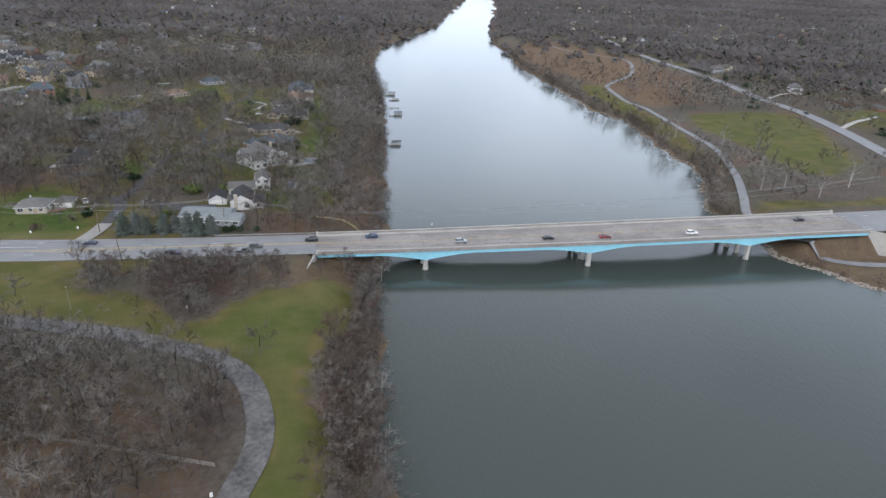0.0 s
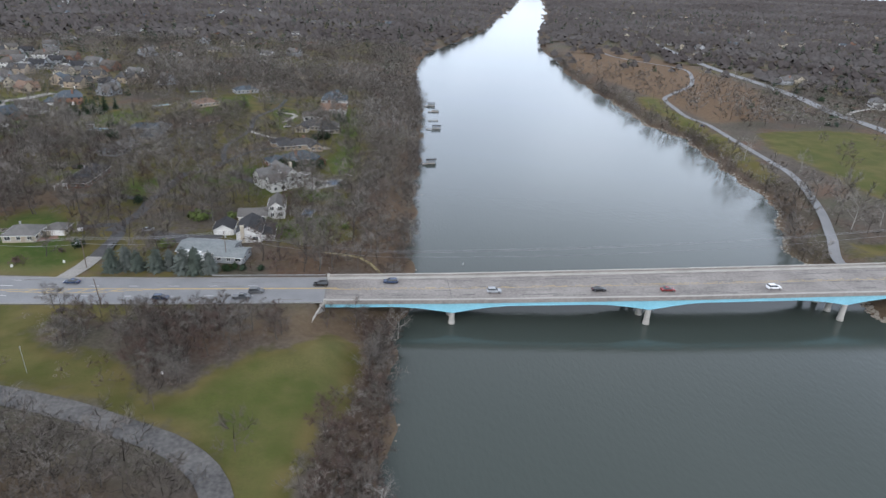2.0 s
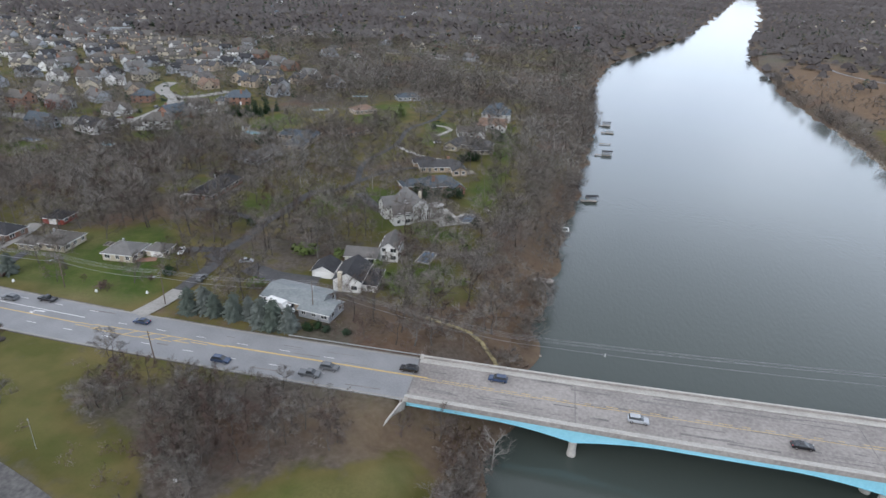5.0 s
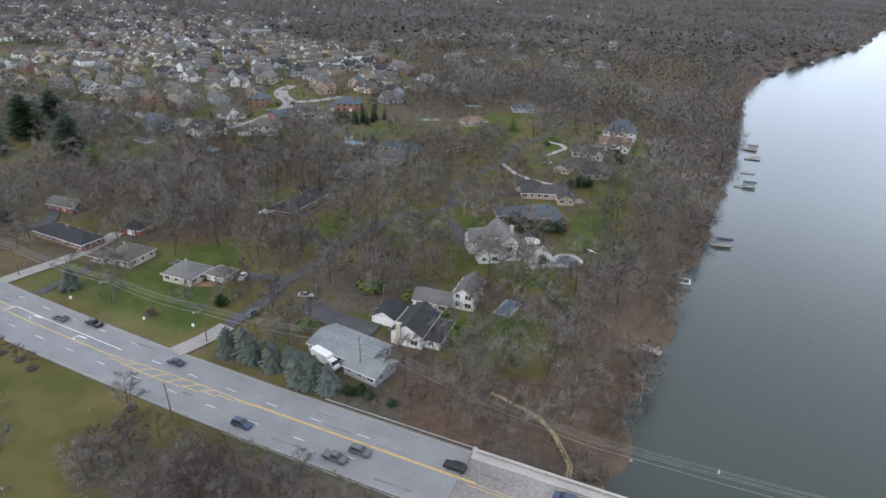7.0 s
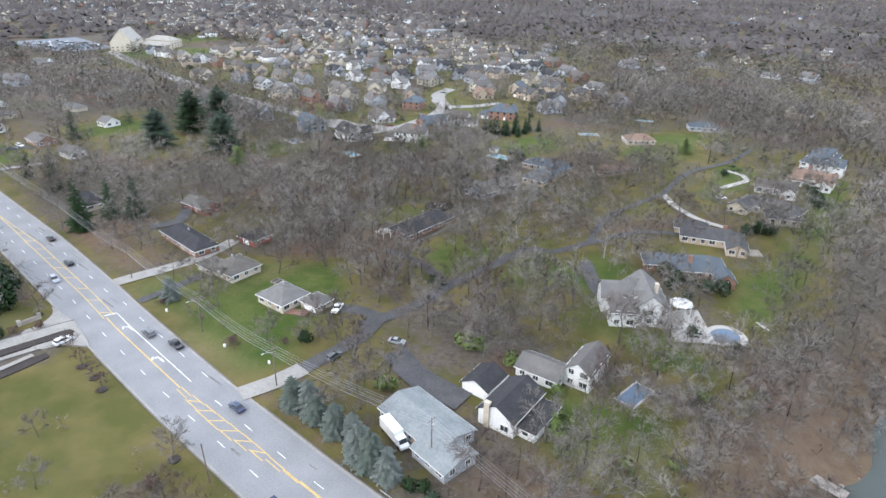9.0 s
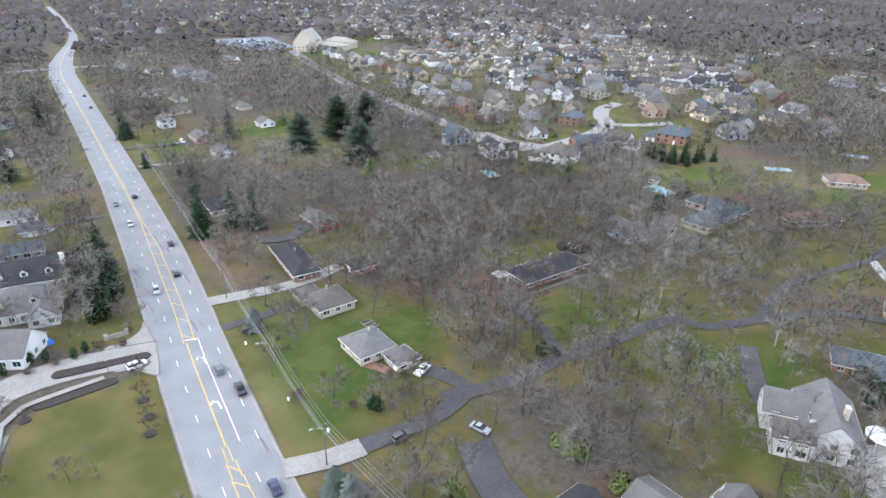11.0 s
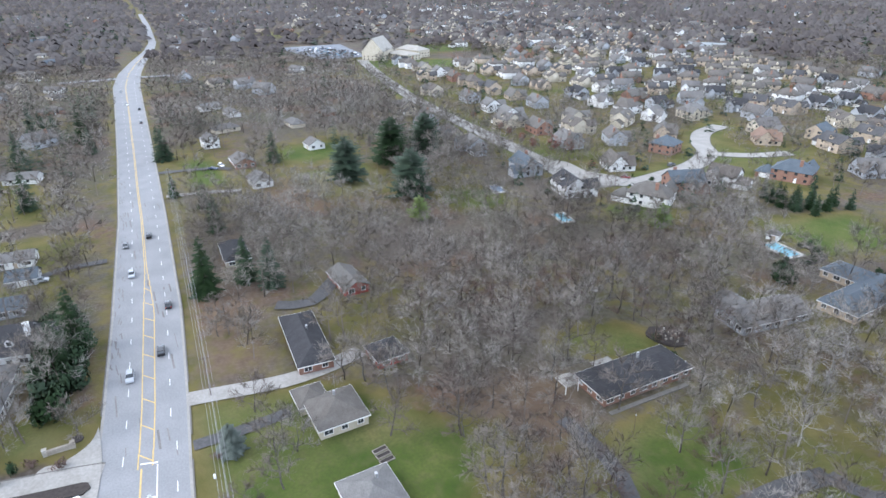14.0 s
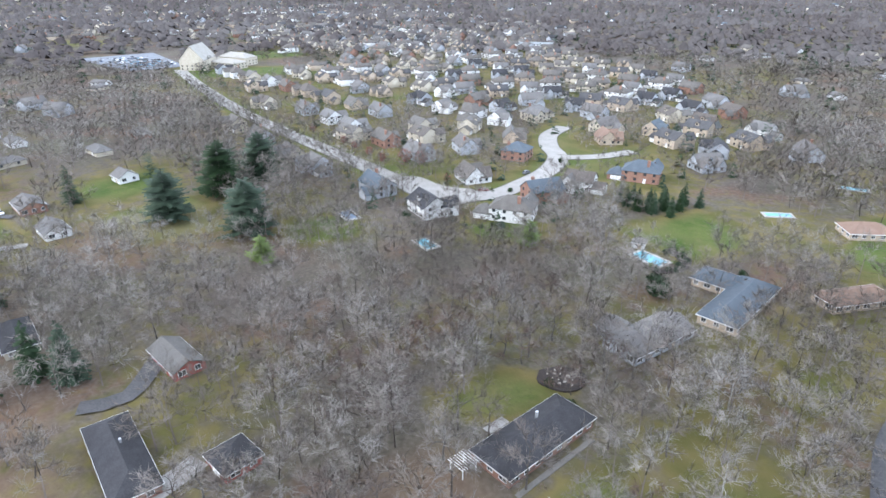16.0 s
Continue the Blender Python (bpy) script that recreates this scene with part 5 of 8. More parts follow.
for x0, x1, y0, y1, step in ((-1500, -560, 640, 1500, 44), (-1500, -1000, 380, 640, 60)):
    for ix in range(int((x1 - x0) / step)):
        for iy in range(int((y1 - y0) / step)):
            x, y = x0 + ix * step + rng.uniform(-14, 14), y0 + iy * step + rng.uniform(-14, 14)
            if rng.random() < 0.75 and -0.25 * (x + 560) + 640 > y - 430 and all(math.hypot(x - f[0], y - f[1]) > 24 for f in FOOTPRINTS):
                place_copy(rng.choice(MODELS), x, y, rng.uniform(0, 360))
# small pale houses out towards the horizon
for x0, x1, y0, y1, n in ((-2600, -1000, 420, 2400, 190), (-900, 100, 1150, 2600, 60), (560, 1600, 500, 2200, 80), (-1700, -700, -60, 230, 40)):
    for i in range(n):
        x, y = rng.uniform(x0, x1), rng.uniform(y0, y1)
        if float(road_offset(x, y)) > 14 and float(bank_distance(x, y)) > 40:
            t, w, d, h = rng.uniform(0, 360), rng.uniform(11, 18), rng.uniform(8, 11), rng.uniform(3, 6)
            z, c, s = float(ground_z(x, y)), math.cos(radians(t)), math.sin(radians(t))
            for fn, m in ((wall_block, rng.choice((WALL_WHITE, WALL_CREAM, WALL_TAN, WALL_GREY, WALL_BRICK))), (roof_block, rng.choice((ROOF_GREY, ROOF_BROWN, ROOF_BLUE)))):
                g = Geo()
                fn(g, 0, 0, w, d, h, 3.0, G_, 0)
                DISTANT.setdefault(m.name, Geo()).add([(x + px * c - py * s, y + px * s + py * c, z + pz) for px, py, pz in g.v], g.f)
make_distant_houses()

# church with its car park
church = house(-700, 498, 20, [(0, 0, 36, 24, 10, 13, G_, 118), (24, 16, 34, 18, 6, 3, H_, 0), (-14, 26, 24, 16, 6, 0.4, "flat", 0), (14, 40, 36, 18, 8, 4, H_, 0)], WALL_CREAM, surface("pale_church_roofing", (0.27, 0.255, 0.22), (0.34, 0.325, 0.29), 0.2, 0.8), "large cream church with tall steep pale roof", 1, name="church", category="church")
house(-590, 872, 30, [(0, 0, 60, 26, 5, 0.5, "flat", 0)], WALL_WHITE, ROOF_TEAL, "long low white flat-roofed building", 1, name="school", category="building")
lot = Geo().add([(-850, 420, 0.35), (-720, 440, 0.35), (-716, 492, 0.35), (-850, 505, 0.35)], [(0, 1, 2, 3)])
tagged(new("parking_lot", lot.mesh("parking_lot", surface("pale_blue_grey_asphalt", (0.13, 0.145, 0.165), (0.18, 0.195, 0.215), 0.1))), "wide pale asphalt car park beside the church", "parking lot", kind="structure")
FOOTPRINTS.append((-785, 465, 70, 68, 45, 5))

# ---------------------------------------------------------------- trees
def sliver(out, p, q, w, rng):
    """A thin twig: one triangle."""
    d = q - p
    side = Vector((rng.uniform(-1, 1), rng.uniform(-1, 1), rng.uniform(-1, 1))).cross(d)
    if side.length < 1e-6:
        return
    side = side.normalized() * (w / 2)
    out.add([p - side, p + side, q], [(0, 1, 2)])


def bent(d, angle, rng):
    """A direction turned away from d by about the angle, round it at random."""
    a = d.orthogonal().normalized()
    b = d.cross(a)
    t = rng.uniform(0, 2 * math.pi)
    return (d * math.cos(angle) + (a * math.cos(t) + b * math.sin(t)) * math.sin(angle)).normalized()


def bare_tree(seed, height=15.0, limbs=6, branches=5, twigs=6, sprays=3, width=0.08, sides=5, upright=0.5, clear=0.3, thin=False):
    """Wood and twigs of a leafless tree standing at the origin, as two Geos: a round crown on crooked limbs."""
    rng = random.Random(seed)
    wood, fine = Geo(), Geo()
    r0 = height * 0.016
    p = Vector((0, 0, -0.4))
    lean = Vector((rng.uniform(-0.09, 0.09), rng.uniform(-0.09, 0.09), 1)).normalized()
    joints = [p]
    n = 2 if thin else 4
    top = height * 0.72
    for i in range(n):
        q = p + lean * (top / n) + Vector((rng.uniform(-0.5, 0.5), rng.uniform(-0.5, 0.5), 0)) * (height / 15)
        wood.tube(p, q, r0 * (1 - i / n * 0.85), r0 * (1 - (i + 1) / n * 0.85), sides)
        p = q
        joints.append(p)
    golden = rng.uniform(0, 6.28)
    for li in range(limbs):
        k = clear + (1 - clear) * (li + rng.uniform(0, 0.8)) / limbs
        f = min(k * n, n - 0.01)
        base = joints[int(f)].lerp(joints[int(f) + 1], f % 1)
        golden += 2.4 + rng.uniform(-0.5, 0.5)
        rise = upright * 0.75 + 0.75 * k * k + rng.uniform(-0.2, 0.2)
        d = Vector((math.cos(golden), math.sin(golden), rise)).normalized()
        length = height * (0.50 - 0.24 * k) * rng.uniform(0.75, 1.2)
        rl = r0 * (0.5 - 0.28 * k)
        knee = base + bent(d, 0.25, rng) * length * 0.36
        bow = knee + bent(d, 0.4, rng) * length * 0.34
        tip = bow + bent(d, 0.45, rng) * length * 0.34 + Vector((0, 0, length * 0.07))
        line = (base, knee, bow, tip)
        for j in range(3):
            ra, rb = rl * (1 - 0.27 * j), rl * (1 - 0.27 * (j + 1))
            if thin:
                sliver(wood, line[j], line[j + 1], ra * 1.9, rng)
                if j < 2:
                    sliver(wood, line[j + 1], line[j], ra * 1.3, rng)
            else:
                wood.tube(line[j], line[j + 1], ra, rb, 4 if j == 0 else 3)
        for bi in range(branches):
            t = 0.3 + 0.7 * (bi + rng.random()) / branches
            j = min(2, int(t * 3))
            bp = line[j].lerp(line[j + 1], t * 3 - j)
            bd = bent(d, rng.uniform(0.45, 1.15), rng)
            bd.z = bd.z * 0.7 + 0.22
            bd.normalize()
            bl = length * rng.uniform(0.25, 0.48) * (1.15 - 0.4 * t)
            be = bp + bd * bl
            if thin:
                sliver(wood, bp, be, max(rl * 0.6, width), rng)
            else:
                wood.tube(bp, be, max(rl * 0.3, 0.035), 0.02, 3)
            for ti in range(twigs):
                tp = bp.lerp(be, 0.15 + 0.85 * (ti + rng.random()) / twigs)
                td = bent(bd, rng.uniform(0.3, 1.1), rng)
                td.z = td.z * 0.8 + 0.22
                td.normalize()
                tl = height * rng.uniform(0.07, 0.13)
                te = tp + td * tl
                sliver(fine, tp, te, width, rng)
                for si in range(sprays):
                    sp = tp.lerp(te, rng.uniform(0.2, 1.0))
                    sliver(fine, sp, sp + bent(td, rng.uniform(0.3, 0.9), rng) * tl * rng.uniform(0.5, 0.95), width * 0.85, rng)
    return wood, fine


def conifer(seed, height=14.0, spread=3.2, whorls=13, per=9, droop=0.25, clear=0.06, power=0.8):
    """A needled tree: trunk, and tiers of feathery boughs made of many small flat sprays."""
    rng = random.Random(seed)
    wood, fine = Geo(), Geo()
    wood.tube((0, 0, -0.4), (0, 0, height * 0.97), height * 0.016, 0.03, 6)
    for wi in range(whorls):
        k = clear + (1 - clear) * wi / (whorls - 1)
        z = height * k
        reach = spread * max(0.0, 1 - k) ** power * rng.uniform(0.8, 1.15) + 0.25
        for b in range(max(4, int(per * (1 - 0.5 * k)))):
            a = rng.uniform(0, 6.28)
            l = reach * rng.uniform(0.65, 1.1)
            d = Vector((math.cos(a), math.sin(a), -droop + rng.uniform(-0.15, 0.25)))
            p = Vector((0, 0, z + rng.uniform(-0.4, 0.4)))
            e = p + d * l
            nrm = Vector((-d.y, d.x, 0)).normalized()
            for s in range(5):
                t = 0.25 + 0.75 * s / 4
                c = p.lerp(e, t)
                w = l * 0.3 * (1.25 - t) + 0.22
                for sg in (-1, 1):
                    o = c + nrm * sg * w + d * w * 0.7 + Vector((0, 0, rng.uniform(-0.3, 0.1)))
                    fine.add([c - d * 0.16 * l, c + d * 0.12 * l + Vector((0, 0, 0.08)), o], [(0, 1, 2)])
    return wood, fine


def leafy(seed, r=1.4, h=1.6, n=260, size=0.22):
    """A dense evergreen shrub: small leaf clumps over a lumpy form, on short stems."""
    rng = random.Random(seed)
    wood, fine = Geo(), Geo()
    for i in range(5):
        a = i * 1.26
        wood.tube((0, 0, -0.2), (math.cos(a) * r * 0.4, math.sin(a) * r * 0.4, h * 0.7), 0.05, 0.02, 3)
    lumps = [(rng.uniform(-0.5, 0.5) * r, rng.uniform(-0.5, 0.5) * r, h * rng.uniform(0.35, 0.7), rng.uniform(0.45, 0.7)) for _ in range(6)]
    for i in range(n):
        x, y, z, k = rng.choice(lumps)
        v = Vector((rng.gauss(0, 1), rng.gauss(0, 1), rng.gauss(0, 1))).normalized()
        c = Vector((x, y, z)) + Vector((v.x * r * k, v.y * r * k, v.z * h * k * 0.75)) * rng.uniform(0.75, 1.08)
        c.z = max(0.05, c.z)
        u = bent(v, 1.2, rng) * size
        w = v.cross(u).normalized() * size
        fine.add([c - u - w * 0.5, c + u - w * 0.4, c + w], [(0, 1, 2)])
    return wood, fine


def arrays(*geos, up=0.8):
    """Vertices, triangles and rounded shading normals of a plant, as arrays; triangles face along the normals."""
    vs, ts, k = [], [], 0
    for g in geos:
        vs += g.v
        for f in g.f:
            for i in range(1, len(f) - 1):
                ts.append((f[0] + k, f[i] + k, f[i + 1] + k))
        k += len(g.v)
    v, t = np.array(vs, np.float32), np.array(ts, np.int32)
    low, high = v[:, 2].min(), v[:, 2].max()
    reach = max(0.5, float(np.percentile(np.hypot(v[:, 0], v[:, 1]), 90)))
    out = np.stack([v[:, 0] / reach, v[:, 1] / reach, up + 0.9 * (v[:, 2] - low) / (high - low)], 1)
    nrm = out / np.maximum(np.linalg.norm(out, axis=1, keepdims=True), 1e-6)
    face = np.cross(v[t[:, 1]] - v[t[:, 0]], v[t[:, 2]] - v[t[:, 0]])
    back = (face * nrm[t].mean(1)).sum(1) < 0
    t[back] = t[back][:, ::-1]
    return v, t, nrm, len(geos[0].v) if len(geos) > 1 else 0


def plant_mesh(name, geo, material):
    v, t, nrm, _ = arrays(geo)
    return triangle_mesh(name, v, t, material, None, nrm)


class Stuff:
    """Many alike plants gathered into one mesh."""

    def __init__(self):
        self.v, self.t, self.c, self.n, self.k = [], [], [], [], 0

    def put(self, template, x, y, z, scale, turn, tall, tint):
        v, t, m, trunk = template
        c, s = math.cos(turn), math.sin(turn)
        w = np.empty_like(v)
        w[:, 0] = (v[:, 0] * c - v[:, 1] * s) * scale + x
        w[:, 1] = (v[:, 0] * s + v[:, 1] * c) * scale + y
        w[:, 2] = v[:, 2] * tall + z
        self.v.append(w)
        self.n.append(np.stack([m[:, 0] * c - m[:, 1] * s, m[:, 0] * s + m[:, 1] * c, m[:, 2]], 1))
        self.t.append(t + self.k)
        shade = np.full(len(v), tint, np.float32)
        shade[:trunk] = tint * 0.2
        self.c.append(shade)
        self.k += len(v)

    def make(self, name, material, label, category):
        if self.v:
            me = triangle_mesh(name, np.concatenate(self.v), np.concatenate(self.t), material, np.concatenate(self.c), np.concatenate(self.n))
            tagged(new(name, me), label, category, kind="stuff")


def clear_of_built(x, y, slack=0.0):
    for fx, fy, r, hw, hd, turn in FOOTPRINTS:
        if abs(x - fx) < r + 3 and abs(y - fy) < r + 3:
            c, s = math.cos(radians(-turn)), math.sin(radians(-turn))
            dx, dy = x - fx, y - fy
            if abs(dx * c - dy * s) < hw + 1.6 + slack and abs(dx * s + dy * c) < hd + 1.6 + slack:
                return False
    return True


CLEARINGS = [  # open ground with few trees: centre, reach, share of trees kept
    (-103, 320, 13, 0.75), (-72, 325, 12, 0.75), (18, 292, 9, 0), (-243, 388, 20, 0.1), (-214, 412, 20, 0.1), (-277, 390, 14, 0.1), (-226, 440, 16, 0.1), (-207, 492, 18, 0.1),
    (-255, 440, 16, 0.1), (-300, 335, 22, 0.1), (-272, 480, 14, 0.1), (-34, 252, 9, 0), (-46, 234, 9, 0), (-33, 270, 8, 0.75), (-22, 355, 16, 0.42), (-20, 388, 16, 0.42),
    (-18, 438, 16, 0.42), (-16, 463, 14, 0.42), (-12, 492, 14, 0.08), (-12, 528, 16, 0.05), (-45, 529, 20, 0.42), (-60, 455, 18, 0.42), (-100, 500, 26, 0.42), (-88, 540, 26, 0.42),
    (-58, 425, 14, 0.42), (-40, 372, 12, 0.42), (-70, 345, 12, 0.75), (-120, 248, 30, 0.05), (-150, 250, 26, 0.05), (-90, 190, 40, 0.05), (-130, 195, 24, 0), (-180, 250, 14, 0.3),
    (-54, 240, 12, 0), (-80, 236, 14, 0), (-160, 455, 26, 0.04), (-158, 431, 12, 0), (-110, 315, 18, 0.75), (-142, 335, 12, 0.1), (-40, 318, 20, 0.75), (-12, 328, 11, 0),
    (-20, 288, 8, 0.75), (-8, 420, 10, 0.15), (-8, 370, 11, 0.15), (-8, 470, 9, 0.2), (-52, 470, 24, 0.42), (-100, 520, 36, 0.42), (-60, 390, 14, 0.42), (-310, 320, 30, 0.12),
    (-360, 320, 30, 0.15), (-350, 265, 30, 0.15), (-265, 365, 18, 0.3), (-215, 412, 14, 0.1), (-270, 165, 40, 0.4), (-345, 155, 45, 0.5), (-210, 140, 50, 0.5), (-640, 540, 60, 0.05),
    (-740, 600, 40, 0.1), (220, 182, 26, 0.1), (450, 430, 44, 0.15), (350, 720, 60, 0.35), (320, 860, 70, 0.4), (-190, 168, 16, 0.05), (-240, 440, 18, 0.1), (-48, 250, 12, 0),
    (-40, 262, 9, 0), (-30, 285, 11, 0.75), (-1030, 470, 50, 0.1), (-70, 100, 14, 0.3),
]
_ways_smooth = [(smooth_line(l, 8.0), w) for _, l, w, _, _ in WAYS]


def wood_density(x, y):
    """Share of full woodland density at arrays of points."""
    d = np.ones(x.shape)
    d[bank_distance(x, y) < 1.2] = 0
    off = road_offset(x, y)
    d[off < 3.5] = 0
    d[(off < 7) & (x < -58) & (x > -420)] *= 0.15
    d[inside(x, y, SUBURB)] *= 0.85
    d *= np.where((y > 240) & (x < 0), np.clip(0.45 + 1.2 * drift(x, y, 34), 0.5, 1.1), 1.0)
    for line, w in _ways_smooth:
        xs, ys = [p[0] for p in line], [p[1] for p in line]
        box = (x > min(xs) - 12) & (x < max(xs) + 12) & (y > min(ys) - 12) & (y < max(ys) + 12)
        if box.any():
            near = line_distance(x[box], y[box], line) < w / 2 + (4.2 if w > 4.4 else 1.6)
            sub = d[box]
            sub[near] = 0
            d[box] = sub
    for cx, cy, r, keep in CLEARINGS:
        q = np.hypot(x - cx, y - cy) / r
        d *= np.where(q < 1, keep + (1 - keep) * np.clip((q - 0.75) / 0.25, 0, 1), 1)
    for poly in LAWNS[:4]:
        d[inside(x, y, poly)] *= 0.06
    d[(x > -105) & (x < 6) & (y > 345) & (y < 560)] *= 0.85
    d[(x < -230) & (x > -420) & (y > 285) & (y < 345)] *= 0.62
    d[inside(x, y, EAST_GRASS)] *= 0.15
    d[(x > 225) & (x < 420) & (y >= 460) & (y < 1100)] *= 0.4
    d[(x > 232) & (x < 390) & (y < 458) & (y > 282)] *= 0.05
    d[(x > 186) & (x < 345) & (y < 284) & (y > 205)] *= 0.1
    d[(x > 284 + (y - 460) * 0.5) & (x < 388) & (y >= 462) & (y < 560)] = 1.0
    d[(x > -92) & (x < -9) & (y > 158) & (y < 208)] = 0
    d[(x < -230) & (y < 215) & (x > -480)] *= 0.55
    d[(x < -290) & (x > -420) & (y > 240) & (y < 345)] *= 0.45
    return d


NEAR_A, NEAR_B = (5, 110), (-150, 340)  # the stretch that is passed nearest


def in_view(x, y):
    """The sector north and west of the bridge that the flight looks into."""
    a = np.degrees(np.arctan2(-x, y - 40))
    return (a > -52) & (a < 108)


def scatter(step, x0, x1, y0, y1, seed, keep):
    g = np.random.RandomState(seed)
    xs, ys = np.meshgrid(np.arange(x0, x1, step), np.arange(y0, y1, step))
    x = (xs + g.uniform(-0.48, 0.48, xs.shape) * step).ravel()
    y = (ys + g.uniform(-0.48, 0.48, xs.shape) * step).ravel()
    d = wood_density(x, y)
    ok = (g.uniform(0, 1, x.shape) < d) & keep(x, y) & in_view(x, y)
    return x[ok], y[ok], g.uniform(0, 1, (ok.sum(), 5))


def plan_reach(x, y):
    return line_distance(x, y, [NEAR_A, (-30, 250), NEAR_B])


TREE_LABELS = ["tall bare grey-brown deciduous tree in woodland", "bare spreading deciduous tree with fine twigs", "slender bare tree with upswept branches", "bare reddish-brown tree with dense twigs", "old bare tree with crooked limbs"]
models = []
for k, kw in enumerate((dict(height=16, limbs=9, branches=5, twigs=8, sprays=3, width=0.08), dict(height=14, limbs=8, branches=5, twigs=8, sprays=4, upright=0.3, clear=0.27, width=0.075), dict(height=17, limbs=8, branches=5, twigs=8, sprays=3, upright=0.8, width=0.078), dict(height=11, limbs=8, branches=5, twigs=8, sprays=4, upright=0.5, clear=0.2, width=0.07), dict(height=15, limbs=7, branches=6, twigs=7, sprays=3, upright=0.2, clear=0.3, width=0.08))):
    w, f = bare_tree(100 + k, **kw)
    models.append((w.mesh("trunk", BARK), plant_mesh("crown", f, BRUSH if k == 3 else TWIG), arrays(w, f)))


def tree(name, wood_mesh, crown_mesh, x, y, scale, turn, label, category="tree", group=""):
    t = thing(name, label, category, pose(x, y, float(ground_z(x, y)), 0, 0, turn), group)
    t.scale = (scale, scale, scale)
    part("trunk", wood_mesh, None, t)
    part("crown", crown_mesh, None, t)
    return t


woods = Stuff()
nx, ny, nr = scatter(7.4, -330, 60, 60, 470, 5, lambda x, y: (plan_reach(x, y) < 170))
order = np.argsort(plan_reach(nx, ny) + nr[:, 4] * 60)
single = 0
near_models = []
for k in range(6):
    w, f = bare_tree(250 + k, height=14 + k % 3, limbs=8, branches=4, twigs=7, sprays=3, width=0.095, sides=3, thin=True, upright=(0.45, 0.25, 0.7)[k % 3], clear=0.25)
    near_models.append(arrays(w, f, up=0.45))
mid_models = []
for k in range(6):
    w, f = bare_tree(200 + k, height=14 + k % 3, limbs=7, branches=4, twigs=6, sprays=1, width=0.19, sides=3, thin=True, upright=(0.45, 0.25, 0.7)[k % 3], clear=0.25)
    mid_models.append(arrays(w, f, up=0.5))
far_models = []
for k in range(5):
    w, f = bare_tree(300 + k, height=14, limbs=6, branches=3, twigs=3, sprays=1, width=0.42, sides=3, thin=True, upright=(0.45, 0.25, 0.6)[k % 3], clear=0.2)
    far_models.append(arrays(w, f, up=0.7))
soft_models, hazy_models = [], []
for k in range(12):
    r = random.Random(400 + k)
    crown = Geo()
    fine = k < 6
    around, rows = (7, 3) if fine else (6, 2)
    pts = []
    for j in range(rows):
        e = (0.08 + 0.8 * j / rows) * math.pi / 2
        for i in range(around):
            a = 2 * math.pi * (i + 0.5 * (j % 2)) / around + r.uniform(-0.25, 0.25)
            reach = 4.6 * math.cos(e) * r.uniform(0.6, 1.3)
            pts.append((math.cos(a) * reach, math.sin(a) * reach, 2.4 + 8.0 * math.sin(e) * r.uniform(0.7, 1.15)))
    pts.append((r.uniform(-0.6, 0.6), r.uniform(-0.6, 0.6), 10.8 * r.uniform(0.9, 1.1)))
    faces = []
    for j in range(rows - 1):
        for i in range(around):
            q = (i + 1) % around
            faces += [(j * around + i, j * around + q, (j + 1) * around + i), (j * around + q, (j + 1) * around + q, (j + 1) * around + i)]
    faces += [((rows - 1) * around + i, (rows - 1) * around + (i + 1) % around, rows * around) for i in range(around)]
    crown.add(pts, faces)
    for i in range(9 if fine else 4):
        a, e = r.uniform(0, 6.28), r.uniform(0.1, 1.4)
        c = Vector((math.cos(a) * 4.3 * math.cos(e), math.sin(a) * 4.3 * math.cos(e), 3.2 + 7.4 * math.sin(e)))
        u = Vector((c.x * 0.2, c.y * 0.2, r.uniform(0.6, 1.6)))
        w = u.orthogonal().normalized() * r.uniform(0.2, 0.5)
        crown.add([c - w - u * 0.3, c + w - u * 0.3, c + u], [(0, 1, 2)])
    crown.add([(0.3, 0.2, -0.3), (-0.3, -0.2, -0.3), (0, 0, 8)], [(0, 1, 2)])
    (soft_models if fine else hazy_models).append(arrays(crown, up=1.1))
for i in order:
    x, y, r = nx[i], ny[i], nr[i]
    if not clear_of_built(x, y, -0.4):
        continue
    scale = 0.72 + 0.5 * r[0]
    if float(bank_distance(x, y)) < 14:
        scale *= 0.75
    if single < 165:
        k = min(4, int(r[1] * 5)) if y > 170 else (3, 1, 3, 4, 3)[int(r[1] * 5) % 5]
        tree("tree", models[k][0], models[k][1], x, y, scale, r[2] * 360, TREE_LABELS[k], group="bare woodland trees")
        single += 1
    else:
        woods.put(near_models[int(r[1] * 6) % 6], x, y, float(ground_z(x, y)), scale, r[2] * 6.28, scale * (0.85 + 0.3 * r[3]), 0.45 * r[3] + 0.55 * float(drift(x, y, 55, 3.0)))
px, py, pr = scatter(8.5, -170, -20, 70, 168, 15, lambda x, y: (line_distance(x, y, PARK_ROAD) > 6))
for x, y, r in zip(px, py, pr):
    if clear_of_built(x, y, 1.0):
        woods.put(near_models[int(r[1] * 6) % 6], x, y, float(ground_z(x, y)), 0.6 + 0.3 * r[0], r[2] * 6.28, 0.65 + 0.35 * r[3], 0.22 * r[4])
g = np.random.RandomState(91)
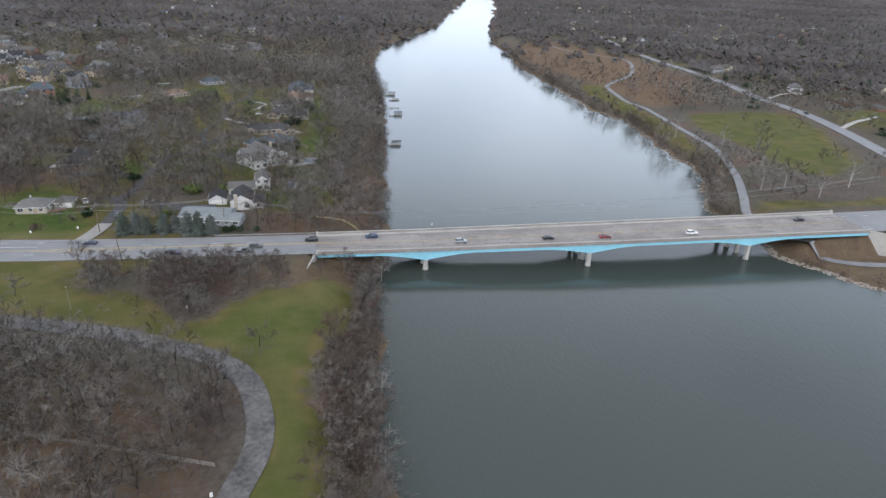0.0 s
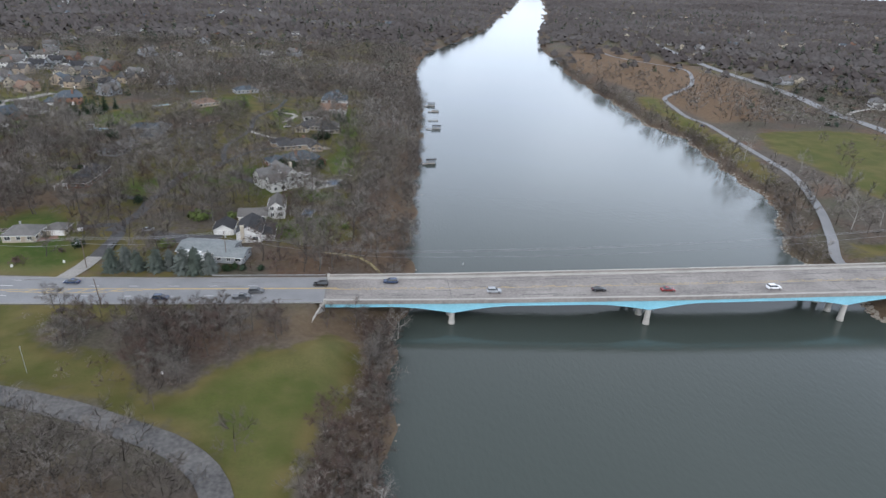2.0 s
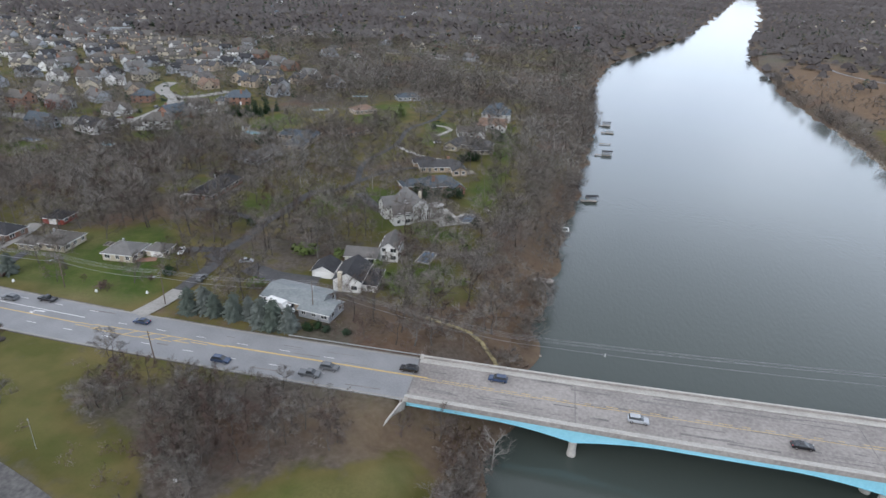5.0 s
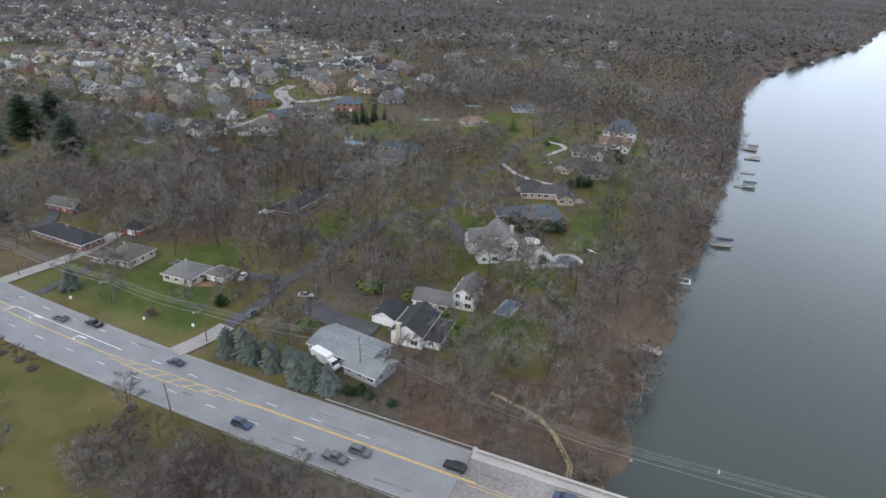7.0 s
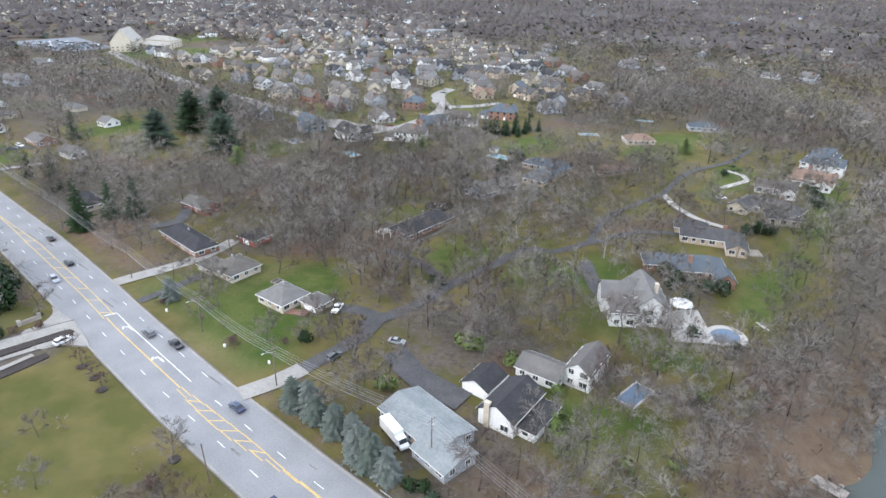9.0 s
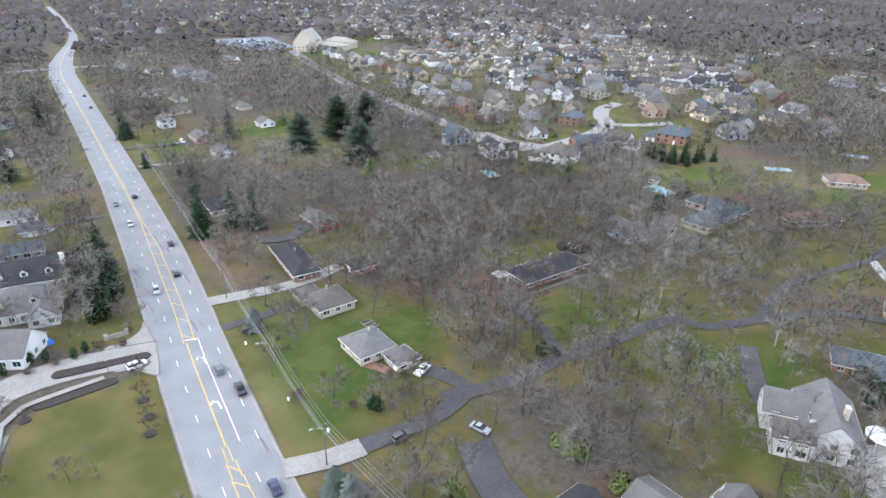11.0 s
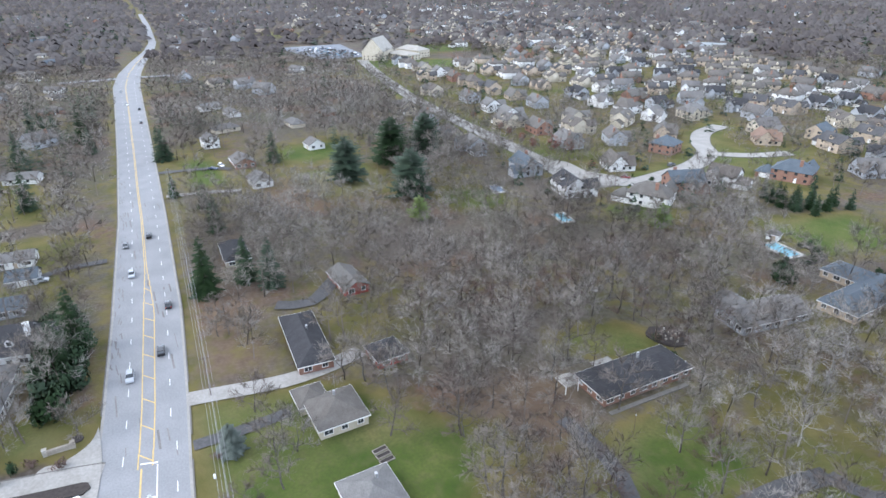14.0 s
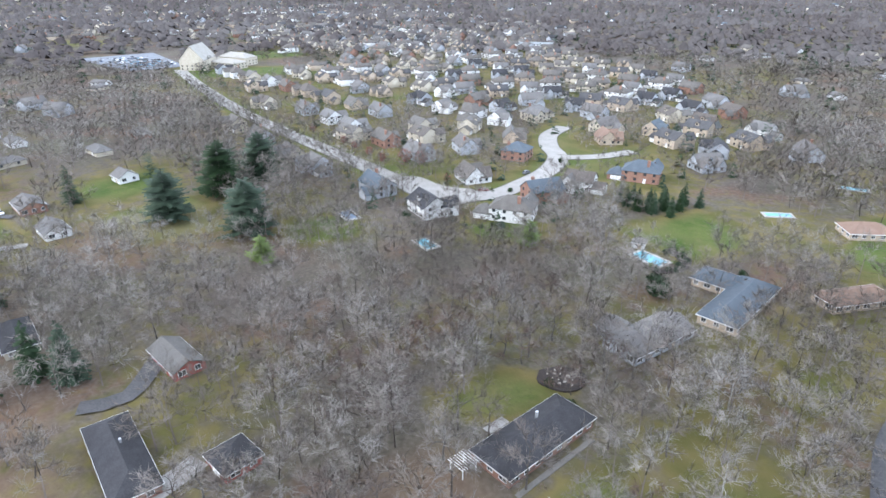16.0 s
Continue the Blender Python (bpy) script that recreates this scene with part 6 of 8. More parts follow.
for side, y0, y1, n in ((0, 70, 700, 190), (1, 235, 900, 130)):
    for y in g.uniform(y0, y1, n):
        x = float(np.interp(y, BANK_Y_E, BANK_X_E)) + g.uniform(1.0, 6.0) if side else float(np.interp(y, BANK_Y_W, BANK_X_W)) - g.uniform(0.3, 5.0)
        if float(bank_distance(x, y)) > 0.4 and float(road_offset(x, y)) > 5:
            sc = g.uniform(0.4, 0.75)
            woods.put((near_models if y < 420 and not side else mid_models)[g.randint(6)], x, y, float(ground_z(x, y)), sc * 1.15, g.uniform(0, 6.28), sc, g.uniform(0.05, 0.7))
mx, my, mr = scatter(9.4, -640, 460, 40, 760, 6, lambda x, y: (plan_reach(x, y) >= 170) & (plan_reach(x, y) < 330))
for x, y, r in zip(mx, my, mr):
    if clear_of_built(x, y, -0.4):
        woods.put(mid_models[int(r[1] * 6) % 6], x, y, float(ground_z(x, y)), (0.85 + 0.5 * r[0]) * (0.65 if bool(inside(x, y, SUBURB)) else 1.0), r[2] * 6.28, (0.85 + 0.5 * r[0]) * (0.85 + 0.35 * r[3]) * (0.6 if bool(inside(x, y, SUBURB)) else 1.0), 0.4 * r[3] + 0.6 * float(drift(x, y, 55, 3.0)))
for i in range(150):
    x = -620 + i * 2.6
    if x > -265:
        break
    y = float(np.interp(x, [p[0] for p in SUBURB_STREET[:7]], [p[1] for p in SUBURB_STREET[:7]])) + (6.2 if i % 2 else -6.2) + math.sin(i * 2.1)
    if clear_of_built(x, y) and i % 5:
        woods.put(mid_models[i % 6], x, y, float(ground_z(x, y)), 0.5 + 0.2 * (i * 7 % 5) / 5, i * 1.3, 0.5 + 0.2 * (i * 3 % 5) / 5, (i * 11 % 17) / 17)
woods.make("woodland_trees", TWIG_WOODS, "dense bare grey-brown woodland trees", "trees")
far = Stuff()
fx, fy, fr = scatter(11.8, -1250, 1000, -60, 1350, 7, lambda x, y: (plan_reach(x, y) >= 330) & (plan_reach(x, y) < 620))
for x, y, r in zip(fx, fy, fr):
    if clear_of_built(x, y):
        far.put(far_models[int(r[1] * 5) % 5], x, y, float(ground_z(x, y)), (0.9 + 0.5 * r[0]) * (0.7 if bool(inside(x, y, SUBURB)) else 1.0), r[2] * 6.28, (0.8 + 0.4 * r[3]) * (0.65 if bool(inside(x, y, SUBURB)) else 1.0), 0.3 * r[4] + 0.7 * float(drift(x, y, 80, 5.0)))
far.make("far_woodland", TWIG_WOODS, "distant bare grey-brown woodland", "trees")
hazy = Stuff()
fx, fy, fr = scatter(20, -2500, 1900, -200, 2700, 8, lambda x, y: (plan_reach(x, y) >= 620) & (plan_reach(x, y) < 2300))
for x, y, r in zip(fx, fy, fr):
    if plan_reach(x, y) > 1300 and r[2] < 0.3 or not clear_of_built(x, y, -1.0):
        continue
    hazy.put((soft_models if plan_reach(x, y) < 1050 else hazy_models)[int(r[1] * 6) % 6], x, y, float(ground_z(x, y)), 1.0 + 1.1 * r[0] * r[0], r[2] * 6.28, 0.6 + 0.75 * r[3] * r[3], 0.25 * r[4] + 0.6 * float(drift(x, y, 150, 5.0)))
fx, fy, fr = scatter(42, -5200, 4200, -800, 5600, 9, lambda x, y: (plan_reach(x, y) >= 2300) & (plan_reach(x, y) < 4900))
for x, y, r in zip(fx, fy, fr):
    hazy.put(hazy_models[int(r[1] * 6) % 6], x, y, float(ground_z(x, y)), 2.6 + 1.2 * r[0], r[2] * 6.28, 0.9 + 0.5 * r[3], 0.2 * r[4] + 0.6 * float(drift(x, y, 260, 5.0)))
hazy.make("horizon_woodland", CROWN_FAR_SHADED, "far bare woodland towards the horizon", "trees")

# brush along the banks, hedgerows and verges
brush_models = []
for k in range(4):
    w, f = bare_tree(500 + k, height=3.4, limbs=6, branches=3, twigs=3, sprays=1, width=0.1, sides=3, thin=True, upright=0.7, clear=0.05)
    brush_models.append(arrays(w, f))
brush = Stuff()
g = np.random.RandomState(12)
bx, by = g.uniform(-180, 60, 16000), g.uniform(60, 420, 16000)
bd, off = bank_distance(bx, by), road_offset(bx, by)
p = np.where((bd > 0.5) & (bd < 9), 1.0, 0) + np.where((off > 3) & (off < 16) & (bx > -60) & (bx < 18) & (by > 215), 0.9, 0) + np.where((by < 206) & (by > 166) & (bx > -88 + (206 - by) * 0.4) & (bx < -18), 0.45, 0) + np.where((by > 226) & (by < 310) & (bx > -60), 0.3, 0.0) + 0.05
p *= np.where((wood_density(bx, by) > 0.1) | ((by < 206) & (by > 160) & (bx < -18)), 1, 0.0) * np.where(inside(bx, by, LAWNS[0]), 0, 1)
ok = (g.uniform(0, 1, bx.shape) < p * 0.32) & (bd > 0.5)
for x, y in zip(bx[ok], by[ok]):
    if clear_of_built(x, y):
        s = g.uniform(0.6, 1.5)
        brush.put(brush_models[g.randint(4)], x, y, float(ground_z(x, y)), s, g.uniform(0, 6.28), s * g.uniform(0.7, 1.2), g.uniform(0, 1))
for y in g.uniform(60, 206, 650):
    x = float(np.interp(y, BANK_Y_W, BANK_X_W)) - g.uniform(0.5, 15)
    if float(bank_distance(x, y)) > 0.5 and not bool(inside(x, y, LAWNS[0])):
        s = g.uniform(0.7, 1.9)
        brush.put(brush_models[g.randint(4)], x, y, float(ground_z(x, y)), s, g.uniform(0, 6.28), s * g.uniform(0.8, 1.4), g.uniform(0, 1))
ey = g.uniform(150, 1100, 420)
ex = np.interp(ey, BANK_Y_E, BANK_X_E) + g.uniform(1, 9, 420)
for x, y in zip(ex, ey):
    if float(road_offset(x, y)) > 3 and float(bank_distance(x, y)) > 0.6 and float(line_distance(x, y, EAST_PATH)) > 4:
        s = g.uniform(0.7, 1.7)
        brush.put(brush_models[g.randint(4)], x, y, float(ground_z(x, y)), s, g.uniform(0, 6.28), s * g.uniform(0.7, 1.2), g.uniform(0, 1))
brush.make("riverside_brush", BRUSH, "tangled red-brown bare brush along the banks", "brush")

# conifers
con_models = []
for k, (kw, m) in enumerate(((dict(height=20, spread=8.4, whorls=24, per=24, droop=-0.04, clear=0.12, power=0.42), NEEDLE), (dict(height=15, spread=4.0, whorls=19, per=17, droop=0.22, power=0.7), NEEDLE), (dict(height=9.5, spread=3.9, whorls=17, per=20, droop=0.3, clear=0.03, power=0.5), NEEDLE_BLUE), (dict(height=10, spread=4.6, whorls=14, per=18, droop=-0.1, clear=0.1, power=0.5), NEEDLE_LIGHT))):
    w, f = conifer(600 + k, **kw)
    con_models.append((w.mesh("trunk", BARK), plant_mesh("crown", f, m), arrays(w, f)))
CON_LABELS = ["tall dark green pine with layered boughs", "dark green pointed conifer", "blue-green spruce with drooping boughs", "yellow-green feathery evergreen tree"]
rng = random.Random(31)
for k, s, spots in (
    (0, 1.25, [(-305, 321), (-320, 350), (-270, 338), (-326, 372)]),
    (1, 0.8, [(-321, 246), (-300, 256), (-384, 250)]),
    (1, 1.15, [(-216, 264), (-271, 256), (-220, 245), (-224, 258), (-354, 298), (-418, 214), (-460, 190), (-466, 184), (-456, 196), (-452, 156), (-434, 129), (-385, 247), (-196, 206), (-205, 210), (-334, 190), (-365, 175), (-420, 180), (-430, 160), (-470, 150), (-445, 210)]),
    (2, 0.84, [(-146, 239), (-79, 231.5), (-75, 233), (-71, 231.5), (-65, 231.5), (-61, 233), (-56, 230), (-52, 229.6), (-47.5, 229.5)]),
    (3, 1.0, [(-194, 409), (-245, 330), (-86, 505)]),
    (1, 0.6, [(-186, 478), (-181, 481), (-180, 470), (-186, 468), (-192, 470), (-197, 472), (-184, 485), (-183, 471), (-178, 476), (-174, 481), (-176, 488), (-170, 490), (-173, 472), (-189, 474), (-194, 478)]),
):
    for x, y in spots:
        sc = s * rng.uniform(0.85, 1.15)
        tree("spruce" if k == 2 else "evergreen_tree", con_models[k][0], con_models[k][1], x, y, sc, rng.uniform(0, 360), CON_LABELS[k], group="evergreens")
con_lean = [arrays(conifer(650 + k, 14, 3.8, 8, 6, 0.1)[1]) for k in range(3)]
con_far = Stuff()
g = np.random.RandomState(17)
clusters = [(-440, 196, 26, 14), (-500, 205, 30, 12), (-400, 190, 18, 8), (-560, 200, 40, 14), (-470, 262, 24, 8), (-620, 290, 40, 10), (-380, 360, 26, 8), (-520, 380, 40, 10), (-250, 640, 60, 14), (-120, 640, 40, 12), (-120, 760, 60, 16), (20, 700, 14, 5), (480, 540, 40, 8), (560, 480, 60, 10), (420, 1000, 80, 16), (-420, 150, 40, 9), (-480, 190, 30, 8), (-560, 300, 40, 8), (-640, 200, 60, 12), (-740, 160, 80, 14), (-560, 660, 60, 14), (-330, 690, 50, 12), (-210, 640, 30, 8), (60, 900, 40, 0), (30, 820, 30, 12), (-160, 880, 60, 18), (-60, 960, 50, 16), (-300, 900, 60, 14), (-600, 620, 30, 12), (450, 620, 30, 6), (520, 760, 50, 10), (470, 900, 60, 10), (600, 620, 70, 10), (-420, 480, 30, 5), (-350, 560, 60, 10), (-900, 300, 120, 20), (-200, 1200, 160, 30), (-700, 900, 150, 26), (800, 1000, 200, 24), (-50, 500, 20, 6), (-440, 260, 30, 6), (-520, 120, 60, 10)]
for cx, cy, r, n in clusters:
    for i in range(n):
        x, y = cx + g.normal(0, r * 0.6), cy + g.normal(0, r * 0.6)
        if float(road_offset(x, y)) > 4 and clear_of_built(x, y) and float(bank_distance(x, y)) > 4:
            s = g.uniform(0.6, 1.15)
            con_far.put(con_lean[g.randint(3)], x, y, float(ground_z(x, y)), s * 1.1, g.uniform(0, 6.28), s, g.uniform(0, 1))
# small dark evergreens in the estate's gardens and far off through the woods
tiny = []
for k in range(4):
    r = random.Random(660 + k)
    cone = Geo()
    for i in range(26):
        u = r.random()
        a, e = r.uniform(0, 6.28), u * u
        reach = 3.0 * (1 - e) ** 0.7 + 0.2
        p = Vector((math.cos(a) * reach * 0.25, math.sin(a) * reach * 0.25, 10.5 * e + 1.2))
        q = Vector((math.cos(a) * reach, math.sin(a) * reach, 10.5 * e + 0.3))
        sd = Vector((-math.sin(a), math.cos(a), 0.2)) * (0.3 + reach * 0.42)
        cone.add([p, q - sd, q + sd], [(0, 1, 2)])
    tiny.append(arrays(cone, up=1.0))
for f in FOOTPRINTS:
    if f[1] > 395 and f[0] < -190:
        for i in range(2):
            a = g.uniform(0, 6.28)
            x, y = f[0] + math.cos(a) * 13, f[1] + math.sin(a) * 12
            if clear_of_built(x, y) and all(float(line_distance(x, y, l)) > 6 for l in (SUBURB_STREET, SUBURB_BRANCH)):
                s = g.uniform(0.3, 0.85)
                con_far.put(tiny[g.randint(4)], x, y, float(ground_z(x, y)), s, g.uniform(0, 6.28), s, g.uniform(0, 1))
ex, ey, er = scatter(33, -2400, 1700, -150, 2500, 18, lambda x, y: (plan_reach(x, y) > 400))
for x, y, r in zip(ex, ey, er):
    if r[3] < 0.27 + 0.3 * math.sin(x * 0.008 + 1) * math.sin(y * 0.006 + x * 0.003) and clear_of_built(x, y):
        s = 0.85 + 0.8 * r[0]
        con_far.put(tiny[int(r[1] * 4) % 4], x, y, float(ground_z(x, y)), s, r[2] * 6.28, s, r[4])
con_far.make("distant_evergreens", NEEDLE_WOODS, "scattered dark evergreens among bare woods", "trees")

# pale sycamores on the far bank, and one on the near bank
w, f = bare_tree(710, height=16, limbs=7, branches=5, twigs=5, sprays=2, upright=0.5, clear=0.3)
syc = (w.mesh("trunk", BARK_PALE), plant_mesh("crown", f, TWIG_PALE))
for x, y, s in ((214, 266, 1.0), (231, 270, 1.0), (236.5, 252, 1.0), (266, 266, 1.15), (249, 353, 0.95), (233.7, 384, 1.1), (14, 197, 0.8), (8, 128, 0.85), (22, 268, 0.8), (7, 108, 0.8), (-92, 345, 0.9), (-60, 352, 0.85), (-103, 372, 0.9)):
    tree("sycamore", syc[0], syc[1], x, y, s, rng.uniform(0, 360), "bare sycamore with pale white limbs", group="pale sycamores")
# lone trees on lawns and by the road
lawn_models = []
for k, kw in enumerate((dict(height=9, upright=0.6, clear=0.2), dict(height=8, upright=0.35, clear=0.22), dict(height=7, upright=0.8, clear=0.15))):
    w, f = bare_tree(740 + k, limbs=9, branches=6, twigs=6, sprays=3, width=0.06, **kw)
    lawn_models.append((w.mesh("trunk", BARK), plant_mesh("crown", f, (TWIG, TWIG, BRUSH)[k])))
for x, y, s, k in ((-84, 205, 1.0, 1), (-118, 206, 0.8, 2), (-124, 207, 0.8, 2), (-131, 207, 0.85, 2), (-141, 208.5, 0.9, 2), (-166, 210, 1.45, 1), (-131, 246, 1.15, 0), (-128, 238, 0.9, 1), (-109, 236, 0.6, 2), (-142, 247, 1.1, 0), (-98, 252, 1.0, 1), (-159, 268, 1.3, 0), (-97, 184, 1.0, 1), (-75, 186, 1.0, 0), (-120, 240, 0.4, 2), (-138, 184, 0.5, 2), (-143, 180, 0.8, 2), (-112, 190, 0.9, 1), (-186, 250, 1.1, 0), (-194, 244, 1.0, 1), (-222, 200, 1.2, 1), (-232, 208, 1.2, 0), (-250, 207, 1.2, 1), (-262, 176, 1.1, 0), (-246, 150, 1.2, 1), (-285, 205, 1.3, 0), (-24, 300, 1.0, 1), (-140, 251, 1.1, 1), (-105, 243, 1.0, 0), (-96, 262, 1.2, 1), (-112, 281, 1.3, 0), (-127, 284, 1.2, 1), (-101, 288, 1.3, 0), (-157, 246, 1.1, 1), (-135, 270, 1.2, 0), (-89, 254, 1.1, 1), (-137, 288, 1.3, 1), (-81, 252, 1.2, 0), (-73, 243, 1.0, 1), (-150, 276, 1.3, 1), (-38, 204.3, 0.9, 1), (-77, 187, 1.1, 0), (-64, 190, 1.0, 0), (-86, 206, 1.0, 0), (295, 379, 1.3, 1), (290, 313, 0.8, 0), (330, 300, 1.1, 1), (310, 420, 0.7, 0)):
    tree("tree", lawn_models[k][0], lawn_models[k][1], x, y, s * (1.3 if y > 228 and k < 2 else 1.0), rng.uniform(0, 360), "bare lone tree standing on the lawn", group="lone lawn trees")
# the soft brown clump between the main road and the riverside lawn
CLUMP = [(-80, 186), (-64, 186), (-44, 162), (-38, 172), (-29, 184), (-19, 186), (-18, 199), (-22, 204), (-52, 204), (-76, 203)]
placed = 0
while placed < 66:
    x, y = rng.uniform(-80, -11), rng.uniform(162, 204)
    if not bool(inside(x, y, CLUMP)):
        continue
    tall = min(9.5, (206.5 - y) / 1.65 + rng.uniform(2.6, 4.4))
    k = rng.choice((1, 1, 3))
    tree("tree", models[k][0], models[k][1], x, y, tall / (14, 11)[k == 3], rng.uniform(0, 360), "low bushy brown tree in a roadside clump", group="roadside clump")
    placed += 1
# red-leaved small trees by the estate street
w, f = leafy(720, 2.6, 4.6, 420, 0.3)
red = (w.mesh("trunk", BARK), plant_mesh("crown", f, RED_LEAF))
for x, y, s in ((-304, 441, 1.5), (-297, 446, 1.35), (-328, 436, 0.95), (-345, 438, 0.85), (-358, 440, 0.9), (-395, 442, 0.85), (-314, 434, 1.0), (-268, 437, 0.7), (-860, 690, 1.6)):
    tree("ornamental_tree", red[0], red[1], x, y, s, rng.uniform(0, 360), "small round tree with dull red leaves", group="red-leaved street trees")
# clipped evergreens and hedges by the big houses
w, f = leafy(730, 1.5, 2.2, 300, 0.22)
shrub = (w.mesh("stem", BARK), plant_mesh("foliage", f, NEEDLE))
w, f = leafy(731, 1.4, 1.8, 160, 0.2)
shrub_brown = (w.mesh("stem", BARK), plant_mesh("foliage", f, BRUSH))


def bush(pair, x, y, s, label, tall=1.0):
    b = thing("bush", label, "bush", pose(x, y, float(ground_z(x, y)), 0, 0, rng.uniform(0, 360)), "garden bushes")
    b.scale = (s, s, s * tall)
    part("stem", pair[0], None, b)
    part("foliage", pair[1], None, b)


for i in range(46):
    bush(shrub, -174 - rng.uniform(0, 42), 204 + rng.uniform(-2.5, 7.5), rng.uniform(1.2, 2.0), "dense dark evergreen bush beside the road", 1.7)
for x, y in ((-160, 171), (-161, 175), (-159.5, 181), (-162, 187), (-161, 190), (-158, 196), (-160, 199)):
    bush(shrub, x, y, 0.75, "clipped dark green conical evergreen", 2.1)
for i in range(20):
    bush(shrub, -208 - rng.uniform(0, 16), 171 - rng.uniform(0, 9), rng.uniform(1, 1.5), "dark evergreen hedge bush by a drive", 1.2)
for x, y, s in ((-158, 168, 1.0), (-158, 192, 1.0), (-161, 202, 1.1), (-157, 186, 0.9), (-112, 237, 1.4), (-158, 207, 1.2), (-146, 236, 0.9), (-101, 246, 0.9), (-80, 198, 1.3)):
    bush(shrub_brown, x, y, s, "bare brown rounded garden bush")
for x, y, s in ((-97, 250, 1.7), (-37.5, 352.5, 2.2), (-34, 350, 2.0), (-30, 352, 1.9), (-24, 351, 2.3), (-20.5, 352.5, 2.2), (-40, 355, 1.7), (-23.5, 412, 2.6), (-20.5, 414, 2.2), (-15, 465, 2.6), (-12.5, 462, 2.2), (-155.5, 443, 0.9), (-151, 441, 0.9), (-147.5, 437, 0.9), (-146.8, 432, 0.9), (-148.5, 427, 0.8), (-151.5, 424, 0.8), (-144, 412, 2.4), (-141, 409, 2.2), (-147, 414, 2.0), (-150, 438, 1.1), (-148, 432, 1.0), (-156, 438, 0.9), (-146, 427, 1.0), (-128, 346, 1.0), (-28, 408, 2.0), (-25, 413, 1.8), (-18, 478, 1.9), (-15, 474, 1.8), (-57, 478, 1.6), (-19, 322, 1.5), (-8, 322, 1.4), (-34, 346, 1.8), (-27, 341, 1.6), (-130, 440, 1.2), (-237, 447, 1.0), (-250, 500, 1.2)):
    bush(shrub, x, y, s, "rounded dark evergreen garden bush")
for x, y, s in ((-92.4, 297.5, 1.6), (-90, 299, 1.2), (-136.6, 349, 1.0), (-143, 408, 1.9), (-40, 232, 1.2), (-37, 231, 1.1), (-42, 230, 1.3), (-31, 231, 1.0)):
    bush(shrub, x, y, s, "dark green evergreen bush beside the drive")
w, f = leafy(733, 1.5, 2.0, 240, 0.22)
olive = (w.mesh("stem", BARK), plant_mesh("foliage", f, NEEDLE_LIGHT))
for x, y, s in ((-62.5, 276, 2.4), (-60, 277.5, 2.0), (-68, 249.5, 1.7), (-66, 251, 1.3), (-50, 278, 1.6), (-28, 262, 1.4), (-30, 265, 1.6), (-26, 268, 1.2), (-24, 258, 1.3), (-154.5, 426, 0.7), (-150, 433, 0.7), (-35, 275, 1.3), (-20, 300, 1.5), (-8, 296, 1.5), (-12, 262, 1.4), (-4, 270, 1.3)):
    bush(olive, x, y, s, "rounded yellow-green leafy garden bush")

# ---------------------------------------------------------------- vehicles
WHEEL = Geo()
WHEEL.tube((0, -0.11, 0), (0, 0.11, 0), 0.34, 0.34, 12, True)
WHEEL_MESH = WHEEL.mesh("wheel", TYRE)
RIM_MESH = Geo().tube((0, -0.125, 0), (0, 0.125, 0), 0.2, 0.2, 8, True).mesh("rim", RIM)
LAMP_MESH = Geo().box(0, 0, 0, 0.08, 0.34, 0.16).mesh("headlight", LAMP_CLEAR)
TAIL_MESH = Geo().box(0, 0, 0, 0.08, 0.3, 0.2).mesh("tail_light", LAMP_RED)
SHAPES = {
    "sedan": (4.7, 1.82, [(-2.35, 0.45), (-2.3, 0.86), (-1.75, 0.97), (1.0, 0.98), (2.15, 0.80), (2.35, 0.58), (2.33, 0.28), (-2.3, 0.26)], [(-1.65, 0.96), (-0.95, 1.40), (0.25, 1.42), (1.15, 0.97)], [(-0.92, 1.40), (-0.8, 1.46), (0.1, 1.47), (0.25, 1.41)]),
    "suv": (4.8, 1.9, [(-2.4, 0.5), (-2.38, 1.02), (-2.2, 1.1), (1.05, 1.08), (2.2, 0.95), (2.4, 0.7), (2.38, 0.32), (-2.35, 0.32)], [(-2.2, 1.08), (-1.95, 1.62), (0.3, 1.64), (1.15, 1.07)], [(-1.98, 1.61), (-1.8, 1.72), (0.1, 1.74), (0.32, 1.63)]),
    "pickup": (5.5, 1.95, [(-2.75, 0.55), (-2.75, 1.08), (-0.5, 1.1), (1.3, 1.12), (2.6, 1.02), (2.75, 0.75), (2.72, 0.4), (-2.7, 0.42)], [(-0.75, 1.1), (-0.6, 1.72), (0.7, 1.74), (1.45, 1.11)], [(-0.62, 1.71), (-0.5, 1.82), (0.6, 1.83), (0.72, 1.73)]),
}
_car_meshes = {}


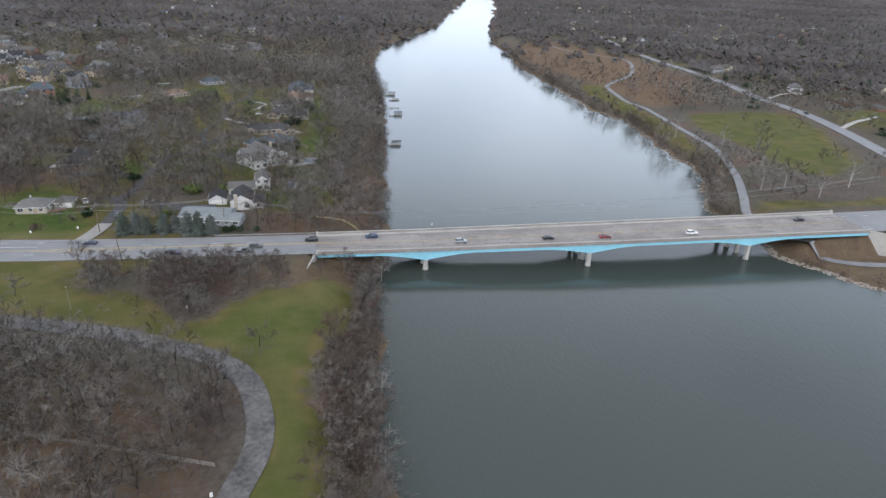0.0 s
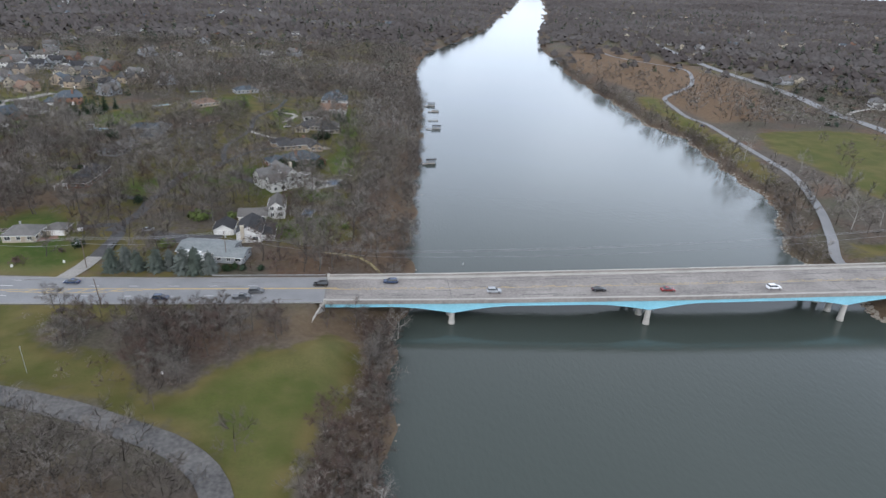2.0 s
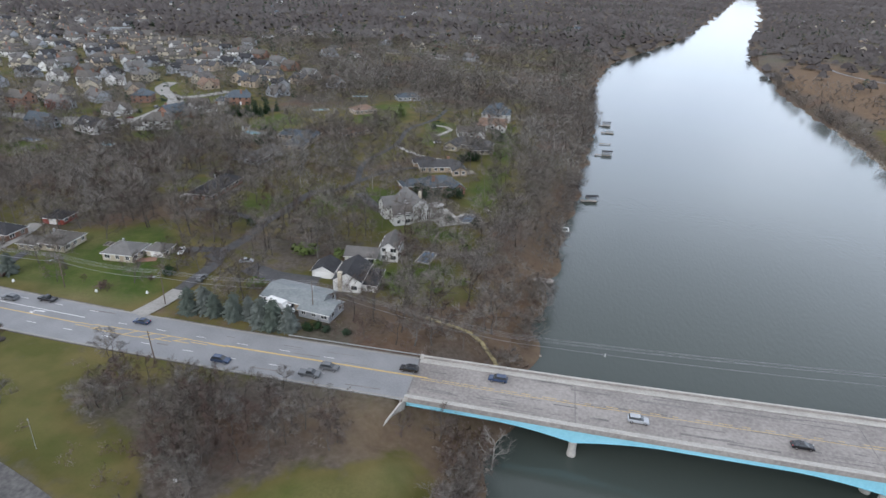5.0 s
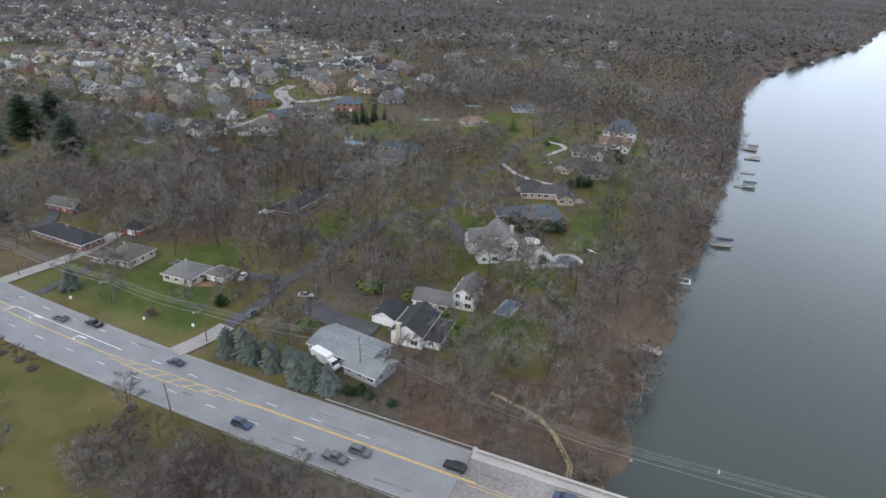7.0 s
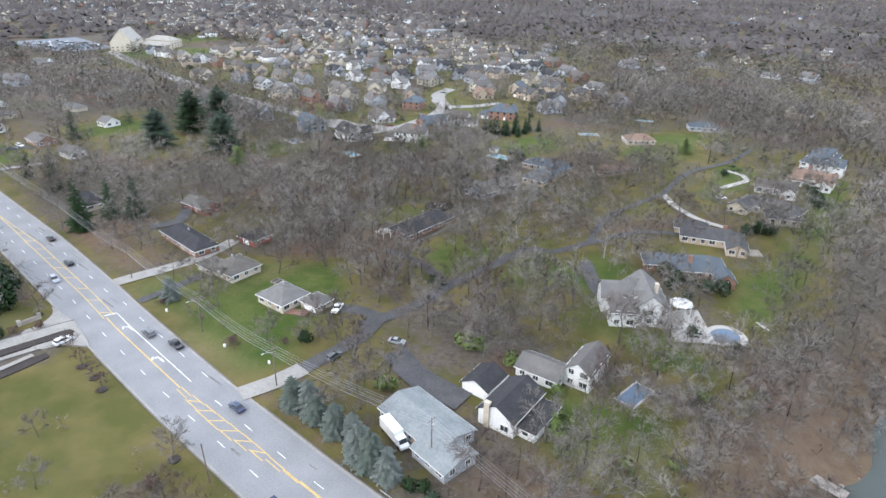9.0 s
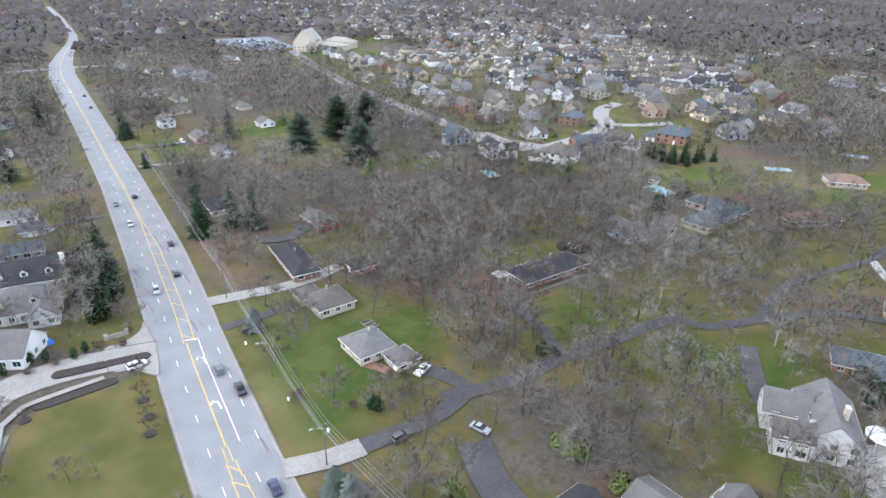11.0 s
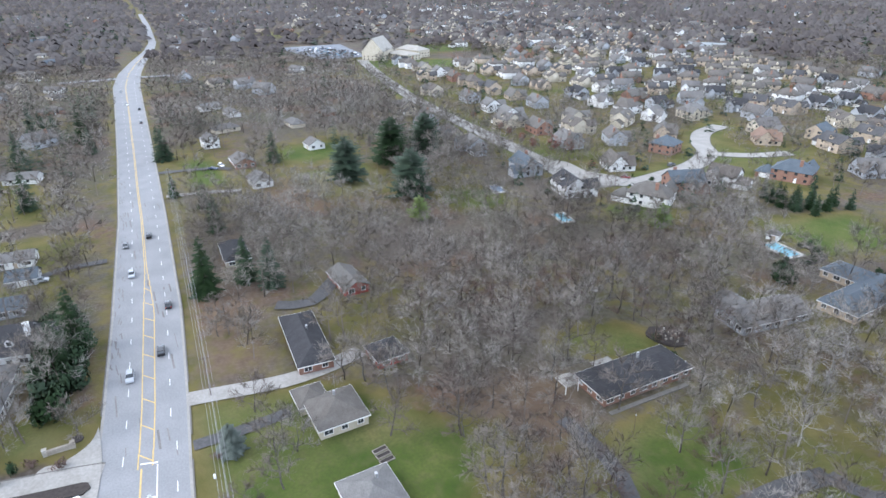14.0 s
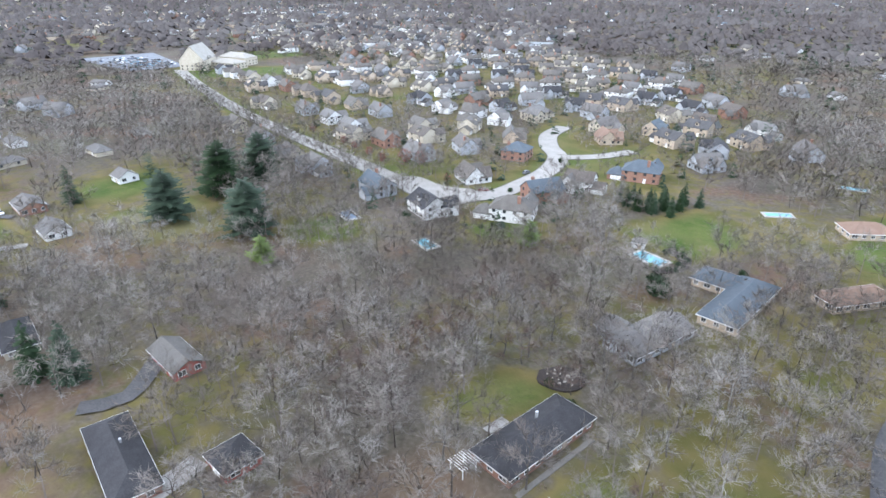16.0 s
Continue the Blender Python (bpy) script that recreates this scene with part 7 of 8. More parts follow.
def car_meshes(shape, colour):
    key = (shape, colour)
    if key not in _car_meshes:
        length, width, body, glass, roof = SHAPES[shape]
        g = Geo()
        n = len(body)
        rings = [(-1.0, 0.86), (-0.86, 1.0), (0.86, 1.0), (1.0, 0.86)]
        pts = []
        for side, k in rings:
            mid = 0.62
            pts += [(x * (1 if k == 1 else 0.985), side * width / 2, mid + (z - mid) * k) for x, z in body]
        faces = [(r * n + i, r * n + (i + 1) % n, (r + 1) * n + (i + 1) % n, (r + 1) * n + i) for r in range(3) for i in range(n)]
        g.add(pts, faces + [tuple(range(n - 1, -1, -1)), tuple(range(3 * n, 4 * n))])

        def cabin(outline, w0, w1):
            q = Geo()
            z0, z1 = min(p[1] for p in outline), max(p[1] for p in outline)
            m = len(outline)
            v = [(x, sg * (w0 + (w1 - w0) * (z - z0) / max(0.01, z1 - z0)) / 2, z) for sg in (-1, 1) for x, z in outline]
            return q.add(v, [(i, (i + 1) % m, m + (i + 1) % m, m + i) for i in range(m)] + [tuple(range(m - 1, -1, -1)), tuple(range(m, 2 * m))])

        _car_meshes[key] = (g.mesh("body", CAR_PAINTS[colour]), cabin(glass, width * 0.93, width * 0.74).mesh("window_glass", GLASS), cabin(roof, width * 0.75, width * 0.68).mesh("roof", CAR_PAINTS[colour]))
    return _car_meshes[key]


def car(shape, colour, x, y, turn, label, z=None, full=True, group="cars on the road"):
    z = float(ground_z(x, y)) + 0.2 if z is None else z
    c = thing("car", label, "car", pose(x, y, z, 0, 0, turn), group)
    b, gl, rf = car_meshes(shape, colour)
    part("body", b, None, c)
    part("window_glass", gl, None, c)
    part("roof", rf, None, c)
    length, width = SHAPES[shape][:2]
    if full:
        for sx in (-0.31, 0.31):
            for sy in (-1, 1):
                wh = part("wheel", WHEEL_MESH, None, c, "", pose(sx * length, sy * (width / 2 - 0.08), 0.34))
                part("rim", RIM_MESH, None, wh)
        for sy in (-1, 1):
            part("headlight", LAMP_MESH, None, c, "", pose(length / 2 - 0.1, sy * 0.66, 0.62))
            part("tail_light", TAIL_MESH, None, c, "", pose(-length / 2 + 0.06, sy * 0.68, 0.72))
    return c


for shape, colour, x, y, west in (
    ("suv", "silver", 45.5, 210.7, False), ("sedan", "black", 79.9, 209.3, False), ("sedan", "red", 102.8, 207.7, False), ("suv", "white", 139.8, 207.4, False), ("sedan", "black", 196, 216.5, True),
    ("suv", "dark_blue", -57.7, 210.8, False), ("pickup", "grey", -33.7, 210.6, False), ("suv", "grey", -29.9, 214.3, False), ("suv", "black", -10.2, 218.5, True), ("suv", "dark_blue", 12.4, 219.3, True),
    ("pickup", "black", -121.7, 226.9, True), ("suv", "grey", -132.5, 225.0, True), ("suv", "silver", -184.3, 221.4, False), ("suv", "black", -193, 229.3, True), ("sedan", "black", -218.5, 233.5, True), ("suv", "silver", -245.7, 225, False), ("suv", "black", -278.3, 232.6, True), ("sedan", "grey", -272.3, 224.3, False),
    ("sedan", "black", -484.6, 243.1, True), ("suv", "white", -553.3, 238, False), ("sedan", "silver", -614.2, 236.1, False), ("suv", "black", -531.9, 245, True), ("sedan", "dark_blue", -88, 222.5, True),
):
    ang = math.degrees(math.atan2(road_y(x + 5, 0.5) - road_y(x - 5, 0.5), 10))
    car(shape, colour, x, y, ang + (180 if west else 0), f"{colour.replace('_', ' ')} {'pickup truck' if shape == 'pickup' else shape} driving on the main road", 0.02 + float(road_z(x)))
for shape, colour, x, y, t, lab in (
    ("pickup", "white", -103.3, 266.7, 115, "white pickup parked beside the cottage garage"), ("suv", "white", -145.6, 208.6, 98, "white patrol car waiting at the side street"), ("sedan", "silver", -78.5, 265.6, 20, "silver car parked under bare trees"),
    ("suv", "silver", -255, 198.6, 85, "silver car parked by an outbuilding"), ("suv", "white", -359.6, 272.6, 10, "white van parked by a brick house"), ("sedan", "white", -47.7, 443, 30, "white car on a curved drive"), ("sedan", "red", -246, 439, 40, "dark red car parked at the kerb"), ("suv", "grey", -250, 473, 100, "grey car parked at the kerb"),
    ("sedan", "dark_blue", 250, 470, 95, "dark car on the park lane"), ("suv", "black", 391, 452, 260, "dark car on the park road"), ("sedan", "dark_blue", -356, 268, 60, "dark blue car on a drive"), ("suv", "grey", -86, 250, 95, "dark car on the tree-lined drive"),
):
    car(shape, colour, x, y, t, lab, None, True, "parked cars")
rng = random.Random(77)
for row in range(7):
    for i in range(16):
        if rng.random() < 0.72:
            x, y = -822 + row * 14 + (4.5 if i % 2 else 0) * 0, 436 + i * 3.1 + row * 1.4
            car(rng.choice(("sedan", "suv")), rng.choice(("white", "silver", "dark_blue", "black", "grey", "light_blue", "black")), x, y, rng.choice((8, 188)), "car parked in the church car park", 0.37, False, "cars at the church")


def make_truck():
    t = thing("box_truck", "white box truck parked behind spruces", "truck", pose(-54, 238.6, float(ground_z(-54, 238.6)), 0, 0, -17))
    part("box", Geo().box(-1.3, 0, 0.95, 6.2, 2.4, 2.5).box(-1.3, 0, 3.45, 6.0, 2.2, 0.06), TRIM, t, "white cargo box")
    cab = Geo()
    cab.extrude([(1.9, 0.6), (4.6, 0.6), (4.65, 1.3), (3.8, 1.5), (3.3, 2.5), (1.9, 2.55)], -1.05, 1.05, lambda u, v, w: (u, w, v))
    part("cab", cab, TRIM, t)
    g = Geo()
    g.extrude([(3.36, 2.4), (3.84, 1.55), (3.88, 1.6), (3.42, 2.45)], -0.95, 0.95, lambda u, v, w: (u, w, v))
    part("windscreen", g, GLASS, t)
    for sx in (-3.2, 3.4):
        for sy in (-1, 1):
            part("wheel", Geo().tube((sx, sy * 0.85, 0.45), (sx, sy * 1.12, 0.45), 0.45, 0.45, 12, True), TYRE, t)


make_truck()

# ---------------------------------------------------------------- poles and wires
POLES = [(-330, 246.0, 11), (-227, 241.0, 11), (-168, 238.0, 11), (-123, 235.2, 11), (-88, 233.5, 11), (-44, 239.0, 11), (14, 232.8, 12.5), (262, 246, 12.5)]
tops = []
for i, (x, y, h) in enumerate(POLES):
    gz = float(ground_z(x, y))
    pole = thing("utility_pole", "tall brown timber utility pole with crossarm", "pole", pose(x, y, gz), "roadside poles")
    part("post", Geo().tube((0, 0, -0.6), (0, 0, h), 0.17, 0.11, 8, True), WOOD_POLE, pole)
    arms = [h - 0.5] if h < 12 else [h - 0.5, h - 1.5]
    for a in arms:
        part("crossarm", Geo().box(0, 0, a, 0.12, 2.5, 0.14), WOOD_POLE, pole)
        for o in (-1.1, -0.4, 0.4, 1.1):
            part("insulator", Geo().tube((0, o, a + 0.14), (0, o, a + 0.34), 0.05, 0.03, 6, True), METAL, pole)
    if x in (-88, -123):
        lamp = part("lamp_arm", Geo().tube((0, 0, h - 1.2), (-0.4, -2.2, h - 0.7), 0.04, 0.03, 6), METAL, pole)
        part("lamp_head", Geo().box(-0.45, -2.5, h - 0.8, 0.28, 0.7, 0.14), METAL, lamp)
    if x == -44:
        part("transformer", Geo().tube((0.35, 0, h - 2.4), (0.35, 0, h - 1.4), 0.26, 0.26, 10, True), METAL, pole)
    tops.append((x, y, gz + h))
for k, (oy, dz, sag) in enumerate(((-1.1, -0.15, 0.9), (-0.4, -0.15, 1.0), (0.4, -0.15, 0.95), (1.1, -0.15, 1.05), (0.15, -2.2, 1.3))):
    wire = Geo()
    for (xa, ya, za), (xb, yb, zb) in zip(tops, tops[1:]):
        n = 10
        drop = sag * (3.2 if xb - xa > 150 else 1)
        p = [(xa + (xb - xa) * j / n, ya + oy + (yb - ya) * j / n, za + dz + (zb - za) * j / n - drop * 4 * (j / n) * (1 - j / n)) for j in range(n + 1)]
        for a, b in zip(p, p[1:]):
            wire.tube(a, b, 0.028 if k < 4 else 0.045, 0.028 if k < 4 else 0.045, 4)
    tagged(new("power_line", wire.mesh("power_line", WIRE)), "thin sagging overhead cable between utility poles", "cable", "overhead cables")
leaning = thing("utility_pole", "leaning brown timber pole on the verge", "pole", pose(-73, 206.2, 0, 0, -4, 0), "roadside poles")
part("post", Geo().tube((0, 0, -0.6), (0, 0, 9.5), 0.17, 0.12, 8, True), WOOD_POLE, leaning)
for x, y, h in ((-146, 202.2, 4.2), (-135, 177.8, 4.2), (-78.2, 173.4, 7.5), (-112, 318, 4.0)):
    lp = thing("lamp_post", "slim dark lamp post on the verge", "street lamp", pose(x, y, float(ground_z(x, y))), "slim lamp posts")
    part("post", Geo().tube((0, 0, -0.3), (0, 0, h), 0.07, 0.045, 6, True), METAL if h > 6 else WOOD_POLE, lp)
    part("lamp_head", Geo().tube((0, 0, h), (0, 0, h + 0.35), 0.16, 0.1, 6, True), METAL, lp)

# ---------------------------------------------------------------- river's edge


def dock(x, y, turn, w, d, label, posts=True, rim=False):
    k = thing("dock", label, "dock", pose(x, y, WATER_Z, 0, 0, turn), "river docks")
    if rim:
        for cx, cy, ww, dd in ((0, -d / 2, w, 0.5), (0, d / 2, w, 0.5), (-w / 2, 0, 0.5, d), (w / 2, 0, 0.5, d)):
            part("float", Geo().box(cx, cy, -0.1, ww, dd, 0.4), TRIM, k)
        return k
    n = max(3, int(w / 0.55))
    for i in range(n):
        part("plank", Geo().box((i + 0.5) / n * w - w / 2, 0, 0.62, w / n - 0.05, d, 0.08), WOOD_GREY, k)
    for sy in (-1, 1):
        part("beam", Geo().box(0, sy * (d / 2 - 0.15), 0.44, w, 0.14, 0.18), WOOD_GREY, k)
    for sx in (-1, 1):
        for sy in (-1, 1):
            part("post", Geo().tube((sx * (w / 2 - 0.2), sy * (d / 2 - 0.1), -2.2), (sx * (w / 2 - 0.2), sy * (d / 2 - 0.1), 0.95), 0.11, 0.1, 6, True), WOOD_POLE, k)
    return k


def boat(x, y, turn, label, canopy=True):
    b = thing("boat", label, "boat", pose(x, y, WATER_Z, 0, 0, turn), "moored boats")
    for sy in (-1, 1):
        part("pontoon", Geo().tube((-3, sy * 0.95, 0.1), (3, sy * 0.95, 0.1), 0.35, 0.3, 8, True), METAL, b)
    part("deck", Geo().box(0, 0, 0.42, 6.2, 2.5, 0.14), DARK_STEEL, b)
    for sy in (-1, 1):
        part("side_rail", Geo().box(0, sy * 1.2, 0.56, 5.6, 0.07, 0.7), WALL_GREY, b)
    part("seat", Geo().box(-2.0, 0, 0.56, 1.0, 2.1, 0.5), WALL_CREAM, b)
    if canopy:
        g = Geo()
        g.extrude([(-1.5, 2.3), (-0.8, 2.55), (0.8, 2.55), (1.5, 2.3), (1.5, 2.24), (0.8, 2.48), (-0.8, 2.48), (-1.5, 2.24)], -3.3, 3.3, lambda u, v, w: (w, u, v))
        part("canopy", g, ROOF_DARK, b)
        for sx in (-2.9, 2.9):
            for sy in (-1.3, 1.3):
                part("canopy_post", Geo().tube((sx, sy, 0.3), (sx, sy, 2.3), 0.05, 0.05, 5), METAL, b)


dock(20.5, 293.3, -10, 9.0, 3.2, "weathered grey plank dock at the bank")
dock(27, 345.8, 3, 6.2, 4.2, "empty white floating dock frame", rim=True)
dock(39.5, 386, 10, 7.5, 2.0, "dark timber dock beside a boat lift")
dock(50, 476, 5, 9, 1.6, "long narrow timber dock")
dock(53, 505, 5, 7, 1.4, "long narrow timber dock")
dock(56, 538, 0, 8, 2.4, "timber dock with boat")
dock(55, 562, 0, 8, 3.2, "timber dock with boat")
boat(41, 389, 12, "dark covered boat on a lift at the dock")
boat(53, 479.5, 5, "covered pontoon boat moored at a dock")
boat(58, 541.5, 0, "white pontoon boat moored at a dock", False)
boat(57, 566, 0, "dark covered boat at a dock")
buoy = thing("buoy", "small white buoy on the river", "buoy", pose(41.1, 249.2, WATER_Z))
part("float", Geo().tube((0, 0, -0.2), (0, 0, 0.9), 0.25, 0.12, 8, True), TRIM, buoy)

rocks = Stuff()
g = np.random.RandomState(44)
rock_geo = []
for k in range(4):
    r = random.Random(k)
    bm = bmesh.new()
    bmesh.ops.create_icosphere(bm, subdivisions=1, radius=0.5)
    for v in bm.verts:
        v.co *= r.uniform(0.75, 1.15)
        v.co.z *= 0.6
    gg = Geo().add([tuple(v.co) for v in bm.verts], [tuple(v.index for v in f.verts) for f in bm.faces])
    bm.free()
    rock_geo.append(arrays(gg))
for i in range(1500):
    y = g.uniform(120, 620) if i < 950 else g.uniform(120, 235)
    east = g.uniform() < 0.93 or i >= 950
    wob = 1.6 * math.sin(y * 0.21) + 1.1 * math.sin(y * 0.083 + 1.0)
    x = (float(np.interp(y, BANK_Y_E, BANK_X_E)) + g.uniform(-0.2, 3.5) if east else float(np.interp(y, BANK_Y_W, BANK_X_W)) - g.uniform(-0.2, 1.6)) + wob
    s = g.uniform(0.4, 1.5) * (1.0 if east else 0.8)
    rocks.put(rock_geo[g.randint(4)], x, y, float(ground_z(x, y)), s, g.uniform(0, 6.28), s, g.uniform(0, 1))
rocks.make("bank_rocks", STONE, "pale rubble stones along the water's edge", "rocks")

# ---------------------------------------------------------------- pools and gardens


def pool(x, y, turn, w, d, water, label, deck=2.0, oval=False):
    z = float(ground_z(x, y))
    p = thing("swimming_pool", label, "pool", pose(x, y, z, 0, 0, turn), "garden pools")
    n = 24 if oval else 4

    def ring(a, b):
        if oval:
            return [(a * math.cos(2 * math.pi * i / n), b * math.sin(2 * math.pi * i / n) * (1 + 0.2 * math.cos(2 * math.pi * i / n))) for i in range(n)]
        return [(-a, -b), (a, -b), (a, b), (-a, b)]

    inner, mid_, outer = ring(w / 2, d / 2), ring(w / 2 + 0.4, d / 2 + 0.4), ring(w / 2 + deck, d / 2 + deck)
    part("deck", Geo().add([(*q, 0.24) for q in mid_] + [(*q, 0.24) for q in outer] + [(*q, -0.3) for q in outer], [(i, (i + 1) % n, n + (i + 1) % n, n + i) for i in range(n)] + [(n + i, n + (i + 1) % n, 2 * n + (i + 1) % n, 2 * n + i) for i in range(n)]), CONCRETE, p)
    part("coping", Geo().add([(*q, 0.3) for q in inner] + [(*q, 0.3) for q in mid_] + [(*q, 0.1) for q in inner], [(i, (i + 1) % n, n + (i + 1) % n, n + i) for i in range(n)] + [(i, 2 * n + i, 2 * n + (i + 1) % n, (i + 1) % n) for i in range(n)]), CONCRETE, p)
    part("pool_water", Geo().add([(*q, 0.2) for q in inner], [tuple(range(n))]), water, p)


pool(-158, 431, -8, 11, 5.5, POOL_BLUE, "pale turquoise rectangular garden pool", 1.2)
pool(-144, 505, 40, 10, 3.6, POOL_BLUE, "narrow turquoise pool beside a stone terrace", 1.0)
pool(-134, 564, 20, 11, 4, POOL_BLUE, "narrow turquoise garden pool on open lawn", 0.8)
pool(-20.5, 287, 82, 9, 4.4, POOL_COVER, "rectangular pool under a slate blue cover", 0.5)
pool(-12, 328, 55, 9, 7, POOL_COVER, "kidney-shaped pool with a pale stone terrace", 1.8, True)
pool(-220, 382, -10, 9, 4.5, POOL_BLUE, "small turquoise pool behind a white house", 1.0)
pool(-262, 377, -10, 9, 4.5, POOL_COVER, "covered pool behind a grey house", 1.2)
gaz = thing("gazebo", "white octagonal gazebo on the terrace", "gazebo", pose(-26.5, 333.5, float(ground_z(-26.5, 333.5))))
cone = Geo().add([(3.6 * math.cos(i * math.pi / 4), 3.6 * math.sin(i * math.pi / 4), 2.7) for i in range(8)] + [(0, 0, 4.2)], [(i, (i + 1) % 8, 8) for i in range(8)] + [tuple(range(7, -1, -1))])
part("roof", cone, TRIM, gaz)
for i in range(8):
    a = i * math.pi / 4
    part("post", Geo().tube((3.2 * math.cos(a), 3.2 * math.sin(a), -0.3), (3.2 * math.cos(a), 3.2 * math.sin(a), 2.72), 0.09, 0.09, 6), TRIM, gaz)
terrace = Geo().box(0, 0, -0.3, 18, 11, 0.42)
tt = tagged(new("terrace", terrace.mesh("terrace", CONCRETE)), "pale stone terrace behind the white house", "terrace")
tt.matrix_world = pose(-22, 327, float(ground_z(-22, 327)), 0, 0, -56)
FOOTPRINTS.append((-22, 327, 10, 9, 5.5, -56))
for x, y, t, w, d, m, lab in ((-111.5, 258.4, 25, 7, 3, WALL_BRICK, "red brick paved patio before the cottage"), (-135.2, 329, 89, 6, 2.4, CONCRETE_DRIVE, "pale concrete patio behind the ranch house"), (-118.4, 329, 89, 24, 1.2, KERB, "narrow paved walk along the ranch house"), (-22, 391, 30, 8, 6, STONE, "round pale stone patio on the lawn")):
    pa = tagged(new("patio", Geo().box(0, 0, -0.3, w, d, 0.5).mesh("patio", m)), lab, "patio")
    pa.matrix_world = pose(x, y, float(ground_z(x, y)), 0, 0, t)
for i in range(3):
    bed = thing("raised_bed", "low timber raised garden bed with soil", "garden bed", pose(-132 + i * 1.7, 266.4 + i * 0.1, float(ground_z(-132, 266)), 0, 0, 8), "raised beds")
    part("soil", Geo().box(0, 0, -0.1, 1.0, 3.0, 0.3), MULCH, bed)
    for cx, cy, ww, dd in ((-0.55, 0, 0.1, 3.2), (0.55, 0, 0.1, 3.2), (0, -1.55, 1.0, 0.1), (0, 1.55, 1.0, 0.1)):
        part("board", Geo().box(cx, cy, -0.1, ww, dd, 0.42), WOOD_GREY, bed)
perg = thing("pergola", "white slatted pergola beside the ranch house", "pergola", pose(-130.5, 314.2, float(ground_z(-130, 314)), 0, 0, 89))
for sx in (-1.8, 1.8):
    for sy in (-1.8, 1.8):
        part("post", Geo().box(sx, sy, -0.3, 0.16, 0.16, 2.8), TRIM, perg)
for i in range(8):
    part("slat", Geo().box(-2.1 + i * 0.6, 0, 2.5, 0.1, 4.6, 0.16), TRIM, perg)


def blob(points, z_off, name, material, label, category):
    ring = smooth_line(points + points[:1], 1.5)[:-1]
    geo = Geo().add([(x, y, float(ground_z(x, y)) + z_off) for x, y in ring] + [(x, y, float(ground_z(x, y)) - 0.3) for x, y in ring], [tuple(range(len(ring)))] + [(i, (i + 1) % len(ring), len(ring) + (i + 1) % len(ring), len(ring) + i) for i in range(len(ring))])
    return tagged(new(name, geo.mesh(name, material)), label, category)


blob([(-154, 191.5), (-151, 191), (-149, 205), (-147.6, 211.2), (-150.5, 212.2), (-152, 204)], 0.62, "street_island", MULCH, "dark mulched island with kerb in the side street", "traffic island")
blob([(-144, 185.5), (-143.2, 192), (-144, 203.5), (-141.5, 203.5), (-140.4, 193), (-140.5, 186)], 0.3, "mulch_bed", MULCH, "dark mulch bed along the footpath", "mulch bed")
for x, y in ((-118, 206), (-124, 207), (-131, 207), (-84, 205), (-138, 184), (-166, 210)):
    blob([(x + 1.3 * math.cos(i * 0.785), y + 1.3 * math.sin(i * 0.785)) for i in range(8)], 0.25, "mulch_ring", MULCH, "dark mulch ring under a tree", "mulch bed")
blob([(-168, 214.2), (-163, 212.5), (-159.5, 208), (-158.5, 203), (-147.6, 202.5), (-145, 207.5), (-140.5, 210.6), (-139, 211.9), (-142, 213.0), (-155, 214.6)], 0.33, "street_mouth", CONCRETE_DRIVE, "pale concrete mouth of the side street", "road")["kind"] = "structure"
blob([(-290, 417), (-268, 412), (-247, 414), (-240, 424), (-243, 438), (-252, 436), (-264, 430), (-282, 430)], 0.36, "street_bulb", CONCRETE_DRIVE, "wide pale concrete bend of the residential street", "road")["kind"] = "structure"
blob([(-158, 444.5), (-152, 442.5), (-146.5, 439), (-145.4, 430), (-150.6, 422.2), (-152.6, 423.6), (-148.6, 430), (-149.6, 436.5), (-157, 441.5)], 0.3, "mulch_bed", MULCH, "dark hedge bed curving round the pool", "mulch bed")
rockery = blob([(-142, 352), (-139, 357.5), (-133, 359), (-130.5, 354), (-132.5, 349.5), (-139, 348)], 0.45, "rockery", MULCH, "dark earth rockery with a few pale stones", "rockery")
stone_rng = random.Random(8)
for i in range(16):
    a, r = i * 2.4, 1.0 + 0.18 * i
    x, y, w = -136.3 + 1.15 * r * math.cos(a), 353.6 + r * math.sin(a), stone_rng.uniform(0.5, 1.1)
    part("stone", Geo().box(x, y, float(ground_z(x, y)) + 0.3, w, w * 0.7, w * 0.55 + 0.15, stone_rng.uniform(0, 3), taper=0.65), STONE, rockery)
sw = thing("garden_wall", "low pale stone entrance wall at the corner", "wall", pose(-163.5, 206.8, float(ground_z(-163.5, 206.8)), 0, 0, 92))
part("wall", Geo().box(0, 0, -0.3, 5.0, 0.6, 1.5), STONE, sw)
for sx in (-2.6, 2.6):
    part("pier", Geo().box(sx, 0, -0.3, 0.8, 0.8, 1.9).box(sx, 0, 1.6, 0.95, 0.95, 0.14), STONE, sw)
tarp = thing("garden_toy", "bright blue plastic covered garden frame", "tarpaulin", pose(-170.5, 191.5, float(ground_z(-170, 191)), 0, 0, 20))
part("cover", Geo().box(0, 0, 0, 2.8, 1.8, 0.9, taper=0.7), TARP_BLUE, tarp)
kayak = thing("canoe", "white upturned canoe on the lawn", "canoe", pose(-5, 341, float(ground_z(-5, 341)), 0, 0, -30))
kg = Geo()
prof = [(-2.4, 0.05), (-1.4, 0.36), (0, 0.45), (1.4, 0.36), (2.4, 0.05)]
for (xa, wa), (xb, wb) in zip(prof, prof[1:]):
    kg.add([(xa, -wa, 0), (xb, -wb, 0), (xb, 0, 0.12 + wb * 0.7), (xa, 0, 0.12 + wa * 0.7), (xa, wa, 0), (xb, wb, 0)], [(0, 1, 2, 3), (3, 2, 5, 4)])
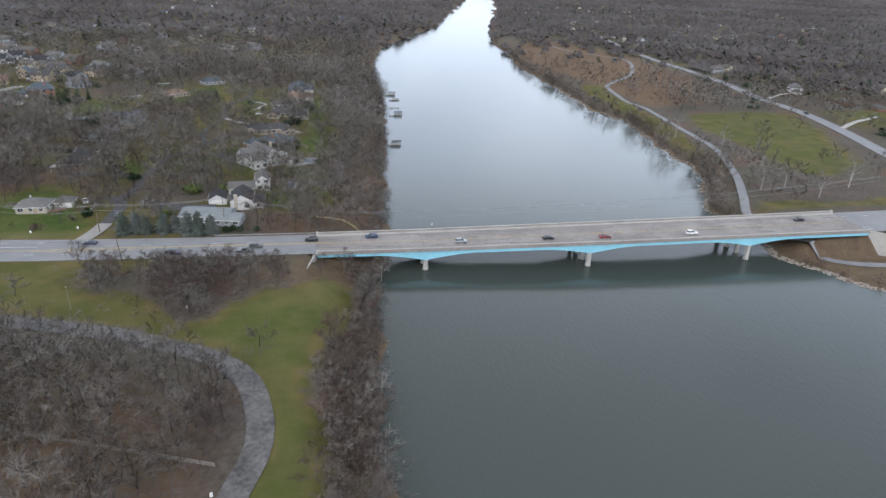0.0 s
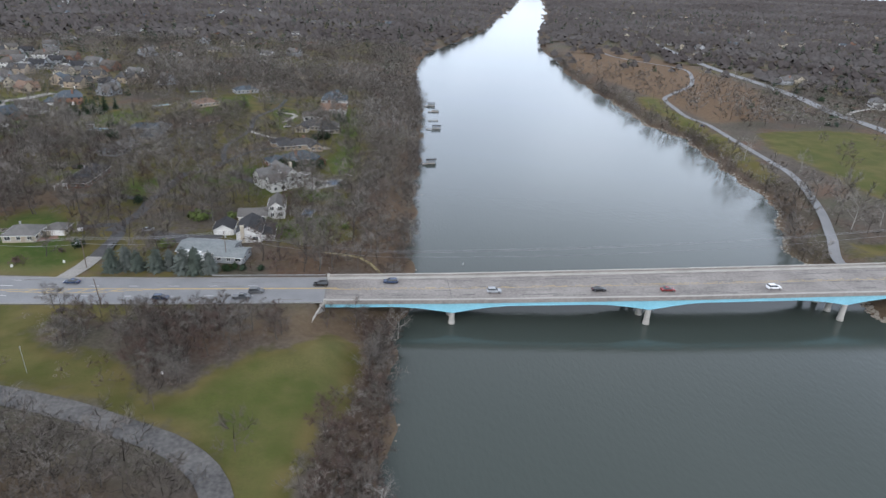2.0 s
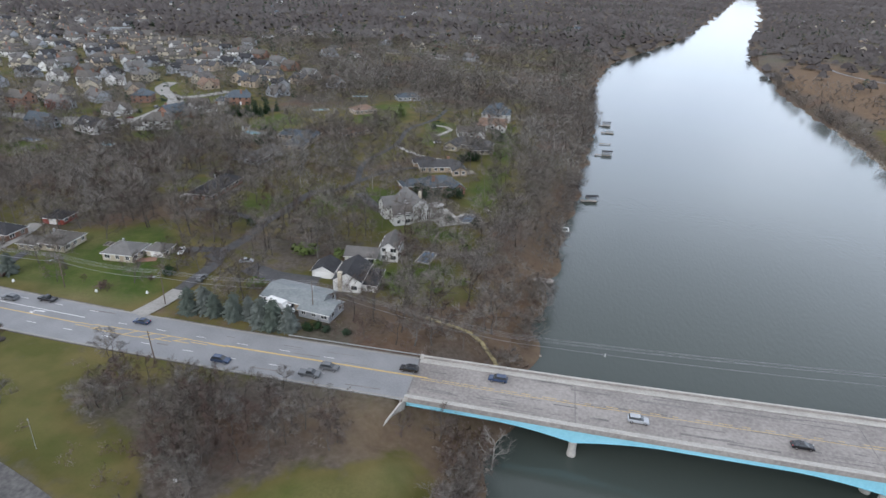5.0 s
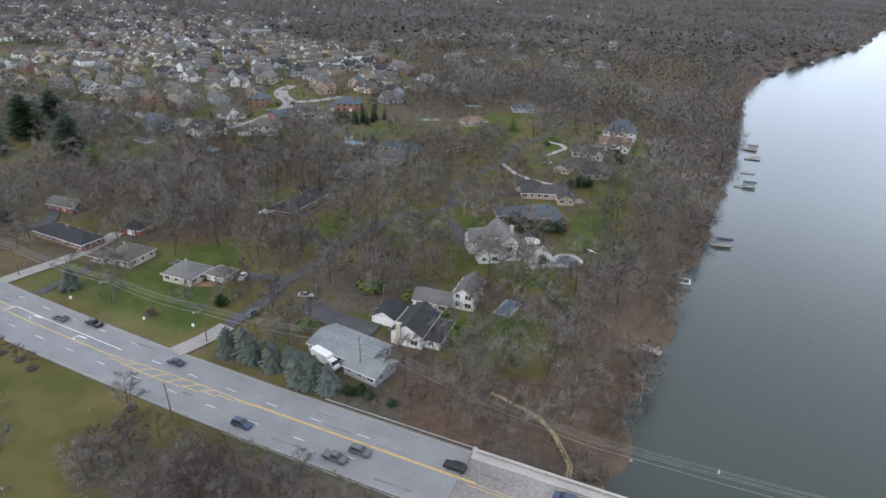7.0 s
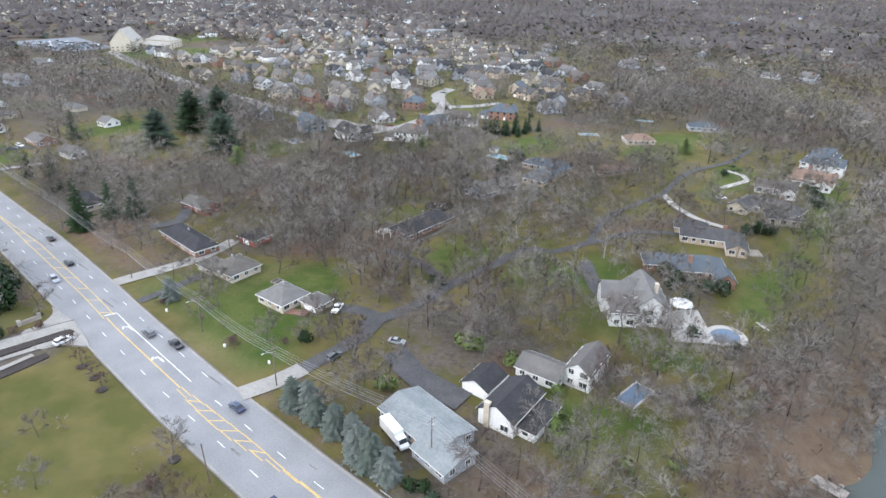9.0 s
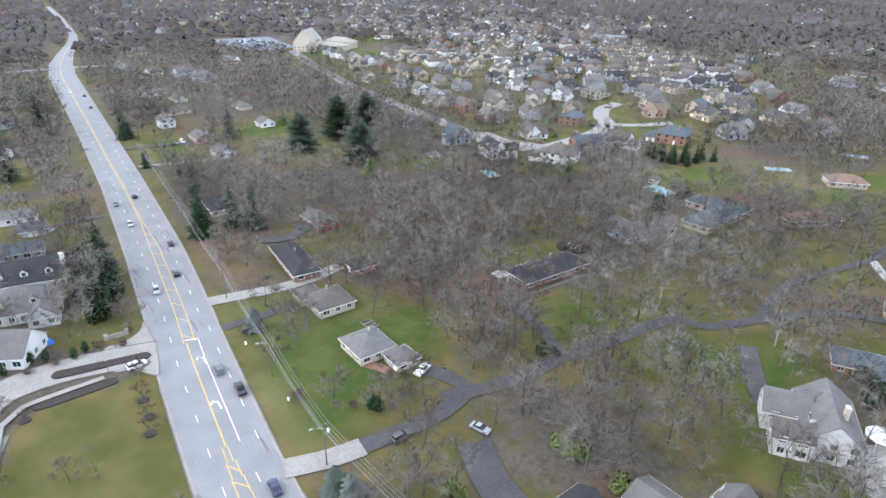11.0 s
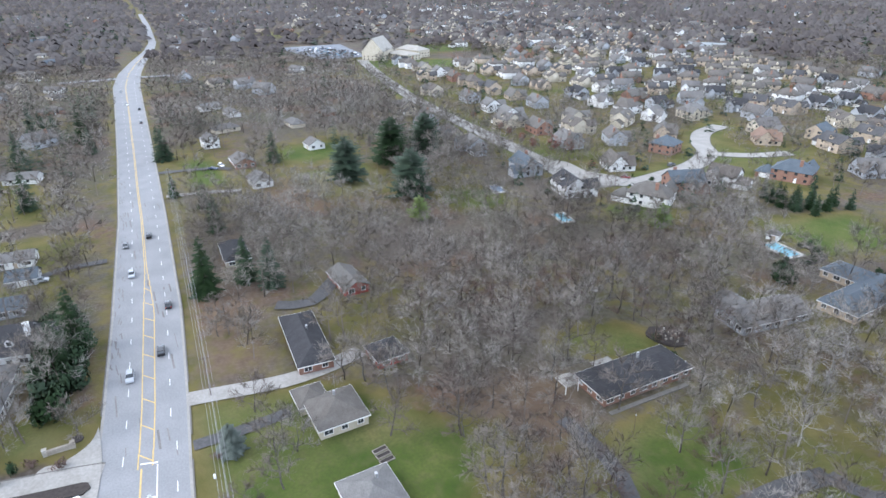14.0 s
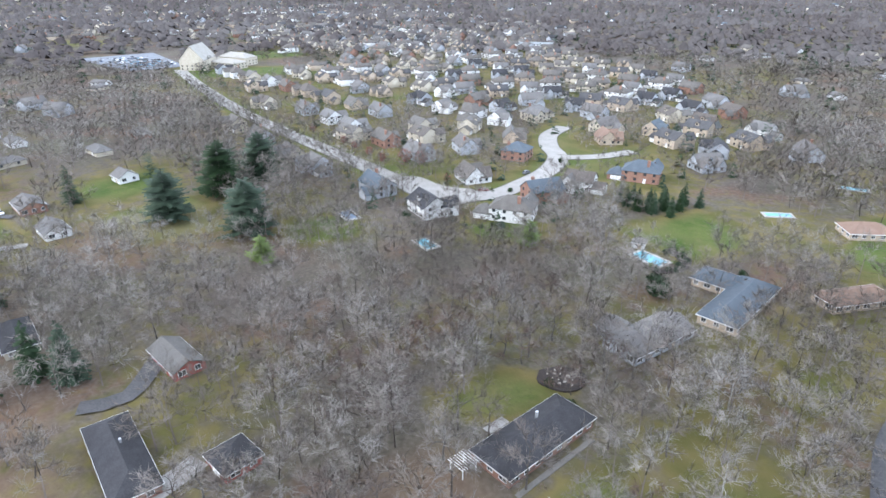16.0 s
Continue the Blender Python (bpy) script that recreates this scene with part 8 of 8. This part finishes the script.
part("hull", kg, TRIM, kayak)

# rail fence beside the park lane
fa, fb = Vector((-110, 133.2, 0)), Vector((-28.5, 103.8, 0))
fence = thing("fence", "long weathered plank fence beside the park lane", "fence", pose(0, 0, 0))
n = 34
fp = [fa.lerp(fb, i / n) for i in range(n + 1)]
for i, p in enumerate(fp):
    z = float(ground_z(p.x, p.y))
    part("post", Geo().box(p.x, p.y, z - 0.3, 0.16, 0.16, 1.5), WOOD_GREY, fence)
    if i < n:
        q = fp[i + 1]
        ang = math.atan2(q.y - p.y, q.x - p.x)
        for h in (0.25, 0.65, 1.0):
            part("rail", Geo().box((p.x + q.x) / 2, (p.y + q.y) / 2, z + h, (q - p).length, 0.07, 0.28, ang), WOOD_GREY, fence)
tagged(new("footpath", ribbon([(-12, 246), (-2.5, 243.4), (5.9, 239.4), (10.7, 234.8), (11, 229)], 1.3, 0.25).mesh("footpath", surface("trodden_dry_grass", (0.30, 0.25, 0.12), (0.40, 0.34, 0.19), 0.8))), "trodden yellowish path through brush", "footpath", kind="structure")
for x, y in ((-97, 238), (-140.5, 234.5), (-28, 96), (-46, 172), (-112, 235)):
    mb = thing("marker_box", "small pale utility marker on the grass", "utility box", pose(x, y, float(ground_z(x, y))), "utility boxes")
    part("box", Geo().box(0, 0, -0.1, 0.6, 0.5, 0.9, taper=0.85), TRIM, mb)
# guard rail at the bridge approach
for y_off, x0, x1, side in ((-1.0, -60, -9, 0), (0.9, -46, -9, 1)):
    rail = thing("guard_rail", "low weathered guard rail at the bridge approach", "guard rail", pose(0, 0, 0), "guard rails")
    n = int((x1 - x0) / 4)
    for i in range(n + 1):
        x = x0 + (x1 - x0) * i / n
        y = road_edges(x)[side] + y_off
        part("post", Geo().box(x, y, -0.6, 0.15, 0.15, 1.25), WOOD_POLE, rail)
        if i < n:
            xb = x0 + (x1 - x0) * (i + 1) / n
            yb = road_edges(xb)[side] + y_off
            part("beam", Geo().box((x + xb) / 2, (y + yb) / 2 + (0.1 if side == 0 else -0.1), 0.35, xb - x + 0.02, 0.06, 0.3, math.atan2(yb - y, xb - x)), METAL, rail)
